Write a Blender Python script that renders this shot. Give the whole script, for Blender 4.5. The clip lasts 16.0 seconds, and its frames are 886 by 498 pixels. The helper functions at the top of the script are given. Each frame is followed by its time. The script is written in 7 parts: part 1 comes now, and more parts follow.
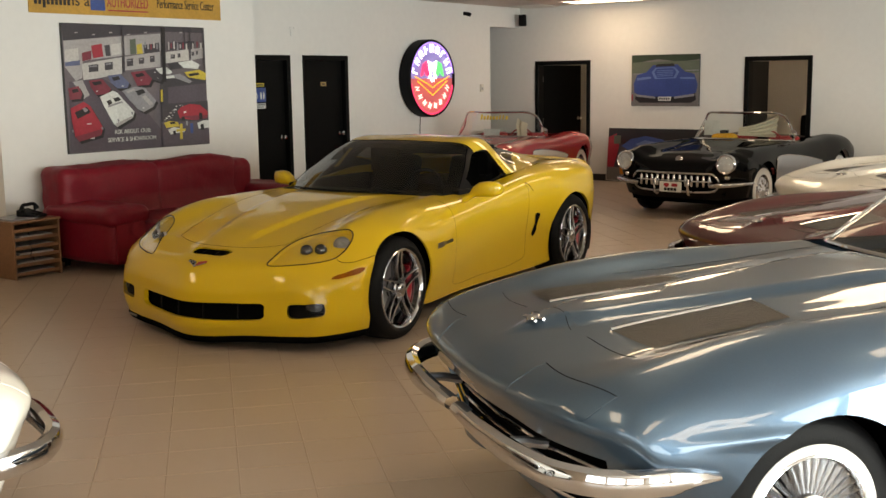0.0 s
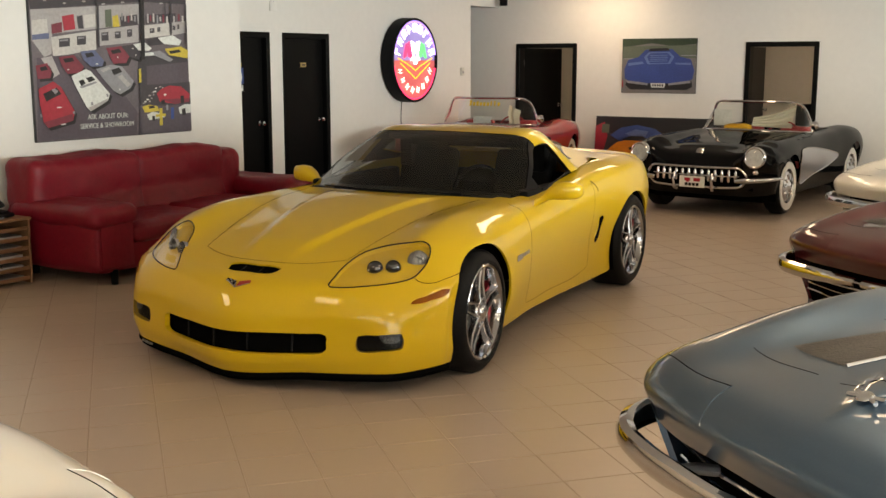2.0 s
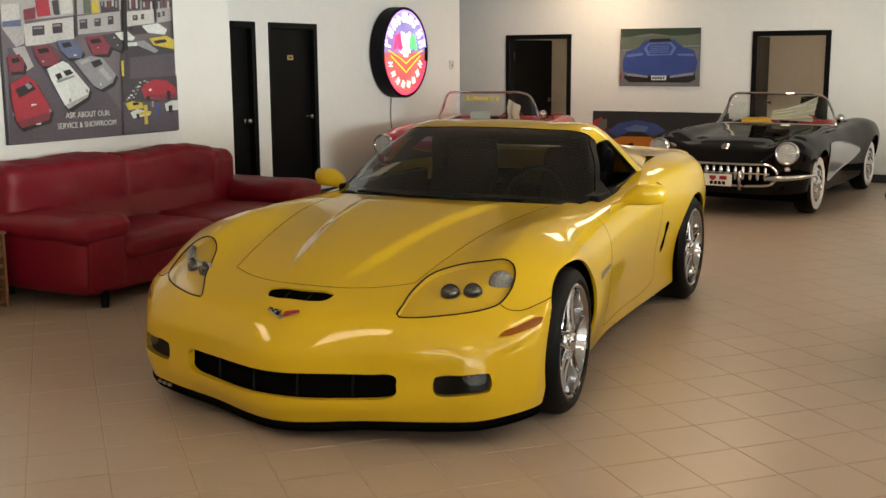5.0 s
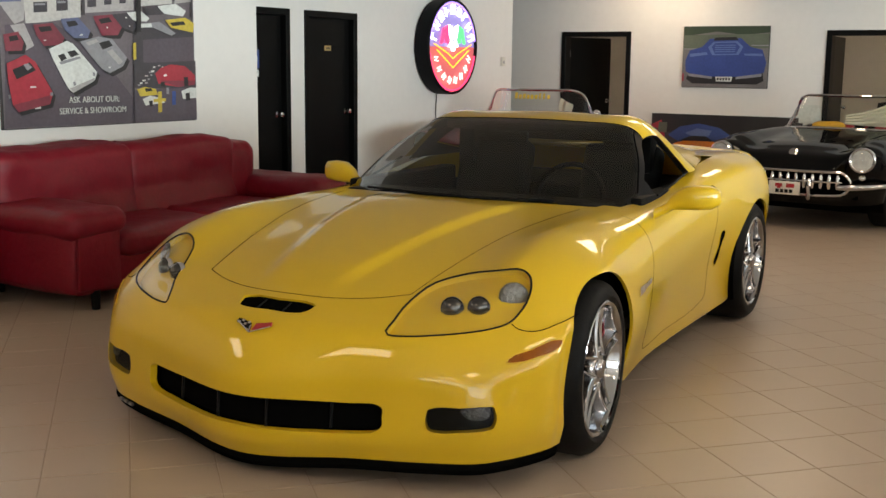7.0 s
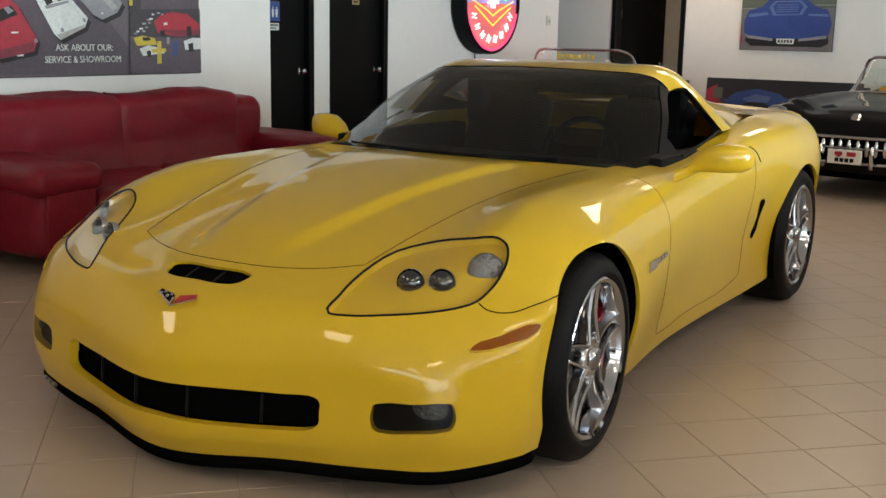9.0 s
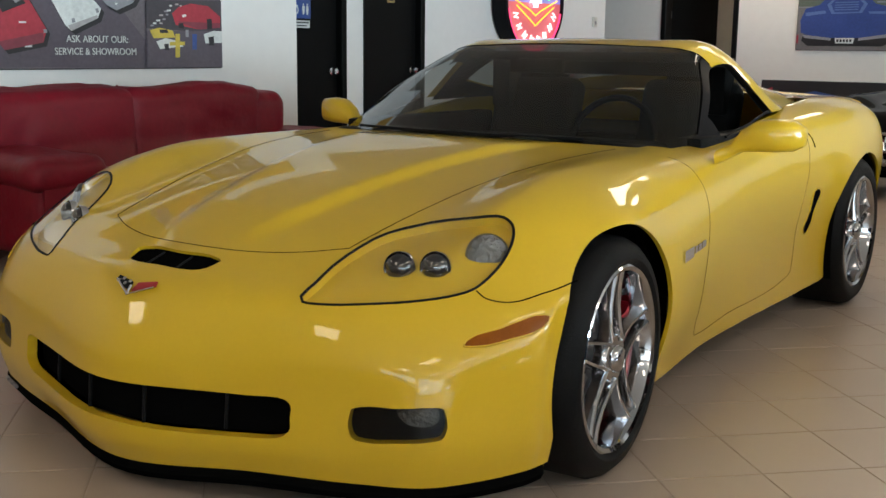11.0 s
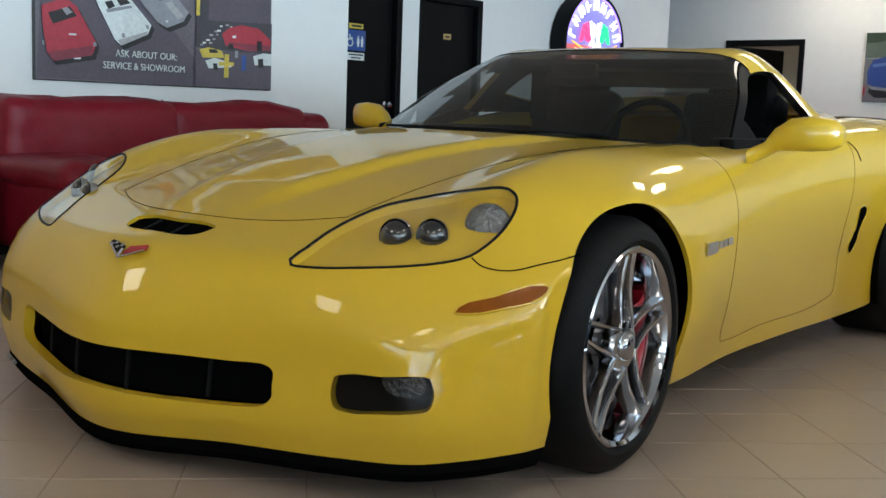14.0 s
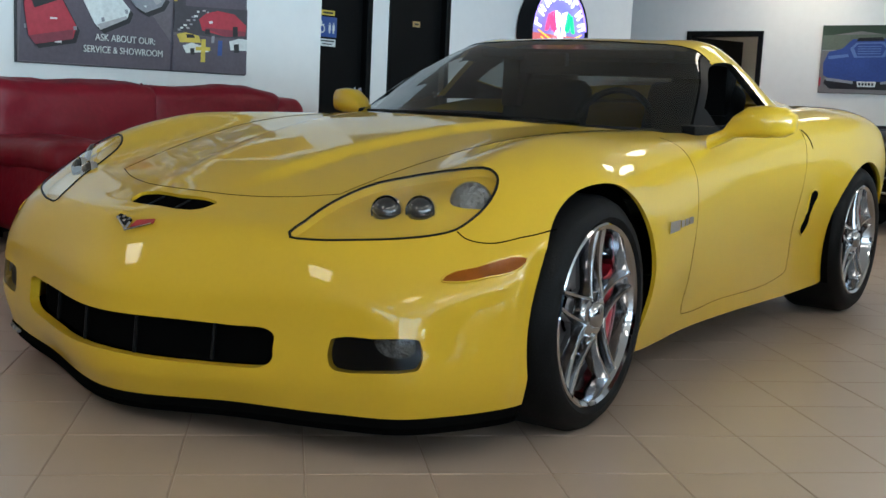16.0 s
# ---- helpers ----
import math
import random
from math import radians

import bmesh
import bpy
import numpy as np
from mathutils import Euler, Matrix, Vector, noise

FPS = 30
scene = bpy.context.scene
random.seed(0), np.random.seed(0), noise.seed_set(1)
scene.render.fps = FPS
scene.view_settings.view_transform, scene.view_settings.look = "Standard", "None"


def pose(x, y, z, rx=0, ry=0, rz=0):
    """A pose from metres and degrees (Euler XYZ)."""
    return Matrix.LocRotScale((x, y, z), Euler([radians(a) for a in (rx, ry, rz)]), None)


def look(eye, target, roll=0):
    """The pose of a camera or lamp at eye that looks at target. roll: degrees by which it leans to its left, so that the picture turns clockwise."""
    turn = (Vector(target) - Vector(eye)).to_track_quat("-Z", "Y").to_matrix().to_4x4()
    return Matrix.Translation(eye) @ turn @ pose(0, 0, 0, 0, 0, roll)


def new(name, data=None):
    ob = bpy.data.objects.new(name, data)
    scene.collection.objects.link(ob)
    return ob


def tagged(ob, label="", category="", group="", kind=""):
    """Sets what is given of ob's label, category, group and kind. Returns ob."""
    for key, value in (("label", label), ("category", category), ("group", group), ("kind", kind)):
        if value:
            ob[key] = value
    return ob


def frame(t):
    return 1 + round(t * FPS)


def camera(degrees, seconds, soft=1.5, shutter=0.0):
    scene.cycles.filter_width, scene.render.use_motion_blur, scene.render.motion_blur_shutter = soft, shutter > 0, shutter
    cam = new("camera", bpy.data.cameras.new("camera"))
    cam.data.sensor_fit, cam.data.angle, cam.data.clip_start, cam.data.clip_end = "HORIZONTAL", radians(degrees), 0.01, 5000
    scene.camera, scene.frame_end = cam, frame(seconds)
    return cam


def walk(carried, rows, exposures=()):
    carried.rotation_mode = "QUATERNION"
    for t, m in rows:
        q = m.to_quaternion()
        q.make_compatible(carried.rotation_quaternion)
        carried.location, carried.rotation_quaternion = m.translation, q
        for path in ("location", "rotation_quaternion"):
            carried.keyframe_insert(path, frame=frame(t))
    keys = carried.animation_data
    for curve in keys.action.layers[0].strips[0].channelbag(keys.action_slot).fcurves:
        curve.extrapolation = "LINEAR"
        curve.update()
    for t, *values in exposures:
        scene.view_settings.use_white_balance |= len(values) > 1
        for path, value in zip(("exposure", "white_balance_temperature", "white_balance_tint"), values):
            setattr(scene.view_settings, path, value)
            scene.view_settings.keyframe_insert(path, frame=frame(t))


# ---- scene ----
cam = camera(44.0, 16.0)
PATH = [
    (0, (0.652, 0.481, 1.735), (-0.51, 2.079, 1.424), -0.8),
    (0.5, (0.27, 0.586, 1.741), (-0.86, 2.206, 1.43), -0.3),
    (1, (-0.163, 0.693, 1.734), (-1.255, 2.339, 1.417), -0.2),
    (1.5, (-0.536, 0.821, 1.729), (-1.596, 2.485, 1.401), -0.0),
    (2, (-0.9, 0.942, 1.723), (-1.926, 2.624, 1.382), 0.0),
    (2.5, (-1.198, 1.085, 1.706), (-2.201, 2.778, 1.35), -0.2),
    (3, (-1.428, 1.179, 1.699), (-2.408, 2.883, 1.332), -0.3),
    (3.5, (-1.607, 1.26, 1.686), (-2.567, 2.974, 1.313), -0.5),
    (4, (-1.772, 1.307, 1.678), (-2.706, 3.037, 1.311), -0.5),
    (6.5, (-2.075, 2.028, 1.56), (-3.08, 3.726, 1.236), 0.3),
    (7, (-2.136, 2.274, 1.516), (-3.177, 3.948, 1.181), 0.6),
    (7.5, (-2.167, 2.491, 1.482), (-3.243, 4.141, 1.133), 0.6),
    (8, (-2.186, 2.684, 1.457), (-3.287, 4.314, 1.09), 0.9),
    (8.5, (-2.185, 2.869, 1.431), (-3.306, 4.48, 1.049), 1.0),
    (9, (-2.227, 3.025, 1.38), (-3.357, 4.628, 0.991), 1.1),
    (11.5, (-2.356, 3.551, 1.14), (-3.598, 5.081, 0.799), 0.5),
    (12, (-2.349, 3.61, 1.078), (-3.621, 5.122, 0.767), 0.5),
    (12.5, (-2.339, 3.663, 1.028), (-3.649, 5.147, 0.742), 0.7),
    (13, (-2.337, 3.686, 0.992), (-3.665, 5.157, 0.724), 1.2),
    (13.5, (-2.313, 3.685, 0.966), (-3.639, 5.16, 0.71), 1.7),
    (14, (-2.276, 3.668, 0.944), (-3.595, 5.15, 0.694), 2.1),
    (14.5, (-2.242, 3.643, 0.924), (-3.552, 5.134, 0.678), 2.2),
    (15, (-2.208, 3.564, 0.931), (-3.5, 5.069, 0.675), 2.4),
    (15.5, (-2.183, 3.485, 0.936), (-3.457, 5.004, 0.672), 2.7),
    (16, (-2.165, 3.441, 0.939), (-3.428, 4.968, 0.668), 2.7),
]
walk(cam, [(t, look(eye, target, roll)) for t, eye, target, roll in PATH],
     [(0, 0.12, 8350, 15), (1.5, 0.40, 8450, 15), (4, 0.48, 8250, 14), (7, 0.47, 7400, 12), (9, 0.43, 6850, 10), (12.5, 0.34, 6150, 8), (16, 0.38, 5700, 4)])

# ---- daylight and lamps ----
scene.view_settings.exposure = 0.45
world = bpy.data.worlds.new("sky")
scene.world = world
world.use_nodes = True
wn = world.node_tree.nodes
sky = wn.new("ShaderNodeTexSky")
sky.sky_type, sky.sun_disc = "NISHITA", False
sky.sun_elevation, sky.sun_rotation = radians(48), radians(200)
world.node_tree.links.new(sky.outputs[0], wn["Background"].inputs[0])
wn["Background"].inputs[1].default_value = 0.12
sun = new("sun", bpy.data.lights.new("sun", "SUN"))
sun.data.energy, sun.data.angle, sun.data.color = 2.5, radians(0.6), (1.0, 0.95, 0.88)
sun.matrix_world = look((10, -30, 40), (9.6, -12, 0))

# ---- materials ----
def material(name, color=(0.5, 0.5, 0.5), rough=0.5, metal=0.0, coat=0.0, vary=0.0, scale=6.0, bump=0.0, bump_scale=40.0, spec=0.5, rough_vary=0.0, island=False):
    """A Principled surface whose colour and gloss vary at two scales, with fine relief."""
    m = bpy.data.materials.new(name)
    m.use_nodes = True
    n, l = m.node_tree.nodes, m.node_tree.links
    b = n["Principled BSDF"]
    b.inputs["Base Color"].default_value = (*color, 1)
    b.inputs["Roughness"].default_value = rough
    b.inputs["Metallic"].default_value = metal
    b.inputs["Coat Weight"].default_value = coat
    b.inputs["Coat Roughness"].default_value = 0.03
    b.inputs["Specular IOR Level"].default_value = spec
    coord = n.new("ShaderNodeTexCoord")
    if vary or rough_vary:
        big, fine = n.new("ShaderNodeTexNoise"), n.new("ShaderNodeTexNoise")
        big.inputs["Scale"].default_value, fine.inputs["Scale"].default_value = scale * 0.25, scale * 4
        fine.inputs["Detail"].default_value = 6
        add = n.new("ShaderNodeMath")
        add.operation = "ADD"
        for k, tex in enumerate((big, fine)):
            l.new(coord.outputs["Object"], tex.inputs["Vector"])
            l.new(tex.outputs["Fac"], add.inputs[k])
        if vary:
            ramp = n.new("ShaderNodeMapRange")
            ramp.inputs["From Min"].default_value, ramp.inputs["From Max"].default_value = 0.6, 1.4
            ramp.inputs["To Min"].default_value, ramp.inputs["To Max"].default_value = 1 - vary, 1 + vary
            mul = n.new("ShaderNodeVectorMath")
            mul.operation = "SCALE"
            mul.inputs[0].default_value = color
            l.new(add.outputs[0], ramp.inputs["Value"])
            l.new(ramp.outputs[0], mul.inputs["Scale"])
            l.new(mul.outputs[0], b.inputs["Base Color"])
        if rough_vary:
            r2 = n.new("ShaderNodeMapRange")
            r2.inputs["From Min"].default_value, r2.inputs["From Max"].default_value = 0.6, 1.4
            r2.inputs["To Min"].default_value, r2.inputs["To Max"].default_value = max(0.02, rough - rough_vary), rough + rough_vary
            l.new(add.outputs[0], r2.inputs["Value"])
            l.new(r2.outputs[0], b.inputs["Roughness"])
    if bump:
        tex, bp = n.new("ShaderNodeTexNoise"), n.new("ShaderNodeBump")
        tex.inputs["Scale"].default_value, tex.inputs["Detail"].default_value = bump_scale, 5
        bp.inputs["Strength"].default_value, bp.inputs["Distance"].default_value = bump, 0.01
        l.new(coord.outputs["Object"], tex.inputs["Vector"])
        l.new(tex.outputs["Fac"], bp.inputs["Height"])
        l.new(bp.outputs[0], b.inputs["Normal"])
    return m


def glow(name, color, strength, base=(0.8, 0.8, 0.8)):
    m = material(name, base, 0.3)
    b = m.node_tree.nodes["Principled BSDF"]
    b.inputs["Emission Color"].default_value = (*color, 1)
    b.inputs["Emission Strength"].default_value = strength
    return m


def pane(name, tint, gloss=1.0):
    """Window glass: see-through with its tint, glossy at a slant."""
    m = bpy.data.materials.new(name)
    m.use_nodes = True
    n, l = m.node_tree.nodes, m.node_tree.links
    n.remove(n["Principled BSDF"])
    clear, shine, mix, side = n.new("ShaderNodeBsdfTransparent"), n.new("ShaderNodeBsdfGlossy"), n.new("ShaderNodeMixShader"), n.new("ShaderNodeLayerWeight")
    clear.inputs[0].default_value = (*tint, 1)
    shine.inputs["Color"].default_value = (gloss, gloss, gloss, 1)
    shine.inputs["Roughness"].default_value = 0.01
    side.inputs["Blend"].default_value = 0.5
    steep, share = n.new("ShaderNodeMath"), n.new("ShaderNodeMath")
    steep.operation, share.operation = "POWER", "MULTIPLY_ADD"
    steep.inputs[1].default_value, share.inputs[1].default_value, share.inputs[2].default_value = 4.5, 0.92, 0.05
    l.new(side.outputs["Facing"], steep.inputs[0])
    l.new(steep.outputs[0], share.inputs[0])
    l.new(share.outputs[0], mix.inputs[0])
    l.new(clear.outputs[0], mix.inputs[1])
    l.new(shine.outputs[0], mix.inputs[2])
    l.new(mix.outputs[0], n["Material Output"].inputs["Surface"])
    return m


YELLOW = material("yellow paint", (0.60, 0.385, 0.017), 0.4, coat=0.8, vary=0.02, scale=300, spec=0.15)
SILVER_BLUE = material("silver blue metallic paint", (0.046, 0.092, 0.146), 0.36, metal=0.7, coat=1.0, vary=0.05, scale=500)
BLACK_PAINT = material("black paint", (0.002, 0.002, 0.0025), 0.9, coat=0.5, spec=0.0)
SILVER_PAINT = material("silver paint", (0.33, 0.355, 0.41), 0.3, metal=0.3, coat=1.0)
RED_PAINT = material("red paint", (0.40, 0.015, 0.02), 0.4, coat=1.0, spec=0.1)
MAROON = material("maroon paint", (0.075, 0.005, 0.008), 0.35, metal=0.2, coat=1.0, spec=0.1)
WHITE_PAINT = material("white paint", (0.78, 0.77, 0.72), 0.3, coat=1.0)
CHROME = material("chrome", (0.62, 0.62, 0.64), 0.05, metal=1.0, rough_vary=0.03, scale=20)
WHEEL_CHROME = material("darkened wheel chrome", (0.44, 0.44, 0.46), 0.06, metal=1.0, rough_vary=0.03, scale=20)
DULL_METAL = material("cast metal", (0.35, 0.35, 0.36), 0.35, metal=1.0, vary=0.1)
RUBBER = material("tyre rubber", (0.005, 0.005, 0.0055), 0.55, spec=0.12, vary=0.2, scale=20, bump=0.15, bump_scale=160)
WHITEWALL = material("white rubber", (0.72, 0.71, 0.68), 0.5, vary=0.04)
BLACK_PLASTIC = material("black plastic", (0.005, 0.005, 0.006), 0.55, vary=0.15, scale=30, spec=0.12)
DARK_GAP = material("dark gap", (0.003, 0.003, 0.003), 0.9, spec=0.0)
INTERIOR = material("black cabin trim", (0.004, 0.004, 0.0045), 0.6, spec=0.1, vary=0.2, bump=0.2, bump_scale=90)
RED_TRIM = material("red vinyl", (0.35, 0.015, 0.02), 0.45, vary=0.1)
AMBER = material("amber lens", (0.22, 0.058, 0.002), 0.25, spec=0.15, coat=0.04, vary=0.15, scale=60)
RED_CALIPER = material("red caliper paint", (0.36, 0.008, 0.02), 0.35)
LAMP_GLASS = pane("lamp lens glass", (1.0, 1.0, 1.0))
FOG_GLASS = pane("fog lamp glass", (0.6, 0.6, 0.6), 0.35)
DARK_GLASS = pane("tinted windscreen glass", (0.42, 0.45, 0.43), 0.7)
HATCH_GLASS = pane("tinted hatch glass", (0.38, 0.40, 0.39), 0.6)
CLEAR_GLASS = pane("clear glass", (0.86, 0.88, 0.86))
CORNER_LAMP = material("pebbled corner lamp", (0.15, 0.147, 0.14), 0.28, metal=1.0, vary=0.3, scale=90, bump=1.0, bump_scale=70)
RIBBED_GLASS = material("ribbed headlamp glass", (0.42, 0.43, 0.42), 0.2, vary=0.35, scale=60, bump=0.8, bump_scale=50)
REFLECTOR = material("lamp reflector", (0.8, 0.8, 0.8), 0.12, metal=1.0, bump=0.5, bump_scale=60)
SMOKED = material("smoked lens", (0.006, 0.006, 0.008), 0.12, coat=1.0)
WALL = material("painted plaster", (0.72, 0.705, 0.68), 0.75, vary=0.03, scale=3, bump=0.12, bump_scale=120)
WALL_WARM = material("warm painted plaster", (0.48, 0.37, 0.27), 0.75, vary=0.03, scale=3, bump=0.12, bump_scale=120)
CEILING = material("ceiling board", (0.64, 0.60, 0.55), 0.85, vary=0.05, scale=4, bump=0.2, bump_scale=90)
BLACK_WOOD = material("black painted wood", (0.004, 0.004, 0.004), 0.4, spec=0.1, vary=0.2, scale=10, bump=0.05)
BASEBOARD = material("black vinyl skirting", (0.012, 0.012, 0.012), 0.5, vary=0.2)
GROUT = material("grout", (0.37, 0.294, 0.236), 0.8, vary=0.1, scale=20, bump=0.2)
LEATHER = material("red leather", (0.185, 0.005, 0.016), 0.46, spec=0.3, vary=0.16, scale=8, bump=0.45, bump_scale=16, rough_vary=0.08)
PANEL_LIGHT = glow("fluorescent diffuser", (1.0, 0.84, 0.64), 6.5)
FRAME_METAL = material("aluminium frame", (0.45, 0.45, 0.45), 0.4, metal=0.8)
PAVING = material("concrete paving", (0.32, 0.31, 0.29), 0.9, vary=0.15, scale=2, bump=0.3)
BUILDING = material("pale render", (0.5, 0.47, 0.42), 0.9, vary=0.1, scale=1)


# ---- mesh helpers ----
def part(name, bm, mat, parent=None, label="", smooth=True):
    me = bpy.data.meshes.new(name)
    bm.normal_update()
    bm.to_mesh(me)
    bm.free()
    for m in (mat if isinstance(mat, (list, tuple)) else (mat,)):
        me.materials.append(m)
    if smooth:
        me.polygons.foreach_set("use_smooth", [True] * len(me.polygons))
        me.set_sharp_from_angle(angle=radians(38))
    ob = new(name, me)
    if parent:
        ob.parent = parent
    if label:
        tagged(ob, label)
    return ob


def thing(name, m, label, category, group="", kind=""):
    ob = new(name)
    ob.matrix_basis = m
    return tagged(ob, label, category, group, kind)


def add_box(bm, x0, x1, y0, y1, z0, z1, bevel=0.0, seg=2):
    made = bmesh.ops.create_cube(bm, size=1)["verts"]
    bmesh.ops.transform(bm, matrix=Matrix.LocRotScale(((x0 + x1) / 2, (y0 + y1) / 2, (z0 + z1) / 2), None, (x1 - x0, y1 - y0, z1 - z0)), verts=made)
    if bevel:
        edges = {e for v in made for e in v.link_edges}
        bmesh.ops.bevel(bm, geom=list(edges), offset=bevel, segments=seg, profile=0.6, affect="EDGES")
    return bm


def box(x0, x1, y0, y1, z0, z1, bevel=0.0, seg=2):
    return add_box(bmesh.new(), x0, x1, y0, y1, z0, z1, bevel, seg)


def lathe(bm, profile, seg=48, m=None):
    """Turns a profile of (radius, along) round the x axis."""
    rings = []
    for k in range(seg):
        a = 2 * math.pi * k / seg
        rings.append([bm.verts.new((h, r * math.cos(a), r * math.sin(a))) for r, h in profile])
    for k in range(seg):
        a, b = rings[k], rings[(k + 1) % seg]
        for i in range(len(profile) - 1):
            bm.faces.new((a[i], b[i], b[i + 1], a[i + 1]))
    if m:
        bmesh.ops.transform(bm, matrix=m, verts=[v for ring in rings for v in ring])
    return bm


def tube(points, radius, seg=8, closed=False, bm=None, flat=1.0):
    """A round bar along points; radius may be one number or one for each point."""
    bm = bm or bmesh.new()
    pts = [Vector(p) for p in points]
    n, rings = len(pts), []
    up = Vector((0, 0, 1))
    for k, p in enumerate(pts):
        if closed:
            d = pts[(k + 1) % n] - pts[k - 1]
        else:
            d = pts[min(k + 1, n - 1)] - pts[max(k - 1, 0)]
        d.normalize()
        ref = up if abs(d.z) < 0.95 else Vector((1, 0, 0))
        s = d.cross(ref).normalized()
        t = s.cross(d).normalized()
        r = radius[k] if isinstance(radius, (list, tuple)) else radius
        rings.append([bm.verts.new(p + s * r * math.cos(2 * math.pi * j / seg) + t * r * flat * math.sin(2 * math.pi * j / seg)) for j in range(seg)])
    for k in range(n if closed else n - 1):
        a, b = rings[k], rings[(k + 1) % n]
        for j in range(seg):
            bm.faces.new((a[j], a[(j + 1) % seg], b[(j + 1) % seg], b[j]))
    if not closed:
        bm.faces.new(rings[0][::-1])
        bm.faces.new(rings[-1])
    bmesh.ops.recalc_face_normals(bm, faces=bm.faces[:])
    return bm


def spline(points, k=8):
    """A smooth curve through points, k samples a span."""
    return [Vector(p) for p in resample(np.array(points, float)[:, None, :], k)[:, 0]]


def resample(P, k):
    """Smooth interpolation of a net of points (N, M, 3) along its first axis."""
    step = np.linalg.norm(np.diff(P, axis=0), axis=2).mean(1) + 1e-6
    d = np.diff(P, axis=0) / step[:, None, None]
    T = np.empty_like(P)
    T[0], T[-1] = d[0], d[-1]
    for j in range(1, len(P) - 1):
        T[j] = (d[j - 1] * step[j] + d[j] * step[j - 1]) / (step[j - 1] + step[j])
    out = []
    for j in range(len(P) - 1):
        h = step[j]
        for i in range(k):
            t = i / k
            out.append((2 * t**3 - 3 * t**2 + 1) * P[j] + (t**3 - 2 * t**2 + t) * h * T[j] + (3 * t**2 - 2 * t**3) * P[j + 1] + (t**3 - t**2) * h * T[j + 1])
    out.append(P[-1])
    return np.array(out)


class Net:
    """A car's skin: rows from the front round to the tail, each with points from the middle line to the sill."""

    def __init__(self):
        self.rows = []

    def row(self, *points):
        self.rows.append(points)

    def skin(self, ku=8, kv=6):
        P = np.array(self.rows, float)
        mirror = P[:, :0:-1] * np.array([-1, 1, 1])
        P = np.concatenate([mirror, P], axis=1)
        P = resample(P, ku)
        P = resample(P.transpose(1, 0, 2), kv).transpose(1, 0, 2)
        self.grid, self.ku, self.kv, self.mid = P, ku, kv, (len(self.rows[0]) - 1) * kv
        return self

    def at(self, u, v, lift=0.0):
        """The place on the skin at row u and column v (v < 0 on the other side), lifted along the normal."""
        g = self.grid
        i, j = np.clip(u * self.ku, 0, len(g) - 1.001), np.clip(self.mid + v * self.kv, 0, g.shape[1] - 1.001)
        a, b = int(i), int(j)
        s, t = i - a, j - b
        p = (g[a, b] * (1 - s) + g[a + 1, b] * s) * (1 - t) + (g[a, b + 1] * (1 - s) + g[a + 1, b + 1] * s) * t
        nrm = np.cross(g[a, b + 1] - g[a, b], g[a + 1, b] - g[a, b])
        size = np.linalg.norm(nrm)
        nrm = nrm / size if size > 1e-9 else np.array([0, 0, 1.0])
        return Vector(p) + Vector(nrm) * lift

    def meet(self, u, v, y, z):
        """The place on the skin, near row u and column v, that has this y and z."""
        sign = 1 if v > 0 else -1
        for _ in range(12):
            p, a, b = self.at(u, v), self.at(u + 0.03, v), self.at(u, v + 0.03)
            J = np.array(((a.y - p.y, b.y - p.y), (a.z - p.z, b.z - p.z))) / 0.03
            if abs(np.linalg.det(J)) < 1e-5:
                break
            du, dv = np.linalg.solve(J, (y - p.y, z - p.z))
            u, v = u + max(-0.4, min(0.4, du)), v + max(-0.4, min(0.4, dv))
            v = sign * max(0.5, min(len(self.rows[0]) - 1.02, sign * v))
        p = self.at(u, v)
        return Vector((p.x, y, z))

    def mesh(self, keep, holes=(), flange=0.014, cuts=(), deep=0.0):
        """A mesh of the cells (u, v) for which keep is true, with round wheel openings (y, z, r) and outlines in (u, v) cut out of it.
        The edge of a wheel opening is flanged inwards, that of an outline turned in by deep."""
        g, bm = self.grid, bmesh.new()
        nu, nv = g.shape[:2]
        verts, inside, shaped = {}, {}, {}
        cuts = [np.array(c, float) for c in cuts]

        def nearest(c, u, v):
            a, d = c, np.roll(c, -1, axis=0) - c
            t = np.clip((((u, v) - a) * d).sum(1) / np.maximum((d * d).sum(1), 1e-9), 0, 1)
            q = a + t[:, None] * d
            return q[((q - (u, v)) ** 2).sum(1).argmin()]

        I, J = np.meshgrid(np.arange(nu - 1), np.arange(nv - 1), indexing="ij")
        U, V = (I + 0.5) / self.ku, (J + 0.5 - self.mid) / self.kv
        mid = (g[:-1, :-1] + g[1:, :-1] + g[:-1, 1:] + g[1:, 1:]) / 4
        free = np.ones(U.shape, bool)
        corners = lambda i, j: ((i, j), (i, j + 1), (i + 1, j + 1), (i + 1, j))
        for h in holes:
            gone = free & (np.abs(mid[..., 0]) > 0.45) & (np.hypot(mid[..., 1] - h[0], mid[..., 2] - h[1]) < h[2])
            free &= ~gone
            for i, j in np.argwhere(gone).tolist():
                inside.update({c: h for c in corners(i, j)})
        for cut in cuts:
            odd = np.zeros(U.shape, bool)
            for (ua, va), (ub, vb) in zip(cut, np.roll(cut, -1, axis=0)):
                if va != vb:
                    odd ^= ((va > V) != (vb > V)) & (U < ua + (V - va) / (vb - va) * (ub - ua))
            gone = free & odd
            free &= ~gone
            for i, j in np.argwhere(gone).tolist():
                shaped.update({c: cut for c in corners(i, j)})
        for h in holes:
            for i, j in np.argwhere((np.abs(g[..., 0]) > 0.45) & (np.hypot(g[..., 1] - h[0], g[..., 2] - h[1]) < h[2])).tolist():
                inside.setdefault((i, j), h)
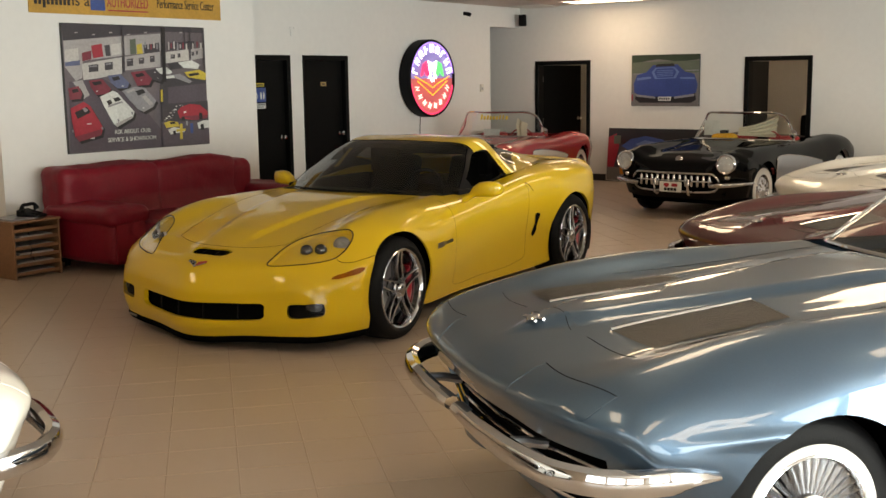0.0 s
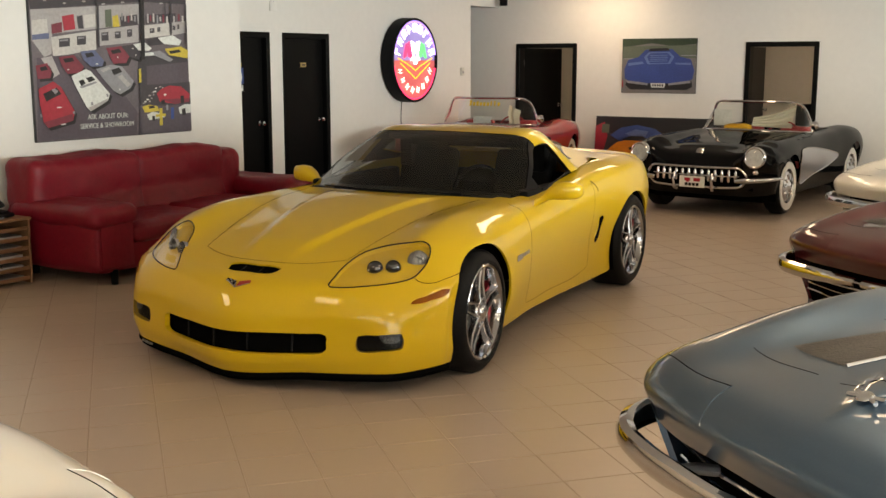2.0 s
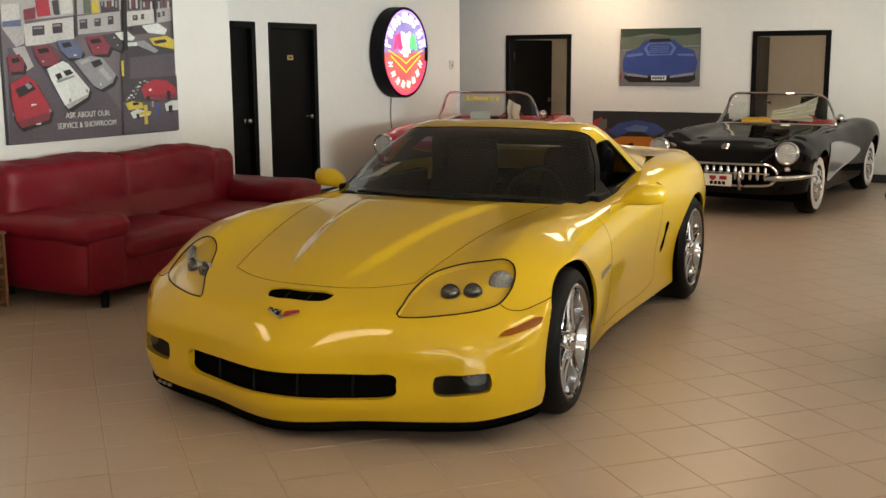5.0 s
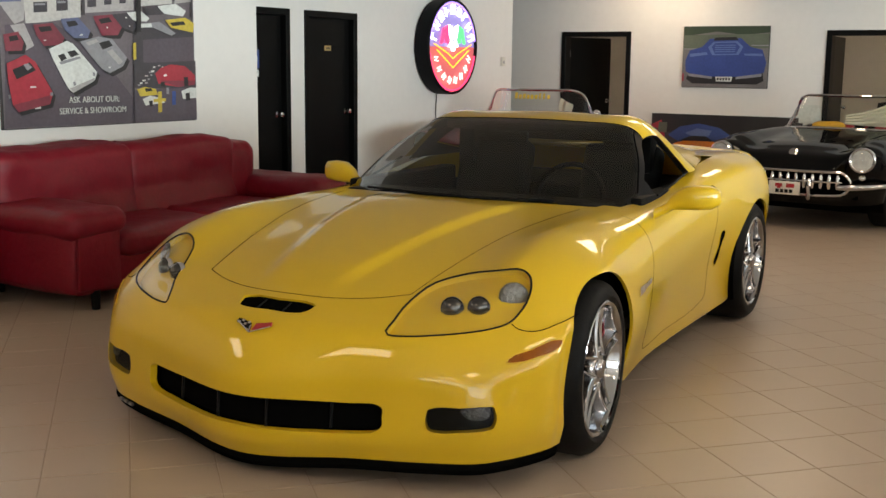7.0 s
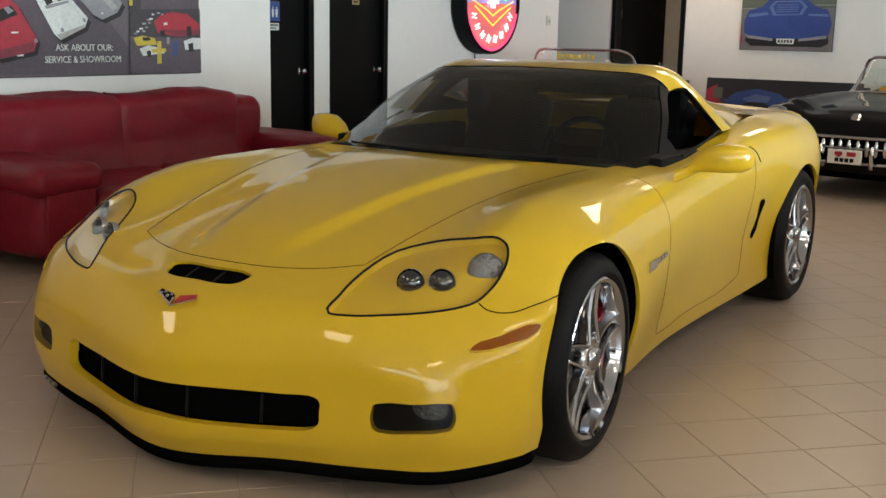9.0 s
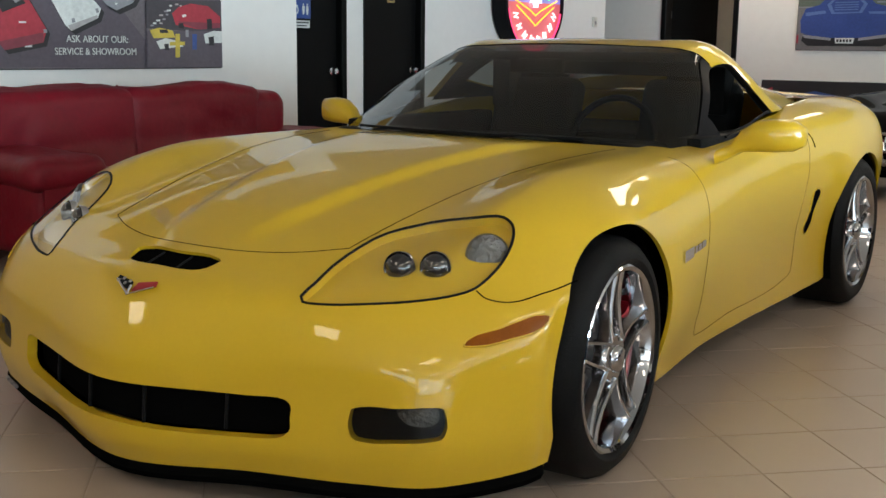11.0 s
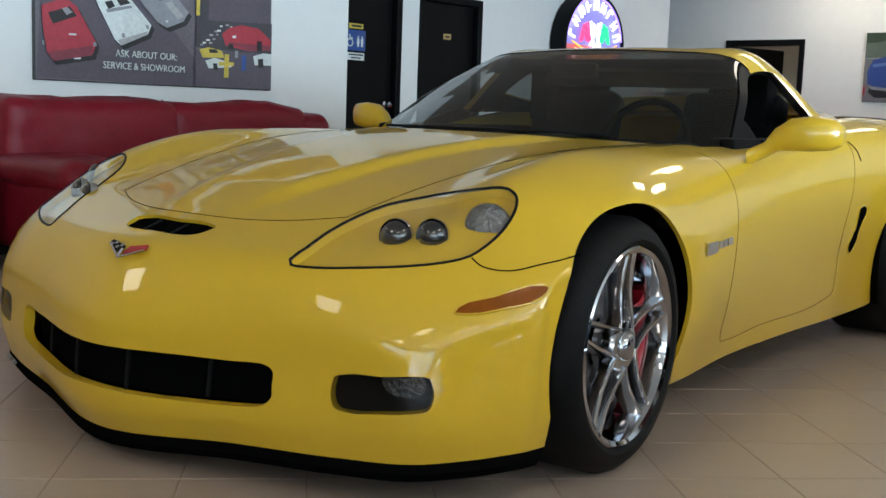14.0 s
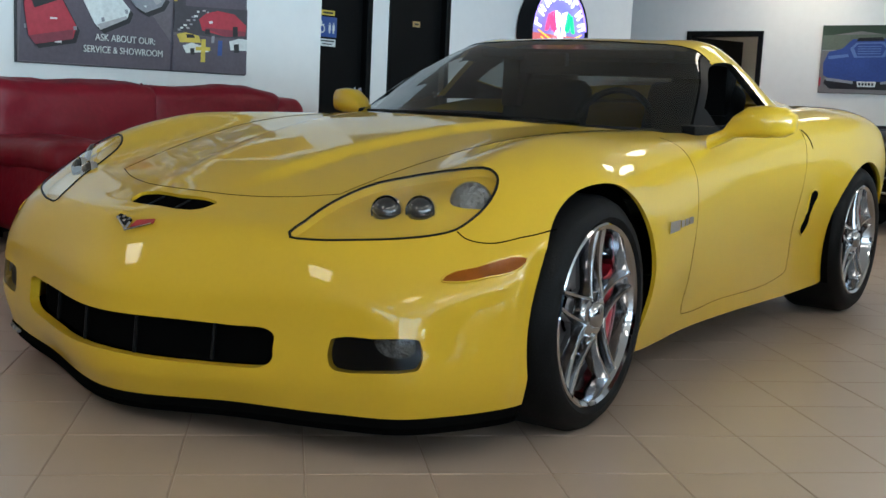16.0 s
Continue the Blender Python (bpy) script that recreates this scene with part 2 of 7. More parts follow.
        I2, J2 = np.meshgrid(np.arange(nu), np.arange(nv), indexing="ij")
        U2, V2 = I2 / self.ku, (J2 - self.mid) / self.kv
        for cut in cuts:
            odd = np.zeros(U2.shape, bool)
            for (ua, va), (ub, vb) in zip(cut, np.roll(cut, -1, axis=0)):
                if va != vb:
                    odd ^= ((va > V2) != (vb > V2)) & (U2 < ua + (V2 - va) / (vb - va) * (ub - ua))
            for i, j in np.argwhere(odd).tolist():
                shaped.setdefault((i, j), cut)
        cells = [corners(i, j) for i, j in np.argwhere(free).tolist() if keep(U[i, j], V[i, j])]

        def vert(c):
            if c not in verts:
                p = Vector(g[c])
                if c in inside:
                    y, z, r = inside[c]
                    off = Vector((0, p.y - y, p.z - z))
                    off.length = r
                    p = self.meet(c[0] / self.ku, (c[1] - self.mid) / self.kv, y + off.y, z + off.z)
                elif c in shaped:
                    u, v = nearest(shaped[c], c[0] / self.ku, (c[1] - self.mid) / self.kv)
                    p = self.at(u, v)
                verts[c] = bm.verts.new(p)
            return verts[c]

        for corner in cells:
            bm.faces.new([vert(c) for c in corner])
        turned = {verts[c] for c in shaped if c in verts}
        arch = {verts[c] for c in inside if c in verts}
        bm.normal_update()
        rim = [e for e in bm.edges if e.is_boundary and e.verts[0] in arch and e.verts[1] in arch]
        lip = [e for e in bm.edges if e.is_boundary and e.verts[0] in turned and e.verts[1] in turned]
        if rim and flange:
            for v in bmesh.ops.extrude_edge_only(bm, edges=rim)["geom"]:
                if isinstance(v, bmesh.types.BMVert):
                    v.co.x -= math.copysign(flange, v.co.x)
        if lip and deep:
            way = {v: v.normal.copy() for v in turned}
            for v in bmesh.ops.extrude_edge_only(bm, edges=lip)["geom"]:
                if isinstance(v, bmesh.types.BMVert):
                    near = min(turned, key=lambda w: (w.co - v.co).length_squared)
                    v.co -= way[near] * deep
        return bm


def inlay(net, poly, lift, k=3):
    """The piece of a skin inside an outline in (u, v), moved along its normals."""
    poly = np.array(poly, float)
    lo, hi = poly.min(0), poly.max(0)
    nu, nv = max(6, int((hi[0] - lo[0]) * net.ku * k / 2)), max(6, int((hi[1] - lo[1]) * net.kv * k / 2))
    bm, verts = bmesh.new(), {}
    b = np.roll(poly, -1, axis=0)

    def within(u, v):
        span = (poly[:, 1] > v) != (b[:, 1] > v)
        with np.errstate(divide="ignore", invalid="ignore"):
            x = poly[:, 0] + (v - poly[:, 1]) / (b[:, 1] - poly[:, 1]) * (b[:, 0] - poly[:, 0])
        return bool((span & (u < x)).sum() % 2)

    U, V = np.linspace(lo[0], hi[0], nu + 1), np.linspace(lo[1], hi[1], nv + 1)
    full = {(i, j) for i in range(nu) for j in range(nv) if within((U[i] + U[i + 1]) / 2, (V[j] + V[j + 1]) / 2)}
    for i, j in sorted(full):
        face = []
        for c in ((i, j), (i, j + 1), (i + 1, j + 1), (i + 1, j)):
            if c not in verts:
                u, v = U[c[0]], V[c[1]]
                if not all(q in full for q in ((c[0] - 1, c[1] - 1), (c[0] - 1, c[1]), (c[0], c[1] - 1), c)):
                    d = b - poly
                    t = np.clip((((u, v) - poly) * d).sum(1) / np.maximum((d * d).sum(1), 1e-9), 0, 1)
                    q = poly + t[:, None] * d
                    u, v = q[((q - (u, v)) ** 2).sum(1).argmin()]
                verts[c] = bm.verts.new(net.at(u, v, lift))
            face.append(verts[c])
        bm.faces.new(face)
    return bm


def smooth_loop(pts, k=6):
    """A closed smooth outline through corners in (u, v)."""
    flat = np.array([(u, v, 0) for u, v in [pts[-1]] + list(pts) + list(pts[:2])], float)[:, None, :]
    return [(p[0, 0], p[0, 1]) for p in resample(flat, k)[k:-k - 1]]


def flip(pts):
    return [(u, -v) for u, v in pts]


def seam(net, pts, r=0.0025, lift=0.0, k=6):
    """A thin line laid along a skin through (u, v) points."""
    flat = np.array([(u, v, 0) for u, v in pts], float)[:, None, :]
    return tube([net.at(p[0, 0], p[0, 1], lift) for p in resample(flat, k)], r, 6)


def facing(p, d):
    """A pose at p whose x axis points along d."""
    return Matrix.Translation(p) @ Vector(d).to_track_quat("X", "Z").to_matrix().to_4x4()


def wheel_well(car, x, y, z, r):
    """A dark liner over a wheel and the inner wall behind it."""
    bm = bmesh.new()
    s = math.copysign(1, x)
    for k in range(25):
        a = math.radians(-25 + 230 * k / 24)
        for h in (x - 0.03 * s, x - 0.5 * s):
            bm.verts.new((h, y + (r + 0.005) * math.cos(a), z + (r + 0.005) * math.sin(a)))
    bm.verts.ensure_lookup_table()
    for k in range(24):
        bm.faces.new((bm.verts[2 * k], bm.verts[2 * k + 1], bm.verts[2 * k + 3], bm.verts[2 * k + 2]))
    bm.faces.new([bm.verts[2 * k + 1] for k in range(25)])
    return part("wheel_well", bm, DARK_GAP, car)


def ring_on(net, pts, lift, k=6):
    """A closed smooth outline on a skin from (u, v) corners."""
    flat = np.array([(u, v, 0) for u, v in pts + pts[:1]], float)[:, None, :]
    return [net.at(p[0, 0], p[0, 1], lift) for p in resample(flat, k)[:-1]]


def patch(outline, mat_depth=0.0):
    """A filled outline, fanned from its middle."""
    bm = bmesh.new()
    mid = sum(outline, Vector()) / len(outline)
    c = bm.verts.new(mid)
    vs = [bm.verts.new(p) for p in outline]
    for k in range(len(vs)):
        bm.faces.new((c, vs[k], vs[(k + 1) % len(vs)]))
    bmesh.ops.recalc_face_normals(bm, faces=bm.faces[:])
    return bm

# ---- the room ----
XD, XP, YB, H, YF, XE = -9.43, -8.54, 16.65, 2.86, -3.2, 6.5  # door wall, poster wall, back wall, ceiling, street front, far side
TURN_A = radians(48)


def wall(name, boxes, mat=WALL, kind="structure", label="", category="wall"):
    bm = bmesh.new()
    for b in boxes:
        add_box(bm, *b)
    return tagged(part(name, bm, mat, smooth=False), label, category, kind=kind)


floor = wall("floor", [(-13, XE + 0.3, YF - 0.2, 21, -0.3, -0.0022)], GROUT, label="tan ceramic tile floor laid on the diagonal", category="floor")
wall("ceiling", [(-13, XE + 0.3, YF - 0.2, 21, H, H + 0.2)], CEILING, label="off-white painted showroom ceiling", category="ceiling")
# poster wall stands forward of the door wall
wall("wall_poster", [(-9.6, XP, 6.26, 9.52, 0, H)], label="white painted wall behind the sofa")
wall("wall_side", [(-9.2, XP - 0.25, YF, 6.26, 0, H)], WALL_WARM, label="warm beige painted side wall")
DW = [(9.95, 10.96), (11.31, 12.10)]
T = 0.16
wall("wall_doors", [(XD - T, XD, 9.52, DW[0][0], 0, H), (XD - T, XD, DW[0][1], DW[1][0], 0, H), (XD - T, XD, DW[1][1], 15.74, 0, H),
     (XD - T, XD, DW[0][0], DW[0][1], 1.98, H), (XD - T, XD, DW[1][0], DW[1][1], 1.98, H), (XD - T, XD, 15.74, YB, 2.53, H)], label="off-white painted wall with two black doors")
BD = [(-9.06, -8.12), (-5.40, -4.50)]
DH = 1.91
wall("wall_back", [(-13, BD[0][0], YB, YB + T, 0, H), (BD[0][1], BD[1][0], YB, YB + T, 0, H), (BD[1][1], XE, YB, YB + T, 0, H),
     (BD[0][0], BD[0][1], YB, YB + T, DH, H), (BD[1][0], BD[1][1], YB, YB + T, DH, H)], label="beige painted back wall with two doorways")
wall("wall_hall", [(-13.2, -13, 9, 21, 0, H), (-13, XD - T, 13.2, 13.36, 0, H)], label="plain wall of the side passage")
wall("wall_rear_rooms", [(-13, XE, 20.8, 21, 0, H), (-7.0, -6.85, YB + T, 20.8, 0, H), (-2.6, -2.45, YB + T, 20.8, 0, H)], label="plain walls of the rear rooms")
piers = [(-9.2, -2.6), (0.3, 0.5), (3.3, 3.5), (6.2, XE + 0.2)]
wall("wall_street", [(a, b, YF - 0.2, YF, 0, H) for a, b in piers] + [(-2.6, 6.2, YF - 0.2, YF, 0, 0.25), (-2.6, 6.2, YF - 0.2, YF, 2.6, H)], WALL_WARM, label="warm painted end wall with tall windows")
# glazed side: piers, sill and head with storefront windows between
side_piers = [(YF, -2.4), (0.6, 0.8), (3.8, 4.0), (7.0, 7.2), (10.2, 21)]
wall("wall_far_side", [(XE, XE + 0.2, a, b, 0, H) for a, b in side_piers] + [(XE, XE + 0.2, -2.4, 10.2, 0, 0.25), (XE, XE + 0.2, -2.4, 10.2, 2.6, H)], label="plain beige showroom wall with side windows")


def window(k, m, width, watts, group):
    """A storefront window whose frame runs along local x, glazed outwards to local -y, with the daylight that comes in by it."""
    w = tagged(new("window_%d" % k), "tall aluminium framed storefront window", "window", group, "structure")
    w.matrix_basis = m
    bm, h = bmesh.new(), width / 2
    for b in ((-h, -h + 0.06, 0.25, 2.6), (h - 0.06, h, 0.25, 2.6), (-0.03, 0.03, 0.31, 2.54), (-h + 0.06, h - 0.06, 0.25, 0.31), (-h + 0.06, h - 0.06, 2.54, 2.6)):
        add_box(bm, b[0], b[1], -0.14, -0.06, b[2], b[3])
    part("window_frame", bm, FRAME_METAL, w, smooth=False)
    p = part("pane", box(-h + 0.06, h - 0.06, -0.105, -0.095, 0.31, 2.54), CLEAR_GLASS, w, smooth=False)
    p.visible_shadow = False
    lamp = new("window_daylight", bpy.data.lights.new("window_daylight", "AREA"))
    lamp.data.shape, lamp.data.size, lamp.data.size_y = "RECTANGLE", width - 0.15, 2.2
    lamp.data.energy, lamp.data.color = watts, (0.70, 0.88, 1.0)
    lamp.matrix_world = look(m @ Vector((0, -0.02, 1.42)), m @ Vector((0, 8, 1.3)))


for k in range(3):
    x0, x1 = piers[k][1], piers[k + 1][0]
    window(k + 5, pose((x0 + x1) / 2, YF, 0), x1 - x0, 60, "storefront windows")
for k in range(4):
    y0, y1 = side_piers[k][1], side_piers[k + 1][0]
    window(k + 1, pose(XE, (y0 + y1) / 2, 0, 0, 0, 90), y1 - y0, (180, 260, 520, 560)[k], "storefront windows")
tagged(part("ground", add_box(box(-150, 150, -160, YF - 0.2, -0.3, -0.03), XE + 0.3, 150, YF - 0.2, 120, -0.3, -0.03), PAVING, smooth=False), "pale concrete forecourt outside the windows", "ground", kind="structure")

# skirting
bm = bmesh.new()
for b in ((XD, XD + 0.012, 9.52, DW[0][0] - 0.06), (XD, XD + 0.012, DW[0][1] + 0.06, DW[1][0] - 0.06), (XD, XD + 0.012, DW[1][1] + 0.06, 15.74), (XP, XP + 0.012, 6.26, 9.52), (XP - 0.25, XP - 0.238, YF, 6.26)):
    add_box(bm, *b, 0, 0.11)
for a, b in ((-13, BD[0][0] - 0.07), (BD[0][1] + 0.07, BD[1][0] - 0.07), (BD[1][1] + 0.07, XE)):
    add_box(bm, a, b, YB - 0.012, YB, 0, 0.11)
tagged(part("baseboard", bm, BASEBOARD, smooth=False), "black vinyl skirting along the walls", "skirting", kind="structure")


def door(name, m, w, h, label, leaf_angle=None, hinge=0):
    """A doorway's black frame, with its leaf shut or swung through the wall. Local x along the wall, y into it."""
    d = tagged(new(name), label, "door", kind="structure")
    d.matrix_basis = m
    bm = bmesh.new()
    f = 0.055
    for b in ((-f, 0.012, 0, h), (w - 0.012, w + f, 0, h), (-f, w + f, h - 0.012, h + f)):
        add_box(bm, b[0], b[1], -0.02, 0.17, b[2], b[3] if b[3] == h else b[3], 0.004, 1)
    part("door_frame", bm, BLACK_WOOD, d, smooth=False)
    leaf = part("door_leaf", box(0.012, w - 0.012, 0, 0.045, 0.01, h - 0.014, 0.004, 1), BLACK_WOOD, d, smooth=False)
    if leaf_angle is None:
        leaf.matrix_basis = pose(0, 0.05, 0)
    else:
        leaf.matrix_basis = pose(0 if hinge == 0 else w, 0.12, 0) @ pose(0, 0, 0, 0, 0, leaf_angle) @ pose(0 if hinge == 0 else -w, 0, 0)
    bm = bmesh.new()
    hx = w - 0.08 if hinge == 0 else 0.08
    lathe(bm, [(0, -0.07), (0.026, -0.065), (0.03, -0.05), (0.012, -0.03), (0.012, -0.004), (0.03, -0.003), (0.03, 0.0)], 20, pose(hx, 0, 0.98) @ pose(0, 0, 0, 0, 0, 90))
    part("door_handle", bm, CHROME, leaf, "chrome door knob")
    bm = bmesh.new()
    for z in (0.25, h / 2, h - 0.25):
        add_box(bm, (0.002 if hinge == 0 else w - 0.03), (0.03 if hinge == 0 else w - 0.002), -0.006, 0.0, z - 0.05, z + 0.05)
    part("hinge", bm, DULL_METAL, leaf, smooth=False)
    return d, leaf


# the doors of the left wall: local x runs along -y of the room
mL = lambda y: Matrix.Translation((XD, y, 0)) @ pose(0, 0, 0, 0, 0, 90)
door_1, leaf_1 = door("door_1", mL(DW[0][0]), DW[0][1] - DW[0][0], 1.98, "shut black restroom door with blue sign")
door_2, leaf_2 = door("door_2", mL(DW[1][0]), DW[1][1] - DW[1][0], 1.98, "shut black door with small brass plate")
door_3, leaf_3 = door("door_3", pose(BD[0][0], YB, 0), BD[0][1] - BD[0][0], DH, "black door standing half open in back wall", 73.5, 0)
door_4, leaf_4 = door("door_4", pose(BD[1][0], YB, 0), BD[1][1] - BD[1][0], DH, "black door standing open in back wall", 93, 0)

# ---- the finned-wheel roadsters of the row ----
FIN = []
FIN_METAL = material("polished cast fins", (0.5, 0.5, 0.51), 0.22, metal=1.0, vary=0.08)


def wheel_finned(parent, x, y, z, r, side, wide):
    """Tyre with a white wall and a finned or plain chrome cover."""
    w = new("wheel")
    w.parent, w.matrix_basis = parent, pose(x, y, z) @ (pose(0, 0, 0) if side > 0 else pose(0, 0, 0, 0, 0, 180))
    ro, ri = (0.285, 0.205) if wide else (0.246, 0.212)
    part("tyre", lathe(bmesh.new(), [(0.19, -0.18), (r - 0.03, -0.185), (r, -0.15), (r, -0.03), (r - 0.012, -0.008), (r - 0.04, 0.008), (0.255, 0.014), (0.215, 0.008), (0.20, -0.02)], 64), RUBBER, w)
    part("white_wall", lathe(bmesh.new(), [(ro + 0.002, 0.006), (ro, 0.0155), ((ro + ri) / 2, 0.0175), (ri, 0.012), (ri - 0.004, 0.0)], 64), WHITEWALL, w, "white tyre wall")
    part("rim", lathe(bmesh.new(), [(0.212, 0.0), (0.209, 0.012), (0.204, 0.014), (0.199, 0.008), (0.197, -0.03), (0.06, -0.045), (0.0, -0.045)], 64), CHROME, w, "chrome wheel rim")
    if wide:
        bm = lathe(bmesh.new(), [(0.0, 0.045), (0.03, 0.042), (0.05, 0.03), (0.07, 0.02), (0.12, 0.022), (0.165, 0.008), (0.18, -0.01)], 48)
        for k in range(10):
            a = 2 * math.pi * k / 10
            tube([(0.024, 0.085 * math.cos(a), 0.085 * math.sin(a)), (0.018, 0.145 * math.cos(a), 0.145 * math.sin(a))], 0.012, 6, bm=bm)
        part("wheel_cover", bm, CHROME, w, "domed chrome wheel cover")
    else:
        for k in range(36):
            if not FIN:
                bm = bmesh.new()
                b = 0.42 * 2 * math.pi / 36
                for q in ([(-0.005, 0.07, 0), (-0.02, 0.07, b), (-0.018, 0.195, b + 0.03), (0.006, 0.195, 0.02)], [(-0.005, 0.07, 0), (0.006, 0.195, 0.02), (-0.025, 0.195, -0.01), (-0.028, 0.07, -0.01)]):
                    bm.faces.new([bm.verts.new((h, rr * math.cos(t), rr * math.sin(t))) for h, rr, t in q])
                FIN.append(part("fin", bm, FIN_METAL, w).data)
            else:
                f = new("fin", FIN[0])
                f.parent, f.matrix_basis = w, pose(0, 0, 0, 10 * k)
        bm = lathe(bmesh.new(), [(0.0, 0.055), (0.014, 0.054), (0.022, 0.045), (0.06, 0.012), (0.075, 0.004), (0.078, -0.02)], 40)
        for k in range(3):
            a = 2 * math.pi * k / 3 + 0.4
            tube([(0.045, 0.015 * math.cos(a), 0.015 * math.sin(a)), (0.05, 0.055 * math.cos(a), 0.055 * math.sin(a)), (0.035, 0.095 * math.cos(a), 0.095 * math.sin(a))], [0.014, 0.012, 0.008], 8, bm=bm)
        part("knock_off_hub", bm, CHROME, w, "three-eared chrome knock-off hub")


def finned_roadster(m, paint, label, top_paint=None):
    car = thing("sports_car", m, label, "car", "cars parked on the angle")
    n = Net()
    n.row((0, .26, .22), (.30, .27, .22), (.55, .31, .22), (.72, .36, .22), (.80, .41, .22), (.83, .45, .23), (.84, .50, .23), (.84, .54, .23))
    n.row((0, .13, .49), (.30, .14, .49), (.55, .18, .49), (.74, .25, .49), (.84, .33, .485), (.875, .40, .46), (.885, .47, .42), (.88, .54, .36))
    n.row((0, .035, .595), (.30, .05, .595), (.56, .10, .595), (.76, .18, .595), (.88, .29, .585), (.915, .38, .55), (.925, .47, .50), (.92, .55, .43))
    n.row((0, .0, .645), (.30, .015, .645), (.56, .065, .645), (.77, .15, .645), (.895, .27, .635), (.935, .37, .595), (.945, .48, .545), (.94, .57, .46))
    n.row((0, .06, .695), (.30, .075, .692), (.55, .12, .692), (.75, .21, .697), (.88, .33, .68), (.935, .42, .625), (.95, .51, .57), (.945, .59, .48))
    n.row((0, .36, .768), (.30, .37, .756), (.54, .41, .752), (.73, .48, .80), (.87, .55, .735), (.94, .60, .655), (.955, .65, .58), (.95, .70, .48))
    n.row((0, .93, .825), (.29, .93, .815), (.52, .93, .80), (.73, .93, .89), (.88, .93, .79), (.955, .93, .69), (.945, .93, .5), (.88, .93, .25))
    n.row((0, 1.45, .875), (.29, 1.45, .865), (.53, 1.45, .845), (.72, 1.45, .90), (.86, 1.45, .80), (.925, 1.45, .66), (.90, 1.45, .42), (.85, 1.45, .2))
    n.row((0, 1.86, .915), (.29, 1.90, .912), (.53, 1.97, .905), (.72, 2.0, .89), (.84, 2.0, .82), (.905, 2.0, .66), (.88, 2.0, .42), (.83, 2.0, .19))
    n.row((0, 2.5, .90), (.29, 2.5, .90), (.53, 2.5, .895), (.72, 2.5, .885), (.84, 2.5, .82), (.90, 2.5, .66), (.875, 2.5, .42), (.83, 2.5, .19))
    n.row((0, 2.95, .90), (.29, 2.95, .90), (.53, 2.95, .90), (.73, 2.95, .89), (.86, 2.95, .82), (.915, 2.95, .67), (.89, 2.95, .42), (.84, 2.95, .2))
    n.row((0, 3.42, .90), (.29, 3.42, .90), (.53, 3.42, .90), (.74, 3.42, .915), (.88, 3.42, .84), (.95, 3.42, .69), (.93, 3.42, .48), (.87, 3.42, .25))
    n.row((0, 4.1, .83), (.29, 4.1, .83), (.53, 4.08, .825), (.70, 4.05, .81), (.82, 4.0, .76), (.87, 3.98, .66), (.86, 3.97, .45), (.82, 3.95, .28))
    n.row((0, 4.42, .70), (.29, 4.41, .70), (.53, 4.36, .69), (.68, 4.30, .68), (.77, 4.24, .65), (.81, 4.2, .60), (.81, 4.18, .45), (.78, 4.16, .3))
    n.row((0, 4.36, .36), (.29, 4.35, .36), (.53, 4.31, .36), (.66, 4.27, .35), (.74, 4.22, .35), (.77, 4.19, .34), (.77, 4.17, .33), (.75, 4.15, .3))
    rise = lambda z: float(np.interp(z, [0, .5, .645, .695, .76, .83, .915, 1.26], [0, .5, .70, .765, .845, .90, .965, 1.31]))
    n.rows = [[(x, y * .75 if k < 5 and j > 1 and y < .4 else y, rise(z)) for j, (x, y, z) in enumerate(r)] for k, r in enumerate(n.rows)]
    n.skin(9, 12)
    # raised spine along the hood, pointed at the nose, and the crease along the flanks
    G = n.grid
    even = .5 * np.interp(G[..., 1], [.12, .35, 1.9, 2.1], [0, 1, 1, 0])[1:-1, 1:-1, None]
    for k in range(28):
        G[1:-1, 1:-1] += even * ((G[:-2, 1:-1] + G[2:, 1:-1] + G[1:-1, :-2] + G[1:-1, 2:]) / 4 - G[1:-1, 1:-1])
    wide = np.interp(G[..., 1], [.14, .45, 1.0, 1.9], [-.02, .12, .17, .26])
    st = np.clip((wide + .025 - np.abs(G[..., 0])) / .05, 0, 1)
    G[..., 2] += .032 * st ** 2 * (3 - 2 * st) * np.interp(G[..., 1], [.14, .34, 1.6, 1.95], [0, 1, 1, .2]) * (G[..., 2] > .72) * (G[..., 1] < 2.0)
    G[..., 0] += np.sign(G[..., 0]) * .016 * np.exp(-((G[..., 2] - .66) / .022) ** 2) * np.interp(G[..., 1], [.3, .7, 3.9, 4.2], [0, 1, 1, 0]) * (np.abs(G[..., 0]) > .7)
    holes = ((.85, .34, .365), (3.42, .34, .365))
    mouth = [(.25, -3.3), (.25, 3.3), (1.75, 3.3), (1.75, -3.3)]
    part("nose", n.mesh(lambda u, v: u < 5.0, holes, cuts=[mouth], deep=0.02), paint, car)
    part("hood", n.mesh(lambda u, v: 5.0 < u < 7.9 and abs(v) < 1.9, holes), paint, car)
    hatch = lambda u, v: 7.9 < u < 10.3 and abs(v) < 2.85
    for s in (1, -1):
        part("front_fender", n.mesh(lambda u, v: 5.0 < u < 7.9 and v * s > 1.9, holes), paint, car)
        part("side_door", n.mesh(lambda u, v: 7.9 < u < 10 and v * s > 1.9 and not hatch(u, v), holes), paint, car)
        part("rear_fender", n.mesh(lambda u, v: 10 < u < 12.6 and v * s > 1.9 and not hatch(u, v), holes), paint, car)
        part("door_gap", seam(n, [(7.95, s * 2.9), (8.0, s * 4), (8.0, s * 5.2), (8.05, s * 6.4), (9.9, s * 6.4), (10, s * 5.2), (9.95, s * 4), (9.9, s * 2.9)]), DARK_GAP, car)
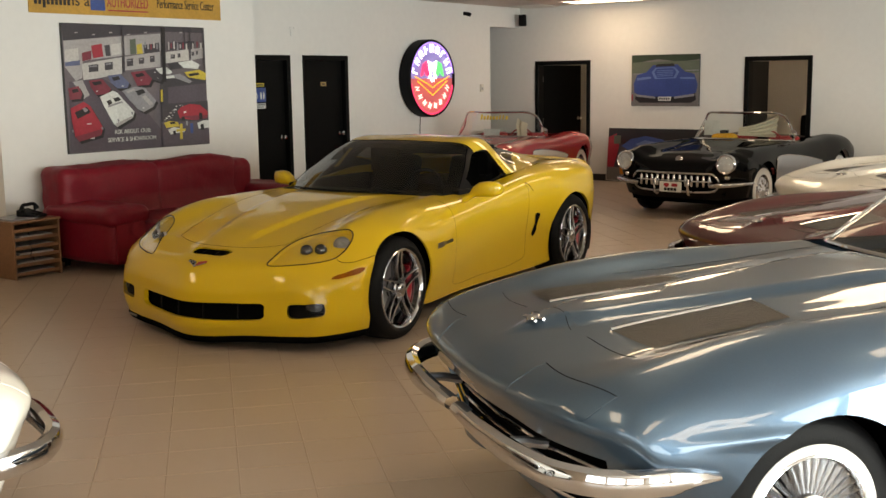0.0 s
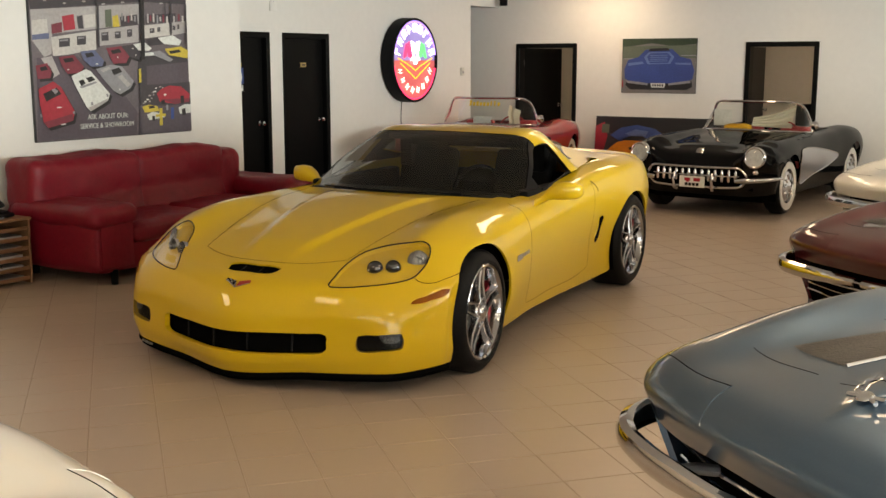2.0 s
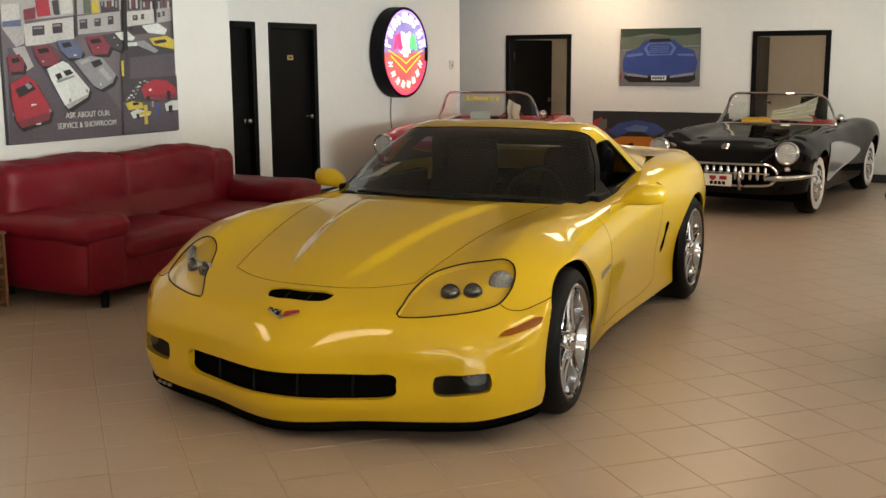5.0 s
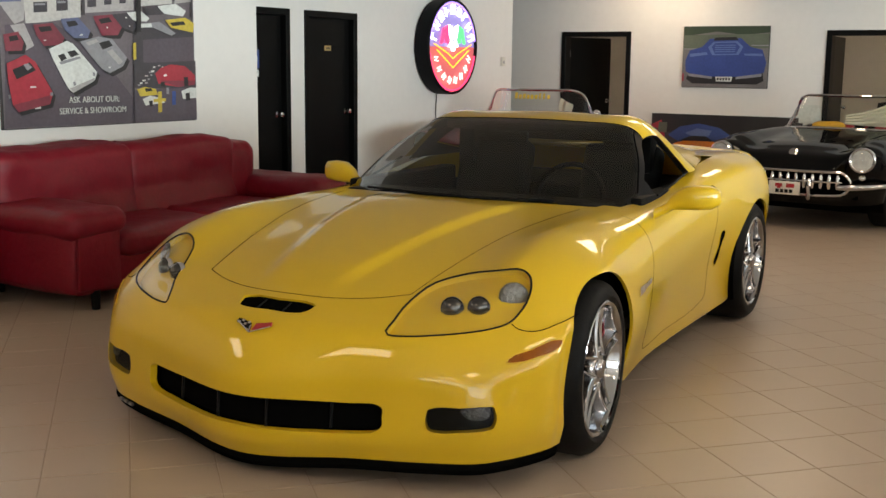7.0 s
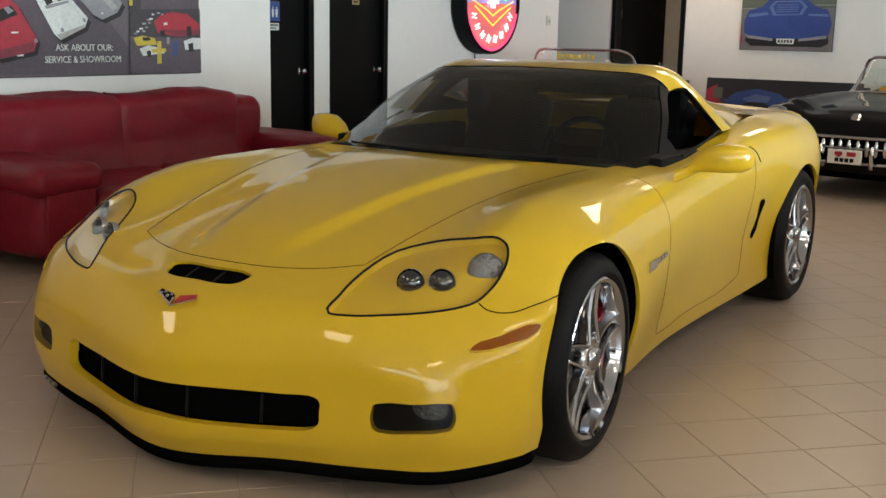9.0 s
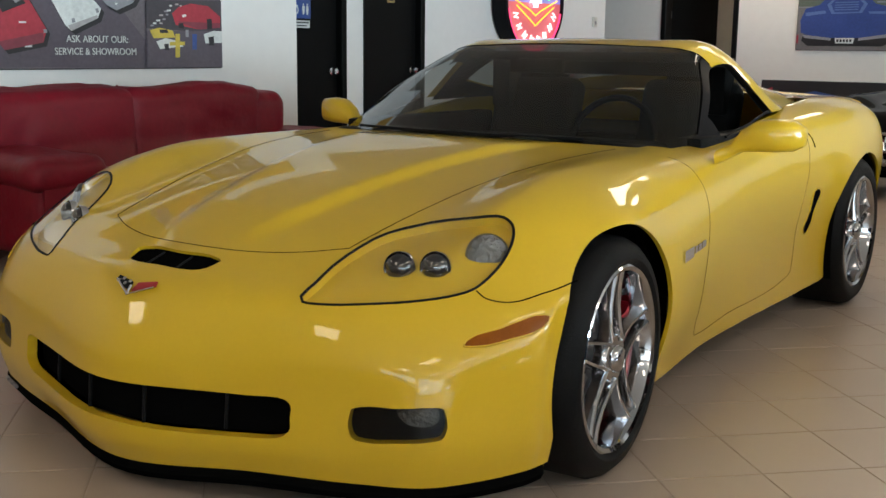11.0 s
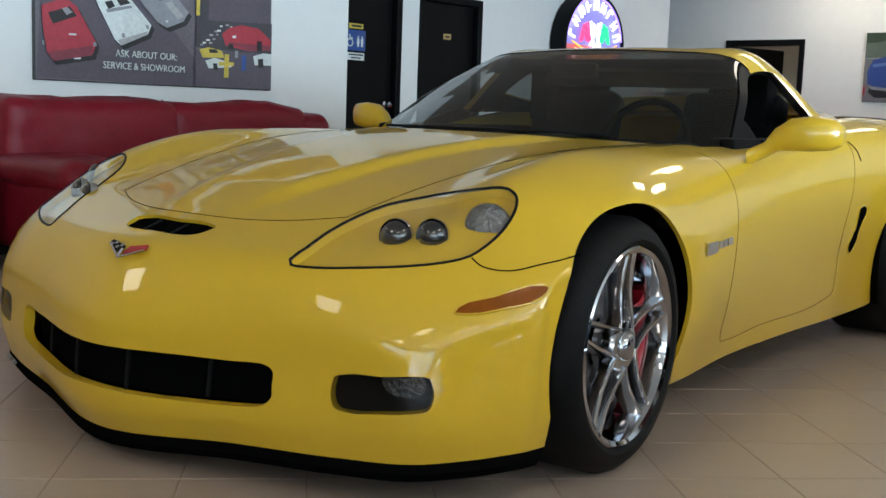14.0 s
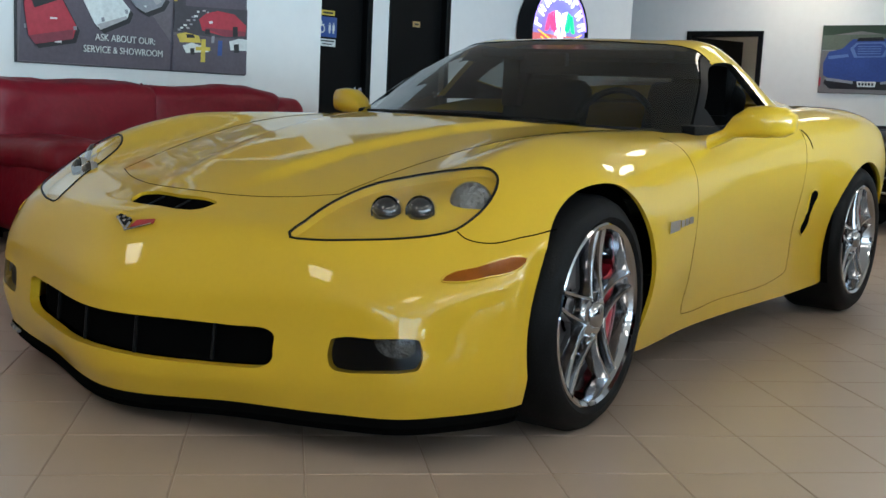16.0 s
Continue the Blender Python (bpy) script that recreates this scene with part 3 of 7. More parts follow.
        # lamp door lines in the nose and hood lines
        part("lamp_door_gap", seam(n, [(4.3, s * 1.35), (4.22, s * 2.3), (4.12, s * 3.25)], 0.0018), DARK_GAP, car)
        for side in ([(3.05, s * 1.2), (3.6, s * 1.27), (4.3, s * 1.35)], [(4.12, s * 3.25), (3.6, s * 3.1), (3.2, s * 2.95)]):
            part("lamp_door_edge", seam(n, side, 0.002), paint, car)
        part("hood_gap", seam(n, [(4.92, s * .9), (4.89, s * 1.5), (4.86, s * 2.2)], 0.0014), DARK_GAP, car)
        part("hood_tip_gap", seam(n, [(4.98, 0), (4.95, s * .3), (4.9, s * .55)], 0.0014), DARK_GAP, car)
        part("hood_side_gap", seam(n, [(5.9, s * 2.15), (6.6, s * 2.05), (7.9, s * 1.9)], 0.0014), DARK_GAP, car)
        for y in (.85, 3.42):
            wheel_finned(car, s * .86, y, .34, .34, s, False)
            wheel_well(car, s * .90, y, .34, .365)
        # ribbed panels either side of the spine; chrome bars imitate their inner edges' highlight
        ve = [(5.13, s * .9), (5.13, s * 1.4), (5.13, s * 1.95), (5.7, s * 1.82), (6.23, s * 1.67), (6.23, s * 1.2), (6.23, s * .72), (5.7, s * .81)]
        vb = part("hood_trim", inlay(n, ve, 0.002), material("ribbed trim", (0.03, 0.028, 0.026), 0.4, metal=0.5, vary=0.12, bump=0.5, bump_scale=130) if s > 0 else bpy.data.materials["ribbed trim"], car, "dark ribbed hood trim panel")
        part("hood_trim_highlight", seam(n, [(5.13, s * .88), (5.7, s * .79), (6.23, s * .7)], 0.007, 0.003), CHROME, vb, "chrome bar imitating the highlight on the trim panel's inner edge")
        part("hood_trim_tail", seam(n, [(6.23, s * .72), (6.23, s * 1.2), (6.23, s * 1.67)], 0.0014, 0.002), CHROME, vb)
        # bumper half
        secs = []
        pts = spline([(s * .03, -.035, .56), (s * .30, -.042, .555), (s * .55, -.02, .55), (s * .76, .04, .55), (s * .87, .13, .553), (s * .92, .24, .557), (s * .935, .36, .56), (s * .935, .46, .56)], 5)
        bm, prev = bmesh.new(), None
        for k, p in enumerate(pts):
            t = k / (len(pts) - 1)
            h = 0.045 * min(1, 0.6 + 2.0 * t) * (1 if t < 0.8 else 1 - (t - 0.8) * 3.6)
            d = (pts[min(k + 1, len(pts) - 1)] - pts[max(k - 1, 0)]).normalized()
            out = Vector((d.y, -d.x, 0)) * s
            out = out if out.y < 0.2 else out
            ringv = [bm.verts.new(p + out * (0.03 * c0 - 0.0) + Vector((0, 0, h * s0))) for c0, s0 in ((-0.9, 0.75), (-0.1, 1.0), (0.65, 0.75), (1.0, 0.15), (0.9, -0.4), (0.3, -0.9), (-0.6, -1.0))]
            if prev:
                for q in range(6):
                    bm.faces.new((prev[q], ringv[q], ringv[q + 1], prev[q + 1]))
            prev = ringv
        bm.faces.new(prev)
        bmesh.ops.recalc_face_normals(bm, faces=bm.faces[:])
        part("front_bumper", bm, CHROME, car, "chrome split bumper")
        part("bumper_bracket", tube([(s * .42, -.01, .555), (s * .42, .06, .55), (s * .42, .14, .53)], .018, 8), DULL_METAL, car)
        # tail lamps
        for x in (.34, .58):
            part("tail_lamp", lathe(bmesh.new(), [(0, .03), (.04, .025), (.06, 0), (.065, -.06)], 24, facing((s * x, 4.38, .56), (0, 1, 0.1))), RED_CALIPER, car)
    part("rear_deck", n.mesh(lambda u, v: (10.3 < u < 12.6 and abs(v) < 1.9) or (10 < u < 10.3 and abs(v) < 0), holes), paint, car)
    part("tail", n.mesh(lambda u, v: u > 12.6, holes), paint, car)
    # egg-crate bars in the mouth
    bm = bmesh.new()
    for z in (.38, .425, .47, .515):
        tube([(-.70, .22, z), (-.4, .15, z), (0, .13, z), (.4, .15, z), (.70, .22, z)], .007, 6, bm=bm)
    part("front_grille", bm, CHROME, car, "chrome horizontal grille bars")
    part("mouth", box(-.78, .78, .30, .36, .22, .56), DARK_GAP, car)
    bm = bmesh.new()
    c = n.at(4.72, 0, 0.006)
    tube([c + Vector((-.05, .02, .0)), c + Vector((.05, -.012, -.004))], .007, 6, bm=bm)
    tube([c + Vector((.05, .02, .0)), c + Vector((-.05, -.012, -.004))], .007, 6, bm=bm)
    lathe(bm, [(0, .008), (.022, .005), (.026, 0)], 20, facing(c, (0, -.3, 1)))
    part("nose_emblem", bm, CHROME, car, "chrome crossed-flags nose emblem")
    part("underbody", box(-.72, .72, .45, 4.1, .15, .42), DARK_GAP, car)
    # open cabin with windscreen
    part("cabin_tub", box(-.74, .74, 2.0, 3.1, .25, .34), INTERIOR, car)
    for s in (1, -1):
        part("inner_door", box(s * .76 - .03, s * .76 + .03, 1.95, 3.1, .3, .86, .01, 1), INTERIOR, car)
        bm = box(s * .36 - .24, s * .36 + .24, 2.35, 2.85, .34, .50, .05, 3)
        add_box(bm, s * .36 - .23, s * .36 + .23, 2.82, 2.96, .42, .98, .05, 3)
        part("seat", bm, INTERIOR, car)
    part("dashboard", box(-.74, .74, 1.98, 2.16, .55, .87, .04, 3), INTERIOR, car)
    g = Net()
    g.row((0, 1.90, .915), (.40, 1.94, .912), (.66, 2.05, .90), (.75, 2.16, .89))
    g.row((0, 2.12, 1.08), (.37, 2.16, 1.075), (.61, 2.27, 1.06), (.69, 2.36, 1.05))
    g.row((0, 2.34, 1.23), (.34, 2.38, 1.225), (.56, 2.48, 1.205), (.63, 2.56, 1.19))
    g.rows = [[(x, y, rise(z)) for x, y, z in r] for r in g.rows]
    g.skin(5, 6)
    part("windshield", g.mesh(lambda u, v: True), CLEAR_GLASS, car)
    edge = [g.at(0, v) for v in np.linspace(-3, 3, 25)] + [g.at(u, 3) for u in (0.5, 1, 1.5)] + [g.at(2, v) for v in np.linspace(3, -3, 25)] + [g.at(u, -3) for u in (1.5, 1, .5)]
    part("windshield_frame", tube(edge, .013, 8, True), CHROME, car)
    if top_paint:
        r = Net()
        r.row((0, 2.33, 1.235), (.34, 2.37, 1.23), (.57, 2.47, 1.21), (.66, 2.55, 1.15), (.74, 2.6, .90))
        r.row((0, 2.75, 1.26), (.34, 2.75, 1.25), (.55, 2.78, 1.22), (.66, 2.8, 1.15), (.76, 2.8, .90))
        r.row((0, 3.2, 1.18), (.32, 3.2, 1.17), (.5, 3.18, 1.14), (.60, 3.1, 1.08), (.76, 3.02, .90))
        r.row((0, 3.7, .90), (.3, 3.65, .90), (.5, 3.55, .90), (.62, 3.4, .90), (.74, 3.15, .90))
        r.rows = [[(x, y, rise(z)) for x, y, z in q] for q in r.rows]
        r.skin(5, 5)
        part("soft_top", r.mesh(lambda u, v: abs(v) < 2.9 or u > 1.6), top_paint, car)
    return car


CANVAS = material("white canvas", (0.7, 0.68, 0.62), 0.9, vary=0.05, bump=0.2)
BLACK_CANVAS = material("black canvas", (0.02, 0.02, 0.02), 0.9, vary=0.1, bump=0.2)
finned_roadster(pose(-1.549, 3.622, 0, 0, 0, -35.5), SILVER_BLUE, "silver blue sixties sports car with chrome split bumpers", BLACK_CANVAS)
finned_roadster(pose(-2.006, 7.217, 0, 0, 0, -34) @ Matrix.Diagonal((.9, .9, .9, 1)), MAROON, "dark maroon sixties sports car with chrome bumpers", BLACK_CANVAS)
finned_roadster(pose(-2.385, 10.353, 0, 0, 0, -34) @ Matrix.Diagonal((.95, .95, .95, 1)), WHITE_PAINT, "white sixties sports car parked on the angle", BLACK_CANVAS)
finned_roadster(pose(-3.225, 2.765, 0, 0, 0, 168), WHITE_PAINT, "white sixties sports car facing the yellow coupe", BLACK_CANVAS)

# ---- the yellow coupe ----
def wheel_modern(parent, x, y, z, r, width, rim_r, side, steer=0.0):
    """Tyre, chrome split-spoke rim, disc and caliper; side is +1 or -1 along x."""
    m = pose(x, y, z, 0, 0, steer) @ (pose(0, 0, 0) if side > 0 else pose(0, 0, 0, 0, 0, 180))
    w = new("wheel")
    w.parent, w.matrix_basis = parent, m
    W = width
    bm = lathe(bmesh.new(), [(rim_r - 0.01, -W), (r - 0.035, -W - 0.004), (r - 0.012, -W + 0.02), (r, -W + 0.045), (r, -0.045), (r - 0.012, -0.018), (r - 0.035, 0.004), (r - 0.06, 0.008), (rim_r + 0.012, 0.002), (rim_r + 0.004, -0.012), (rim_r - 0.01, -0.03)], 72)
    part("tyre", bm, RUBBER, w)
    rr = rim_r
    bm = lathe(bmesh.new(), [(rr + 0.004, -0.014), (rr + 0.006, 0.0), (rr, 0.004), (rr - 0.012, -0.002), (rr - 0.02, -0.02), (rr - 0.024, -0.10), (rr - 0.06, -0.16), (rr - 0.06, -W + 0.01), (rr - 0.02, -W)], 72)
    part("rim", bm, WHEEL_CHROME, w, "polished chrome rim")
    bm = bmesh.new()
    for k in range(5):
        a0 = math.radians(90 + 72 * k)
        for s in (-1, 1):
            prev = None
            secs = []
            for t in (0, 0.25, 0.5, 0.75, 1.0):
                rad = 0.045 + (rr - 0.056) * t
                off, wd = s * (0.037 - 0.016 * t), 0.0065 + 0.002 * t
                tang = Vector((0, -math.sin(a0), math.cos(a0)))
                c = Vector((0.0, math.cos(a0) * rad, math.sin(a0) * rad)) + tang * off
                h = -0.010 - 0.012 * math.sin(t * math.pi) - 0.002 * t
                secs.append([bm.verts.new(c + tang * wd * q + Vector((h + hh, 0, 0))) for q, hh in ((-1.2, -0.045), (-1.0, -0.006), (-0.5, 0.004), (0.5, 0.004), (1.0, -0.006), (1.2, -0.045))])
            for A, B in zip(secs, secs[1:]):
                for j in range(5):
                    bm.faces.new((A[j], A[j + 1], B[j + 1], B[j]))
    bmesh.ops.recalc_face_normals(bm, faces=bm.faces[:])
    part("spokes", bm, WHEEL_CHROME, w, "chrome split spokes")
    bm = lathe(bmesh.new(), [(0.0, 0.006), (0.03, 0.004), (0.036, 0.0), (0.04, -0.012), (0.066, -0.016), (0.074, -0.03), (0.07, -0.08)], 36)
    for k in range(5):
        a = math.radians(54 + 72 * k)
        lathe(bm, [(0.0, 0.0), (0.009, -0.001), (0.010, -0.018)], 6, pose(-0.014, math.cos(a) * 0.056, math.sin(a) * 0.056))
    part("hub", bm, WHEEL_CHROME, w, "chrome hub with lug nuts")
    bm = lathe(bmesh.new(), [(0.07, -0.09), (rr - 0.055, -0.09), (rr - 0.055, -0.115), (0.07, -0.115)], 48)
    part("brake_disc", bm, DULL_METAL, w)
    bm = bmesh.new()
    secs = []
    for k in range(9):
        a = math.radians(-32 + 8 * k) if side > 0 else math.radians(180 + 32 - 8 * k)
        secs.append([bm.verts.new((h, math.cos(a) * q, math.sin(a) * q)) for h, q in ((-0.13, rr - 0.105), (-0.06, rr - 0.10), (-0.052, rr - 0.08), (-0.052, rr - 0.05), (-0.06, rr - 0.034), (-0.13, rr - 0.034))])
    for A, B in zip(secs, secs[1:]):
        for j in range(5):
            bm.faces.new((A[j], A[j + 1], B[j + 1], B[j]))
    bmesh.ops.recalc_face_normals(bm, faces=bm.faces[:])
    part("caliper", bm, RED_CALIPER, w, "red brake caliper")
    part("backing_plate", lathe(bmesh.new(), [(0.0, -W + 0.03), (rr - 0.05, -W + 0.03), (rr - 0.05, -W + 0.02), (0, -W + 0.02)], 32), DARK_GAP, w)
    return w


def yellow_coupe(m):
    car = thing("sports_car", m, "glossy yellow sports coupe with black grille and chrome wheels", "car")
    FW, RW = (0.925, 0.345, 0.378), (3.60, 0.345, 0.39)
    n = Net()
    n.row((0, .03, .085), (.42, .13, .108), (.70, .205, .118), (.88, .285, .125), (.975, .39, .135), (1.02, .47, .14), (1.035, .53, .14), (1.04, .575, .14))
    n.row((0, -.005, .15), (.42, .10, .175), (.71, .19, .19), (.895, .265, .205), (.985, .37, .205), (1.035, .46, .205), (1.05, .53, .205), (1.055, .57, .205))
    n.row((0, -.005, .29), (.42, .105, .31), (.71, .19, .33), (.895, .265, .335), (.99, .375, .34), (1.045, .465, .34), (1.06, .53, .34), (1.065, .57, .34))
    n.row((0, .015, .42), (.42, .115, .43), (.70, .195, .44), (.885, .29, .45), (.99, .39, .46), (1.05, .475, .465), (1.065, .54, .465), (1.07, .58, .465))
    n.row((0, .105, .54), (.41, .165, .54), (.67, .24, .54), (.86, .34, .54), (.98, .44, .545), (1.045, .515, .545), (1.065, .57, .535), (1.07, .61, .51))
    n.row((0, .275, .622), (.38, .31, .615), (.63, .375, .625), (.83, .475, .65), (.96, .57, .64), (1.045, .625, .60), (1.07, .67, .53), (1.07, .72, .45))
    n.row((0, .62, .722), (.36, .63, .721), (.60, .64, .716), (.81, .68, .76), (.955, .73, .73), (1.055, .77, .67), (1.075, .80, .55), (1.07, .84, .4))
    n.row((0, .98, .798), (.34, .97, .796), (.58, .96, .788), (.80, .95, .83), (.965, .95, .785), (1.06, .95, .725), (1.075, .95, .5), (1.05, .95, .2))
    n.row((0, 1.36, .848), (.34, 1.35, .846), (.60, 1.34, .836), (.80, 1.33, .850), (.955, 1.33, .797), (1.035, 1.32, .68), (1.06, 1.33, .42), (1.0, 1.33, .16))
    n.row((0, 1.66, .868), (.36, 1.69, .866), (.62, 1.77, .858), (.81, 1.80, .848), (.935, 1.80, .805), (1.0, 1.80, .70), (.99, 1.80, .42), (.95, 1.80, .16))
    n.row((0, 2.3, .87), (.36, 2.3, .87), (.62, 2.3, .868), (.82, 2.3, .862), (.935, 2.3, .835), (.985, 2.3, .72), (.945, 2.3, .42), (.94, 2.3, .16))
    n.row((0, 2.95, .95), (.36, 2.95, .95), (.62, 2.95, .95), (.865, 2.95, .945), (.965, 2.95, .89), (1.0, 2.95, .74), (.952, 2.95, .42), (.95, 2.95, .16))
    n.row((0, 3.6, .985), (.36, 3.6, .985), (.60, 3.6, .985), (.85, 3.6, .975), (.99, 3.6, .91), (1.04, 3.6, .76), (1.04, 3.6, .45), (1.0, 3.6, .2))
    n.row((0, 4.1, .975), (.36, 4.1, .975), (.60, 4.1, .97), (.83, 4.09, .955), (.955, 4.07, .88), (1.0, 4.06, .74), (.98, 4.05, .42), (.95, 4.03, .2))
    n.row((0, 4.40, .955), (.38, 4.38, .95), (.62, 4.35, .935), (.79, 4.31, .91), (.89, 4.27, .84), (.92, 4.24, .7), (.91, 4.22, .42), (.88, 4.2, .25))
    n.row((0, 4.46, .75), (.38, 4.44, .745), (.62, 4.40, .73), (.79, 4.35, .71), (.88, 4.30, .66), (.90, 4.27, .55), (.89, 4.24, .4), (.86, 4.22, .25))
    n.row((0, 4.42, .28), (.38, 4.40, .28), (.62, 4.37, .27), (.79, 4.32, .26), (.85, 4.28, .26), (.86, 4.26, .25), (.86, 4.24, .25), (.85, 4.22, .24))
    n.skin(14, 14)
    G = n.grid
    # even out the panels, the hood most of all
    hood_share = np.interp(G[..., 1], [.42, .62, 1.55, 1.75], [0, 1, 1, 0]) * np.interp(np.abs(G[..., 0]), [.62, .80], [1, 0]) * (G[..., 2] > .6)
    for k in range(70):
        share = .5 * np.maximum(hood_share, .6 if k < 8 else 0)[1:-1, 1:-1, None]
        G[1:-1, 1:-1] += share * ((G[:-2, 1:-1] + G[2:, 1:-1] + G[1:-1, :-2] + G[1:-1, 2:]) / 4 - G[1:-1, 1:-1])
    # raised hood dome with soft creases at its sides
    wide = np.interp(G[..., 1], [.40, .62, 1.0, 1.65], [.165, .215, .29, .41])
    edge_t = np.clip((wide + .03 - np.abs(G[..., 0])) / .06, 0, 1)
    G[..., 2] += .021 * edge_t ** 2 * (3 - 2 * edge_t) * np.interp(G[..., 1], [.36, .54, 1.45, 1.68], [0, 1, 1, 0]) * (G[..., 2] > .55)
    holes = (FW, RW)
    half = [(2.2, 0), (2.18, .5), (2.1, 1.0), (2.05, 1.36), (1.98, 1.40), (1.7, 1.41), (1.44, 1.40), (1.34, 1.34), (1.28, 1.0), (1.34, .5), (1.42, 0)]
    grille = smooth_loop(half + [(u, -v) for u, v in half[-2:0:-1]], 4)
    fog = smooth_loop([(1.97, 2.04), (2.0, 2.5), (2.04, 3.06), (2.02, 3.15), (1.94, 3.19), (1.5, 3.21), (1.41, 3.15), (1.37, 3.0), (1.33, 2.5), (1.33, 2.08), (1.37, 1.98), (1.46, 1.95), (1.84, 1.95), (1.93, 1.97)], 3)
    lamp = smooth_loop([(4.18, 1.44), (4.67, 1.45), (5.27, 1.51), (5.74, 1.67), (5.98, 2.1), (5.93, 2.75), (5.93, 3.14), (5.80, 3.37), (5.50, 3.54), (5.16, 3.59), (4.86, 3.53), (4.54, 3.36), (4.39, 3.0), (4.3, 2.59), (4.23, 2.09), (4.17, 1.69)], 3)
    slot = smooth_loop([(4.985, -.40), (5.0, 0), (4.985, .40), (4.95, .44), (4.85, .43), (4.64, .37), (4.60, .33), (4.58, 0), (4.60, -.33), (4.64, -.37), (4.85, -.43), (4.95, -.44)], 3)
    marker = smooth_loop([(3.32, 3.42), (3.46, 3.47), (3.68, 3.98), (3.99, 5.08), (3.94, 5.24), (3.80, 5.26), (3.60, 5.1), (3.38, 4.31), (3.28, 3.56)], 3)
    vent = smooth_loop([(11.06, 5.40), (11.12, 5.42), (11.115, 5.7), (11.09, 5.94), (11.04, 6.02), (11.01, 5.99), (11.04, 5.7)], 4)
    edge = lambda v: float(np.interp(abs(v), [0, 1.5, 3.4, 3.74, 4.2, 4.77, 5.15, 7], [5.12, 5.15, 4.55, 4.3, 4.31, 4.68, 5.26, 5.3]))
    far_lamp = flip(smooth_loop([(4.18, 1.44), (4.45, 1.55), (4.9, 1.85), (5.4, 2.2), (5.8, 2.55), (5.95, 2.9), (5.93, 3.14), (5.80, 3.37), (5.50, 3.54), (5.16, 3.59), (4.86, 3.53), (4.54, 3.36), (4.39, 3.0), (4.3, 2.59), (4.23, 2.09), (4.17, 1.69)], 3))
    cuts = [lamp, far_lamp]
    bumper = part("front_bumper", n.mesh(lambda u, v: u < edge(v), holes, cuts=cuts + [grille, fog, flip(fog), slot], deep=0.03), YELLOW, car)
    part("hood", n.mesh(lambda u, v: edge(v) < u < 9.0 and abs(v) < 2.2, holes, cuts=cuts, deep=0.03), YELLOW, car)
    for s in (1, -1):
        part("front_fender", n.mesh(lambda u, v: edge(v) < u < 8.8 and v * s > 2.2, holes, cuts=cuts, deep=0.03), YELLOW, car)
        part("side_door", n.mesh(lambda u, v: 8.8 < u < 10.9 and v * s > (2.2 if u < 9.15 else 2.85), holes), YELLOW, car)
        side = vent if s > 0 else flip(vent)
        part("rear_fender", n.mesh(lambda u, v: 10.9 < u < 14 and v * s > (2.2 if u > 11.8 else 2.7), holes), YELLOW, car)
        part("side_vent", inlay(n, side, 0.0015, 8), DARK_GAP, car)
        part("vent_lip", tube([n.at(u, v, 0.001) for u, v in side], 0.004, 6, True), YELLOW, car)
        bm = seam(n, [(8.78, s * 3.3), (8.79, s * 3.9), (8.78, s * 4.8), (8.76, s * 5.3), (8.77, s * 5.8), (8.78, s * 6.3), (8.79, s * 6.66), (8.83, s * 6.74), (8.92, s * 6.76), (9.6, s * 6.74), (10.7, s * 6.66), (10.82, s * 6.6), (10.86, s * 6.4), (10.87, s * 6.0), (10.84, s * 5.0), (10.84, s * 4.4), (10.8, s * 4.0)], 0.0011)
        part("door_gap", bm, DARK_GAP, car)
        part("fender_gap", seam(n, [(4.5, s * 3.4), (4.36, s * 3.58), (4.3, s * 3.76), (4.31, s * 4.2), (4.68, s * 4.77), (5.26, s * 5.15)], 0.002), DARK_GAP, car)
        part("quarter_slot", seam(n, [(10.82, s * 4.02), (10.9, s * 4.3), (10.95, s * 4.62)], 0.003), DARK_GAP, car)
        # fog lamp
        fl = fog if s > 0 else flip(fog)
        fo = part("fog_lamp", inlay(n, fl, -0.028), BLACK_PLASTIC, car, "dark fog lamp recess")
        glare = smooth_loop([(1.95, s * 2.5), (1.98, s * 2.8), (1.98, s * 3.08), (1.86, s * 3.12), (1.70, s * 3.08), (1.62, s * 2.8), (1.72, s * 2.58)], 4)
        part("fog_reflector", inlay(n, glare, -0.02), CORNER_LAMP, fo, "silver fog lamp reflector")
        part("fog_lens", inlay(n, fl, -0.004), FOG_GLASS, fo)
        # headlamp
        la = lamp if s > 0 else far_lamp
        hl = part("headlamp", inlay(n, la, -0.028), YELLOW, car, "yellow headlamp bowl under clear lens")
        part("lens", inlay(n, la, 0.0005), LAMP_GLASS, hl).visible_shadow = False
        part("gasket", tube([n.at(u, v, -0.001) for u, v in la], 0.0042, 8, True), BLACK_PLASTIC, hl)
        for u, v, r in ((5.12, 2.2, 0.040), (5.05, 2.66, 0.038)):
            bm = lathe(bmesh.new(), [(0, 0.016), (r * .5, 0.013), (r * .85, 0.004), (r, -0.008), (r, -0.03)], 28, facing(n.at(u, s * v, -0.014), (s * 0.35, -1, 0.12)))
            pr = part("projector", bm, SMOKED, hl, "dark round projector lens")
            bm = lathe(bmesh.new(), [(r, -0.012), (r + 0.004, -0.006), (r + 0.005, -0.012), (r + 0.003, -0.03)], 28, facing(n.at(u, s * v, -0.014), (s * 0.35, -1, 0.12)))
            part("projector_ring", bm, CHROME, pr)
        c = n.at(5.27, s * 3.27, -0.018)
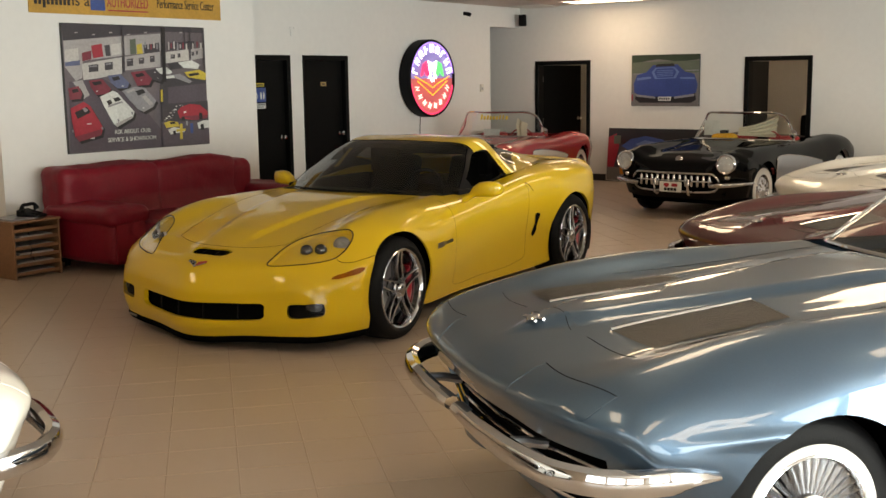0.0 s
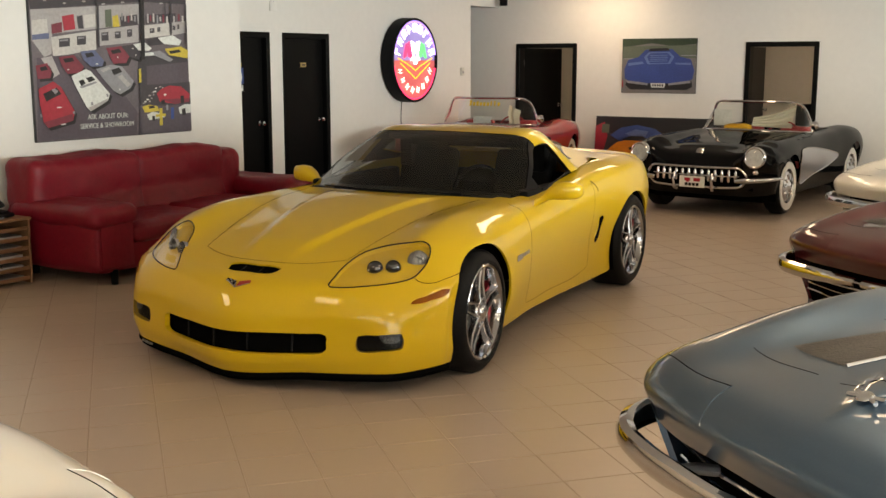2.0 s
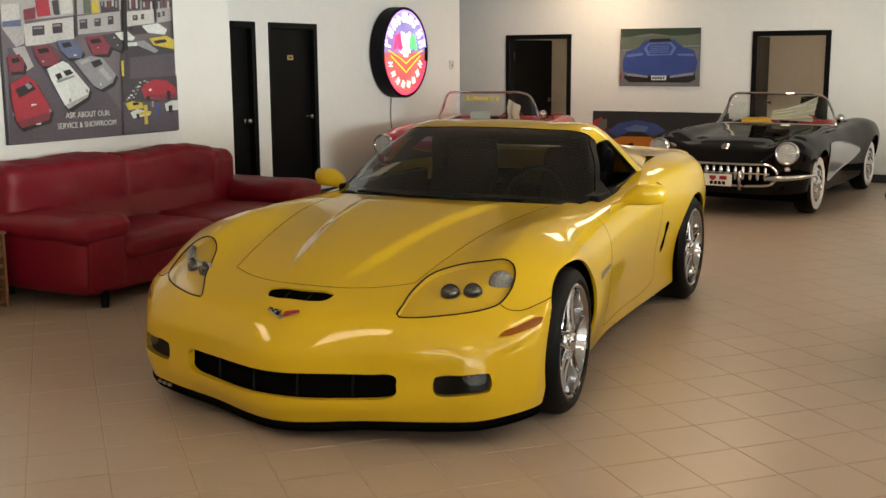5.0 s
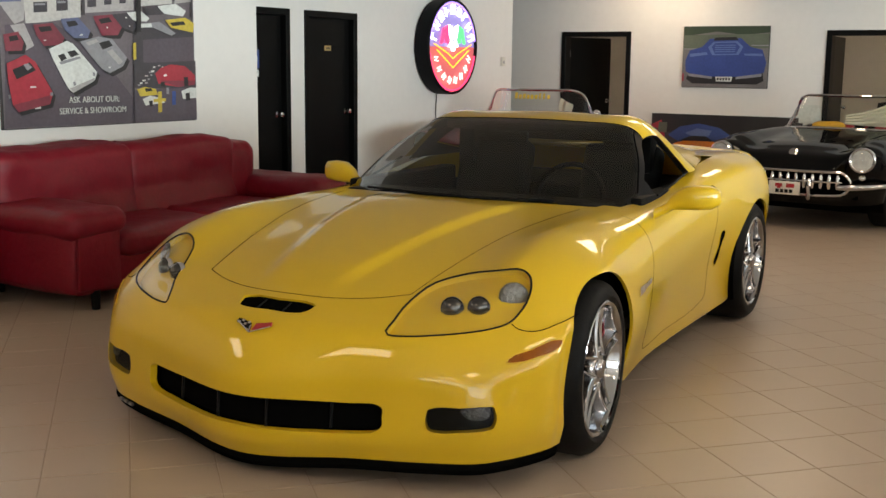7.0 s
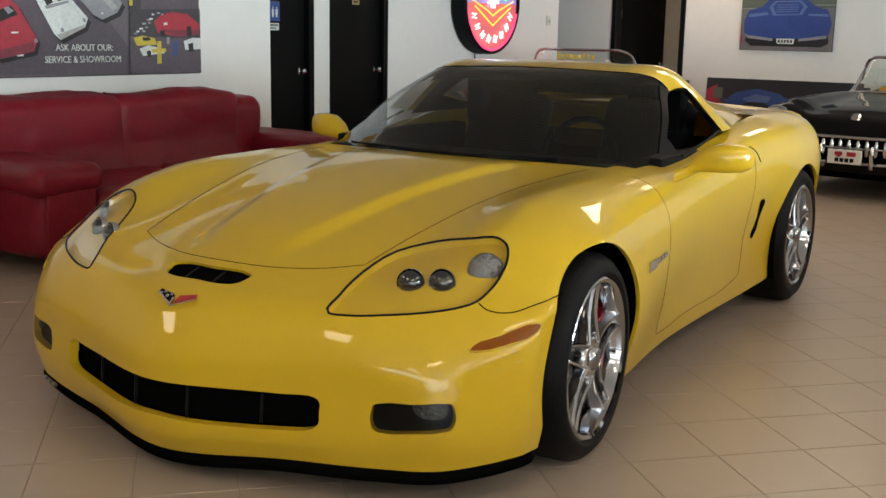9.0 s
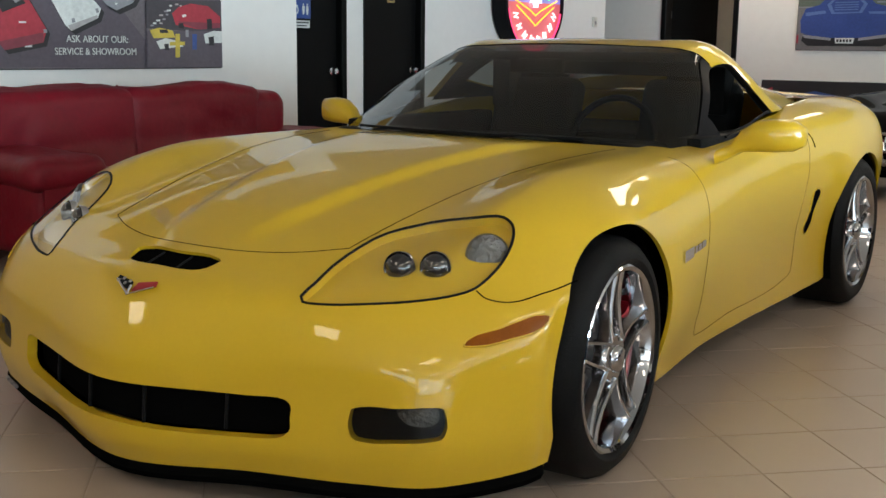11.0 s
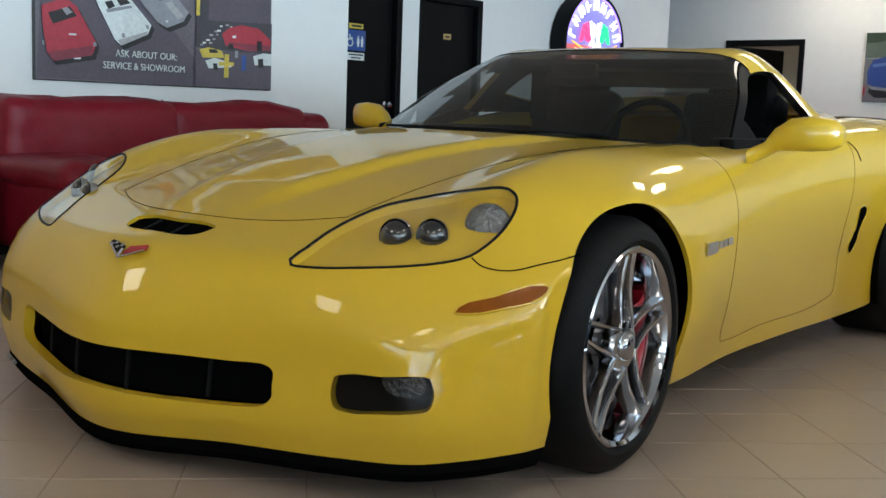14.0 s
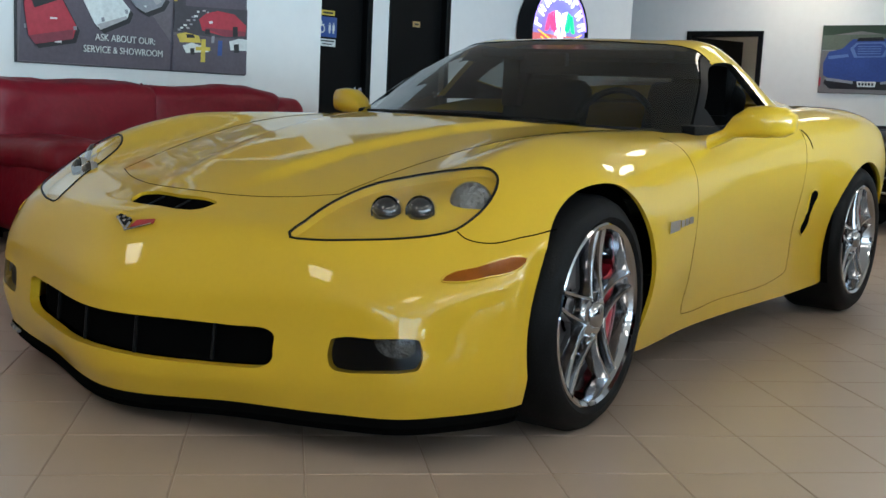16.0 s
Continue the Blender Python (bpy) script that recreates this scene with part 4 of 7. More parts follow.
        bm = lathe(bmesh.new(), [(0, 0.006), (0.03, 0.004), (0.052, -0.004), (0.058, -0.016)], 32, facing(c, (s * 0.75, -1, 0.35)))
        part("turn_lamp", bm, CORNER_LAMP, hl, "clear ribbed corner lamp")
        # side marker with a body-coloured rim
        mk = marker if s > 0 else flip(marker)
        part("side_marker", inlay(n, mk, 0.004), AMBER, car, "amber side marker lens")
        part("marker_rim", tube([n.at(u, v, 0.002) for u, v in mk], 0.003, 6, True), YELLOW, car)
        # badge on the fender
        bm = bmesh.new()
        p0, p1 = n.at(8.12, s * 5.47, 0.003), n.at(8.62, s * 5.45, 0.003)
        for t0, t1, h in ((0, .42, .019), (.46, .60, .012), (.63, .78, .012), (.81, 1, .012)):
            a, b = p0.lerp(p1, t0), p0.lerp(p1, t1)
            up, out = Vector((0, 0, 1)), Vector((s, 0, 0))
            q = [a - up * h, b - up * h, b + up * h * 0.8, a + up * h]
            lo = [bm.verts.new(v) for v in q]
            hi = [bm.verts.new(v + out * 0.005) for v in q]
            bm.faces.new(hi if s > 0 else hi[::-1])
            for k in range(4):
                bm.faces.new((lo[k], lo[(k + 1) % 4], hi[(k + 1) % 4], hi[k]))
        part("fender_badge", bm, CHROME, car, "small chrome fender badge")
        # mirror
        bm = bmesh.new()
        secs = []
        for x, y, z, a, b in ((.94, 1.93, .83, .05, .026), (.985, 1.95, .855, .045, .026), (1.02, 1.955, .89, .058, .04), (1.07, 1.96, .908, .072, .055), (1.13, 1.97, .912, .075, .058), (1.19, 1.985, .912, .068, .052), (1.22, 2.0, .91, .04, .033), (1.225, 2.0, .91, .01, .01)):
            secs.append([bm.verts.new((s * x if s > 0 else 0.17 - x, y + (0 if s > 0 else .12) + a * 0.75 * math.copysign(abs(math.cos(t)) ** 0.7, math.cos(t)), z + b * math.copysign(abs(math.sin(t)) ** 0.7, math.sin(t)))) for t in [2 * math.pi * k / 20 for k in range(20)]])
        for A, B in zip(secs, secs[1:]):
            for k in range(20):
                bm.faces.new((A[k], A[(k + 1) % 20], B[(k + 1) % 20], B[k]))
        bm.faces.new(secs[-1])
        bmesh.ops.recalc_face_normals(bm, faces=bm.faces[:])
        part("side_mirror", bm, YELLOW, car)
        for y, z, r in (FW, RW):
            wheel_well(car, s * 1.04, y, z, r)
    part("bumper_gap", seam(n, [(5.40, -1.45), (5.27, -1.0), (5.16, -.5), (5.13, 0), (5.16, .5), (5.27, 1.0), (5.40, 1.45)], 0.0014), DARK_GAP, car)
    for s in (1, -1):
        part("hood_gap", seam(n, [(5.40, s * 1.45), (5.9, s * 1.60), (6.6, s * 1.82), (7.3, s * 2.0), (8.0, s * 2.12), (8.8, s * 2.2)], 0.0013), DARK_GAP, car)
    part("hood_slot", inlay(n, slot, -0.010), DARK_GAP, car)
    for v in (-.15, .15):
        part("slot_bar", tube([n.at(4.62, v, -0.006), n.at(4.95, v, -0.006)], 0.003, 6), BLACK_PLASTIC, car)
    # nose emblem: two small flags
    c, ux = n.at(4.0, 0, 0.004), Vector((1, 0, 0))
    uy = (n.at(4.3, 0) - n.at(3.7, 0)).normalized()
    nz = ux.cross(uy)
    em = None
    for s, mt, nm in ((-1, BLACK_PLASTIC, "chequered_flag"), (1, RED_TRIM, "red_flag")):
        bm = bmesh.new()
        q = [c + ux * s * 0.006 - uy * 0.01, c + ux * s * 0.012 + uy * 0.018, c + ux * s * 0.075 + uy * 0.032, c + ux * s * 0.08 + uy * 0.016, c + ux * s * 0.03 - uy * 0.004]
        lo, hi = [bm.verts.new(v) for v in q], [bm.verts.new(v + nz * 0.005) for v in q]
        bm.faces.new(hi if s > 0 else hi[::-1])
        for k in range(5):
            bm.faces.new((lo[k], lo[(k + 1) % 5], hi[(k + 1) % 5], hi[k]))
        fl = part(nm, bm, mt, em or car)
        em = em or fl
        if s < 0:
            bm = bmesh.new()
            for a in range(4):
                for b in range(2):
                    p = c - ux * (0.02 + 0.015 * a) + uy * (0.006 + 0.011 * b + 0.003 * a) + nz * 0.006
                    if (a + b) % 2:
                        bm.faces.new([bm.verts.new(p + ux * i * 0.006 + uy * j * 0.005) for i, j in ((-1, -1), (1, -1), (1, 1), (-1, 1))])
            part("flag_squares", bm, CHROME, fl)
    bm = tube([c - uy * 0.026 + nz * 0.006, c + uy * 0.004 - ux * 0.006 + nz * 0.006], 0.004, 6)
    tube([c - uy * 0.026 + nz * 0.006, c + ux * 0.08 + uy * 0.012 + nz * 0.006], 0.003, 6, bm=bm)
    tube([c - uy * 0.024 + nz * 0.006, c - ux * 0.075 + uy * 0.018 + nz * 0.006], 0.003, 6, bm=bm)
    part("emblem_rim", bm, CHROME, em)
    # black splitter under the nose
    bm, prev = bmesh.new(), None
    for v in np.linspace(-6.6, 6.6, 90):
        p = n.at(0, v)
        out = Vector((p.x * 0.9, -(1.0 - p.y * 0.6) * 0.75, 0)).normalized()
        ringv = [bm.verts.new(q) for q in (p + Vector((0, 0, 0.012)) - out * 0.02, p + Vector((0, 0, -0.002)) - out * 0.002, p + Vector((0, 0, -0.024)) + out * 0.003, p + Vector((0, 0, -0.046)) - out * 0.012, p + Vector((0, 0, -0.05)) - out * 0.14)]
        if prev:
            for k in range(4):
                bm.faces.new((prev[k], ringv[k], ringv[k + 1], prev[k + 1]))
        prev = ringv
    bmesh.ops.recalc_face_normals(bm, faces=bm.faces[:])
    part("splitter", bm, DARK_GAP, car, "matt black front splitter")
    for s in (-1,):
        for k in range(3):
            p = n.at(0, s * (2.05 + 0.22 * k))
            q = n.at(0, s * (2.17 + 0.22 * k))
            bm = tube([p + Vector((0, -.008, -.013)), q + Vector((0, -.008, -.013))], 0.007, 6)
            part("splitter_vent", bm, DULL_METAL, car, "small slot in the splitter")
    # tail spoiler
    part("spoiler", seam(n, [(13.75, -3.2), (13.85, -2), (13.9, 0), (13.85, 2), (13.75, 3.2)], 0.009, 0.003), YELLOW, car)
    part("rear_deck", n.mesh(lambda u, v: 12.05 < u < 14 and abs(v) < 2.2, holes), YELLOW, car)
    part("rear_bumper", n.mesh(lambda u, v: u > 14, holes), YELLOW, car)
    # cabin
    g = Net()
    g.row((0, 1.64, .872), (.42, 1.71, .868), (.785, 1.95, .846), (.815, 2.06, .842), (.835, 2.12, .838))
    g.row((0, 2.04, 1.075), (.37, 2.08, 1.067), (.70, 2.23, 1.035), (.738, 2.29, 1.025), (.852, 2.30, .88))
    g.row((0, 2.44, 1.222), (.33, 2.46, 1.215), (.575, 2.52, 1.195), (.632, 2.54, 1.16), (.868, 2.47, .912))
    g.row((0, 2.70, 1.25), (.32, 2.68, 1.243), (.575, 2.67, 1.226), (.648, 2.66, 1.175), (.875, 2.64, .95))
    g.row((0, 2.95, 1.242), (.30, 2.93, 1.232), (.56, 2.87, 1.210), (.665, 2.83, 1.145), (.868, 2.79, .957))
    g.row((0, 3.5, 1.13), (.27, 3.45, 1.12), (.45, 3.3, 1.10), (.56, 3.1, 1.06), (.83, 2.95, .962))
    g.row((0, 4.15, .985), (.28, 4.1, .985), (.48, 4.0, .983), (.6, 3.8, .98), (.74, 3.4, .97))
    g.skin(8, 6)
    part("windshield", g.mesh(lambda u, v: u < 2 and abs(v) < 2.75), DARK_GLASS, car, "dark tinted windscreen")
    part("rear_window", g.mesh(lambda u, v: 4.05 < u < 5.35 and abs(v) < 3.55), HATCH_GLASS, car)
    part("hatch_lip", g.mesh(lambda u, v: u > 5.35 and abs(v) < 3.55), YELLOW, car)
    part("roof", g.mesh(lambda u, v: 2 < u < 4.05 and abs(v) < 3.17), YELLOW, car)
    for s in (1, -1):
        part("pillar", g.mesh(lambda u, v: u < 2 and 2.75 < v * s < 3.17), BLACK_PLASTIC, car)
        part("window_corner", g.mesh(lambda u, v: u < 0.6 and 3.17 < v * s), BLACK_PLASTIC, car)
        part("rear_pillar", g.mesh(lambda u, v: (3.3 < u < 4.05 and v * s > 3.17) or (u > 4.05 and 3.55 < v * s)), YELLOW, car)
        bm = g.mesh(lambda u, v: (3.25 < u < 4.1 and v * s > 2.6) or (u > 4.05 and 3.5 < v * s))
        for w in bm.verts:
            w.co = Vector((w.co.x * 0.965, w.co.y, w.co.z - 0.012))
        part("pillar_trim", bm, INTERIOR, car, "black inner pillar trim")
        bm = g.mesh(lambda u, v: 1.95 < u < 4.1 and 2.2 < v * s < 3.17)
        for w in bm.verts:
            w.co = Vector((w.co.x * 0.97, w.co.y, w.co.z - 0.014))
        part("roof_rail_trim", bm, INTERIOR, car, "black inner roof rail trim")
    # roof and glass trim
    part("roof_gap", seam(g, [(2.02, -3.1), (2.01, -1.5), (2.0, 0), (2.01, 1.5), (2.02, 3.1)], 0.003), DARK_GAP, car)
    for s in (1, -1):
        part("window_trim", seam(g, [(.75, s * 3.95), (1.6, s * 3.97), (2.3, s * 3.97), (3.0, s * 3.97)], 0.006), BLACK_PLASTIC, car)
    # grille cave and what lies behind the skin
    bm = inlay(n, grille, -0.05)
    gr = part("grille", bm, DARK_GAP, car, "black front grille")
    for v in (-.85, -.28, .28, .85):
        part("grille_bar", tube([n.at(1.36, v, -0.03), n.at(2.12, v, -0.03)], 0.006, 6), BLACK_PLASTIC, gr)
    part("grille_backing", box(-.66, .66, .27, .30, .08, .50), DARK_GAP, gr)
    part("underbody", box(-0.80, 0.80, 0.4, 4.2, 0.13, 0.42), DARK_GAP, car)
    part("dashboard", add_box(box(-0.72, 0.72, 1.76, 2.05, 0.6, 0.865, 0.05, 3), -0.14, 0.14, 1.95, 3.0, 0.42, 0.66, 0.03, 2), INTERIOR, car)
    for s in (1, -1):
        bm = box(s * .40 - .24, s * .40 + .24, 2.25, 2.75, 0.36, 0.52, 0.05, 3)
        made = box(s * .40 - .23, s * .40 + .23, -0.07, 0.07, 0, 0.64, 0.06, 3)
        bmesh.ops.transform(made, matrix=pose(0, 2.82, 0.45, -18), verts=made.verts)
        me = bpy.data.meshes.new("x")
        made.to_mesh(me)
        bm.from_mesh(me)
        made.free()
        made = box(s * .40 - .13, s * .40 + .13, -0.05, 0.05, 0.58, 0.74, 0.04, 3)
        bmesh.ops.transform(made, matrix=pose(0, 2.82, 0.45, -18), verts=made.verts)
        me2 = bpy.data.meshes.new("x")
        made.to_mesh(me2)
        bm.from_mesh(me2)
        made.free()
        part("seat", bm, INTERIOR, car, "black bucket seat")
        part("inner_door", box(s * .79 - .05, s * .79 + .05, 2.02, 3.1, .3, .885, .02, 2), INTERIOR, car)
    bm = box(-.50, .50, 2.52, 2.98, 1.15, 1.19, .01, 2)
    for b in ((-.60, -.50, .92, 1.17), (.50, .60, .92, 1.17), (-.50, .50, 1.085, 1.17)):
        add_box(bm, b[0], b[1], 2.86, 2.98, b[2], b[3], .012, 2)
    part("headliner", bm, INTERIOR, car, "black headliner and roof hoop")
    part("cabin_floor", box(-.85, .85, 1.75, 4.1, .28, .34), INTERIOR, car)
    part("rear_shelf", box(-.8, .8, 3.15, 4.1, .5, .80, .04, 2), INTERIOR, car)
    ring = [Vector((.40 + .18 * math.cos(t), 2.18 + .06 * math.sin(t), .84 + .17 * math.sin(t))) for t in [2 * math.pi * k / 32 for k in range(32)]]
    bm = tube(ring, 0.014, 8, True)
    for a in (3.14, 0.0, 4.71):
        tube([(.40, 2.16, .83), (.40 + .17 * math.cos(a), 2.18 + .06 * math.sin(a), .84 + .16 * math.sin(a))], .012, 6, bm=bm)
    part("steering_wheel", bm, INTERIOR, car, "black leather steering wheel")
    bm = box(-.11, .11, 2.28, 2.31, 1.10, 1.16, .012, 2)
    tube([(0, 2.32, 1.16), (0, 2.30, 1.13)], .008, 6, bm=bm)
    part("inner_mirror", bm, INTERIOR, car)
    part("wiper", tube([(-.55, 1.76, .878), (-.2, 1.66, .882), (.1, 1.64, .882), (.5, 1.75, .878)], 0.006, 6), BLACK_PLASTIC, car)
    # wheels
    for y, z, r, rim, w, x in ((0.925, 0.341, 0.346, 0.264, 0.27, 1.07), (3.60, 0.355, 0.355, 0.26, 0.30, 1.03)):
        for s in (1, -1):
            wheel_modern(car, s * x, y, z, r, w, rim, s, 4.0 if y < 2 else 0.0)
    return car, n, g


CAR_M = pose(-4.81, 5.15, 0, 0, 0, 3.3)
coupe, skin6, cabin6 = yellow_coupe(CAR_M)

# ---- the fifties roadsters ----
def toothed_roadster(m, paint, cove, trim, label, banner=False, plate=False):
    car = thing("convertible", m, label, "car", "open fifties roadsters")
    n = Net()
    n.row((0, .10, .25), (.30, .11, .25), (.52, .14, .25), (.70, .20, .26), (.80, .27, .27), (.83, .32, .28), (.83, .37, .28), (.83, .41, .28))
    n.row((0, .0, .42), (.30, .01, .42), (.52, .05, .42), (.70, .11, .43), (.82, .20, .44), (.865, .28, .45), (.875, .35, .45), (.87, .40, .44))
    n.row((0, .0, .58), (.30, .01, .58), (.52, .03, .59), (.69, .05, .61), (.82, .12, .62), (.88, .22, .62), (.895, .31, .60), (.89, .38, .57))
    n.row((0, .07, .70), (.30, .07, .70), (.50, .05, .72), (.67, .04, .78), (.80, .10, .77), (.875, .22, .72), (.90, .33, .66), (.895, .41, .60))
    n.row((0, .30, .79), (.30, .30, .785), (.49, .30, .79), (.68, .28, .865), (.81, .32, .83), (.88, .40, .76), (.90, .46, .68), (.895, .52, .58))
    n.row((0, .78, .86), (.30, .78, .85), (.50, .78, .84), (.68, .78, .90), (.82, .78, .86), (.895, .78, .76), (.89, .78, .5), (.82, .78, .25))
    n.row((0, 1.25, .90), (.30, 1.25, .893), (.50, 1.25, .88), (.68, 1.25, .91), (.81, 1.25, .87), (.87, 1.25, .75), (.85, 1.25, .45), (.80, 1.25, .2))
    n.row((0, 1.55, .925), (.30, 1.57, .92), (.50, 1.6, .915), (.68, 1.6, .915), (.80, 1.6, .87), (.86, 1.6, .75), (.84, 1.6, .45), (.79, 1.6, .2))
    n.row((0, 2.2, .90), (.30, 2.2, .90), (.50, 2.2, .895), (.68, 2.2, .885), (.79, 2.2, .85), (.85, 2.2, .74), (.83, 2.2, .45), (.79, 2.2, .2))
    n.row((0, 2.75, .90), (.30, 2.75, .90), (.50, 2.75, .895), (.69, 2.75, .90), (.81, 2.75, .86), (.87, 2.75, .75), (.85, 2.75, .45), (.80, 2.75, .21))
    n.row((0, 3.37, .90), (.30, 3.37, .895), (.50, 3.37, .885), (.69, 3.37, .925), (.83, 3.37, .88), (.90, 3.37, .76), (.895, 3.37, .5), (.84, 3.37, .25))
    n.row((0, 3.95, .78), (.30, 3.95, .775), (.50, 3.93, .78), (.68, 3.92, .83), (.80, 3.9, .79), (.85, 3.86, .7), (.84, 3.84, .5), (.80, 3.82, .3))
    n.row((0, 4.22, .62), (.30, 4.21, .62), (.50, 4.2, .63), (.66, 4.2, .66), (.75, 4.16, .65), (.79, 4.1, .6), (.79, 4.06, .48), (.76, 4.02, .32))
    n.row((0, 4.15, .34), (.30, 4.14, .34), (.50, 4.13, .34), (.63, 4.1, .34), (.71, 4.06, .34), (.74, 4.02, .33), (.74, 4.0, .32), (.73, 3.98, .3))
    n.skin(9, 7)
    holes = ((.78, .335, .375), (3.37, .335, .375))
    mouth = smooth_loop([(2.0, 0), (2.0, 1.3), (1.9, 2.1), (1.35, 2.45), (.75, 2.1), (.6, 1.3), (.6, 0), (.6, -1.3), (.75, -2.1), (1.35, -2.45), (1.9, -2.1), (2.0, -1.3)], 4)
    cockpit = lambda u, v: 7.05 < u < 9.2 and abs(v) < 2.9
    side = smooth_loop([(5.75, 5.1), (6.4, 5.0), (7.4, 5.12), (8.3, 5.35), (8.9, 5.6), (8.4, 5.9), (7.3, 6.2), (6.5, 6.45), (5.98, 6.5), (5.82, 6.0), (5.72, 5.5)], 4)
    part("nose", n.mesh(lambda u, v: u < 4.4, holes, cuts=[mouth], deep=0.03), paint, car)
    part("hood", n.mesh(lambda u, v: 4.4 < u < 7.05 and abs(v) < 2.0, holes), paint, car)
    for s in (1, -1):
        co = side if s > 0 else flip(side)
        part("front_fender", n.mesh(lambda u, v: 4.4 < u < 7.05 and v * s > 2.0, holes), paint, car)
        part("side_door", n.mesh(lambda u, v: 7.05 < u < 9.2 and v * s > 2.0 and not cockpit(u, v), holes), paint, car)
        part("rear_fender", n.mesh(lambda u, v: 9.2 < u < 11.5 and v * s > 2.0, holes), paint, car)
        cv = part("side_cove", inlay(n, co, 0.004), cove, car, "contrasting painted side cove")
        part("cove_trim", tube([n.at(u, v, 0.006) for u, v in co], 0.006, 6, True), CHROME, cv)
        for y in (.78, 3.37):
            wheel_finned(car, s * .835, y, .335, .335, s, True)
            wheel_well(car, s * .86, y, .335, .375)
        # headlamp
        c, ahead = Vector((s * .71, -.005, .715)), (s * .12, -1, .06)
        hl = part("headlamp", lathe(bmesh.new(), [(.098, .0), (.108, .008), (.12, .0), (.125, -.02), (.122, -.05), (.116, -.14)], 40, facing(c, ahead)), CHROME, car, "round headlamp in chrome ring")
        part("reflector", lathe(bmesh.new(), [(0, -.004), (.06, -.002), (.099, .0)], 36, facing(c, ahead)), RIBBED_GLASS, hl, "ribbed pale headlamp glass")
        part("lens", lathe(bmesh.new(), [(0, .03), (.05, .024), (.085, .01), (.1, .001)], 36, facing(c, ahead)), LAMP_GLASS, hl)
        part("parking_lamp", lathe(bmesh.new(), [(0, .02), (.02, .016), (.032, 0), (.034, -.05)], 24, facing((s * .70, .055, .545), (0, -1, 0))), REFLECTOR, car)
        part("bumper", tube(spline([(s * .50, .0, .44), (s * .62, -.02, .45), (s * .78, .05, .46), (s * .90, .17, .47), (s * .925, .33, .47)], 5), [.018 + .012 * math.sin(math.pi * min(1, .2 + k / 20)) for k in range(21)], 10), CHROME, car, "chrome side bumper")
        part("bumper_guard", tube([(s * .23, -.02, .50), (s * .235, -.055, .44), (s * .23, -.05, .34), (s * .22, -.0, .32)], .022, 10), CHROME, car)
        part("tail_lamp", lathe(bmesh.new(), [(0, .03), (.03, .02), (.045, 0), (.05, -.06)], 24, facing((s * .67, 4.2, .62), (0, 1, .1))), RED_CALIPER, car)
        bm = box(s * .34 - .22, s * .34 + .22, 2.1, 2.55, .34, .52, .05, 3)
        add_box(bm, s * .34 - .22, s * .34 + .22, 2.52, 2.66, .42, .93, .06, 3)
        part("seat", bm, trim, car)
        part("inner_door", box(s * .73 - .03, s * .73 + .03, 1.7, 2.75, .3, .87, .015, 2), trim, car)
    part("rear_deck", n.mesh(lambda u, v: 9.2 < u < 11.5 and abs(v) < 2.0, holes), paint, car)
    part("tail", n.mesh(lambda u, v: u > 11.5, holes), paint, car)
    rimline = [n.at(u, v, 0.004) for u, v in mouth]
    part("grille_surround", tube(rimline, .016, 8, True), CHROME, car, "oval chrome grille surround")
    bm = tube([(-.53, .03, .485), (-.3, .0, .485), (0, -.005, .485), (.3, .0, .485), (.53, .03, .485)], .009, 8)
    part("grille_bar", bm, CHROME, car)
    for k in range(13):
        x = -.48 + .08 * k
        t = part("grille_tooth", lathe(bmesh.new(), [(0, .075), (.014, .07), (.022, .04), (.025, 0), (.022, -.04), (.014, -.07), (0, -.075)], 12, facing((x, .02 - .0 + abs(x) * .05, .485), (0, 0, 1))), CHROME, car)
    part("mouth", box(-.66, .66, .12, .16, .32, .66), DARK_GAP, car)
    c = n.at(3.35, 0, 0.008)
    part("nose_emblem", lathe(bmesh.new(), [(0, .012), (.03, .01), (.045, .004), (.048, -.01)], 28, facing(c, (0, -1, .7))), CHROME, car, "round chrome nose emblem")
    part("underbody", box(-.68, .68, .4, 3.95, .16, .42), DARK_GAP, car)
    part("cabin_tub", box(-.72, .72, 1.6, 2.75, .25, .34), trim, car)
    part("dashboard", box(-.72, .72, 1.62, 1.80, .55, .88, .04, 3), paint, car)
    bm = tube([(.34 + .2 * math.cos(t), 2.02 + .05 * math.sin(t), .84 + .18 * math.sin(t)) for t in [2 * math.pi * k / 28 for k in range(28)]], .011, 8, True)
    tube([(.15, 2.02, .84), (.34, 2.0, .82), (.53, 2.02, .84)], .01, 6, bm=bm)
    part("steering_wheel", bm, trim, car)
    g = Net()
    g.row((0, 1.56, .925), (.36, 1.60, .92), (.60, 1.74, .91), (.70, 1.90, .90), (.72, 2.02, .895))
    g.row((0, 1.69, 1.10), (.34, 1.73, 1.10), (.575, 1.86, 1.08), (.66, 1.98, 1.03), (.69, 2.06, .965))
    g.row((0, 1.81, 1.275), (.32, 1.85, 1.275), (.505, 1.95, 1.262), (.595, 2.05, 1.195), (.655, 2.11, 1.04))
    g.skin(5, 6)
    part("windshield", g.mesh(lambda u, v: True), CLEAR_GLASS, car, "wraparound windscreen")
    edge = [g.at(0, v) for v in np.linspace(-4, 4, 33)] + [g.at(u, 4) for u in (.5, 1, 1.5)] + [g.at(2, v) for v in np.linspace(4, -4, 33)] + [g.at(u, -4) for u in (1.5, 1, .5)]
    part("windshield_frame", tube(edge, .016, 8, True), CHROME, car, "chrome windscreen frame")
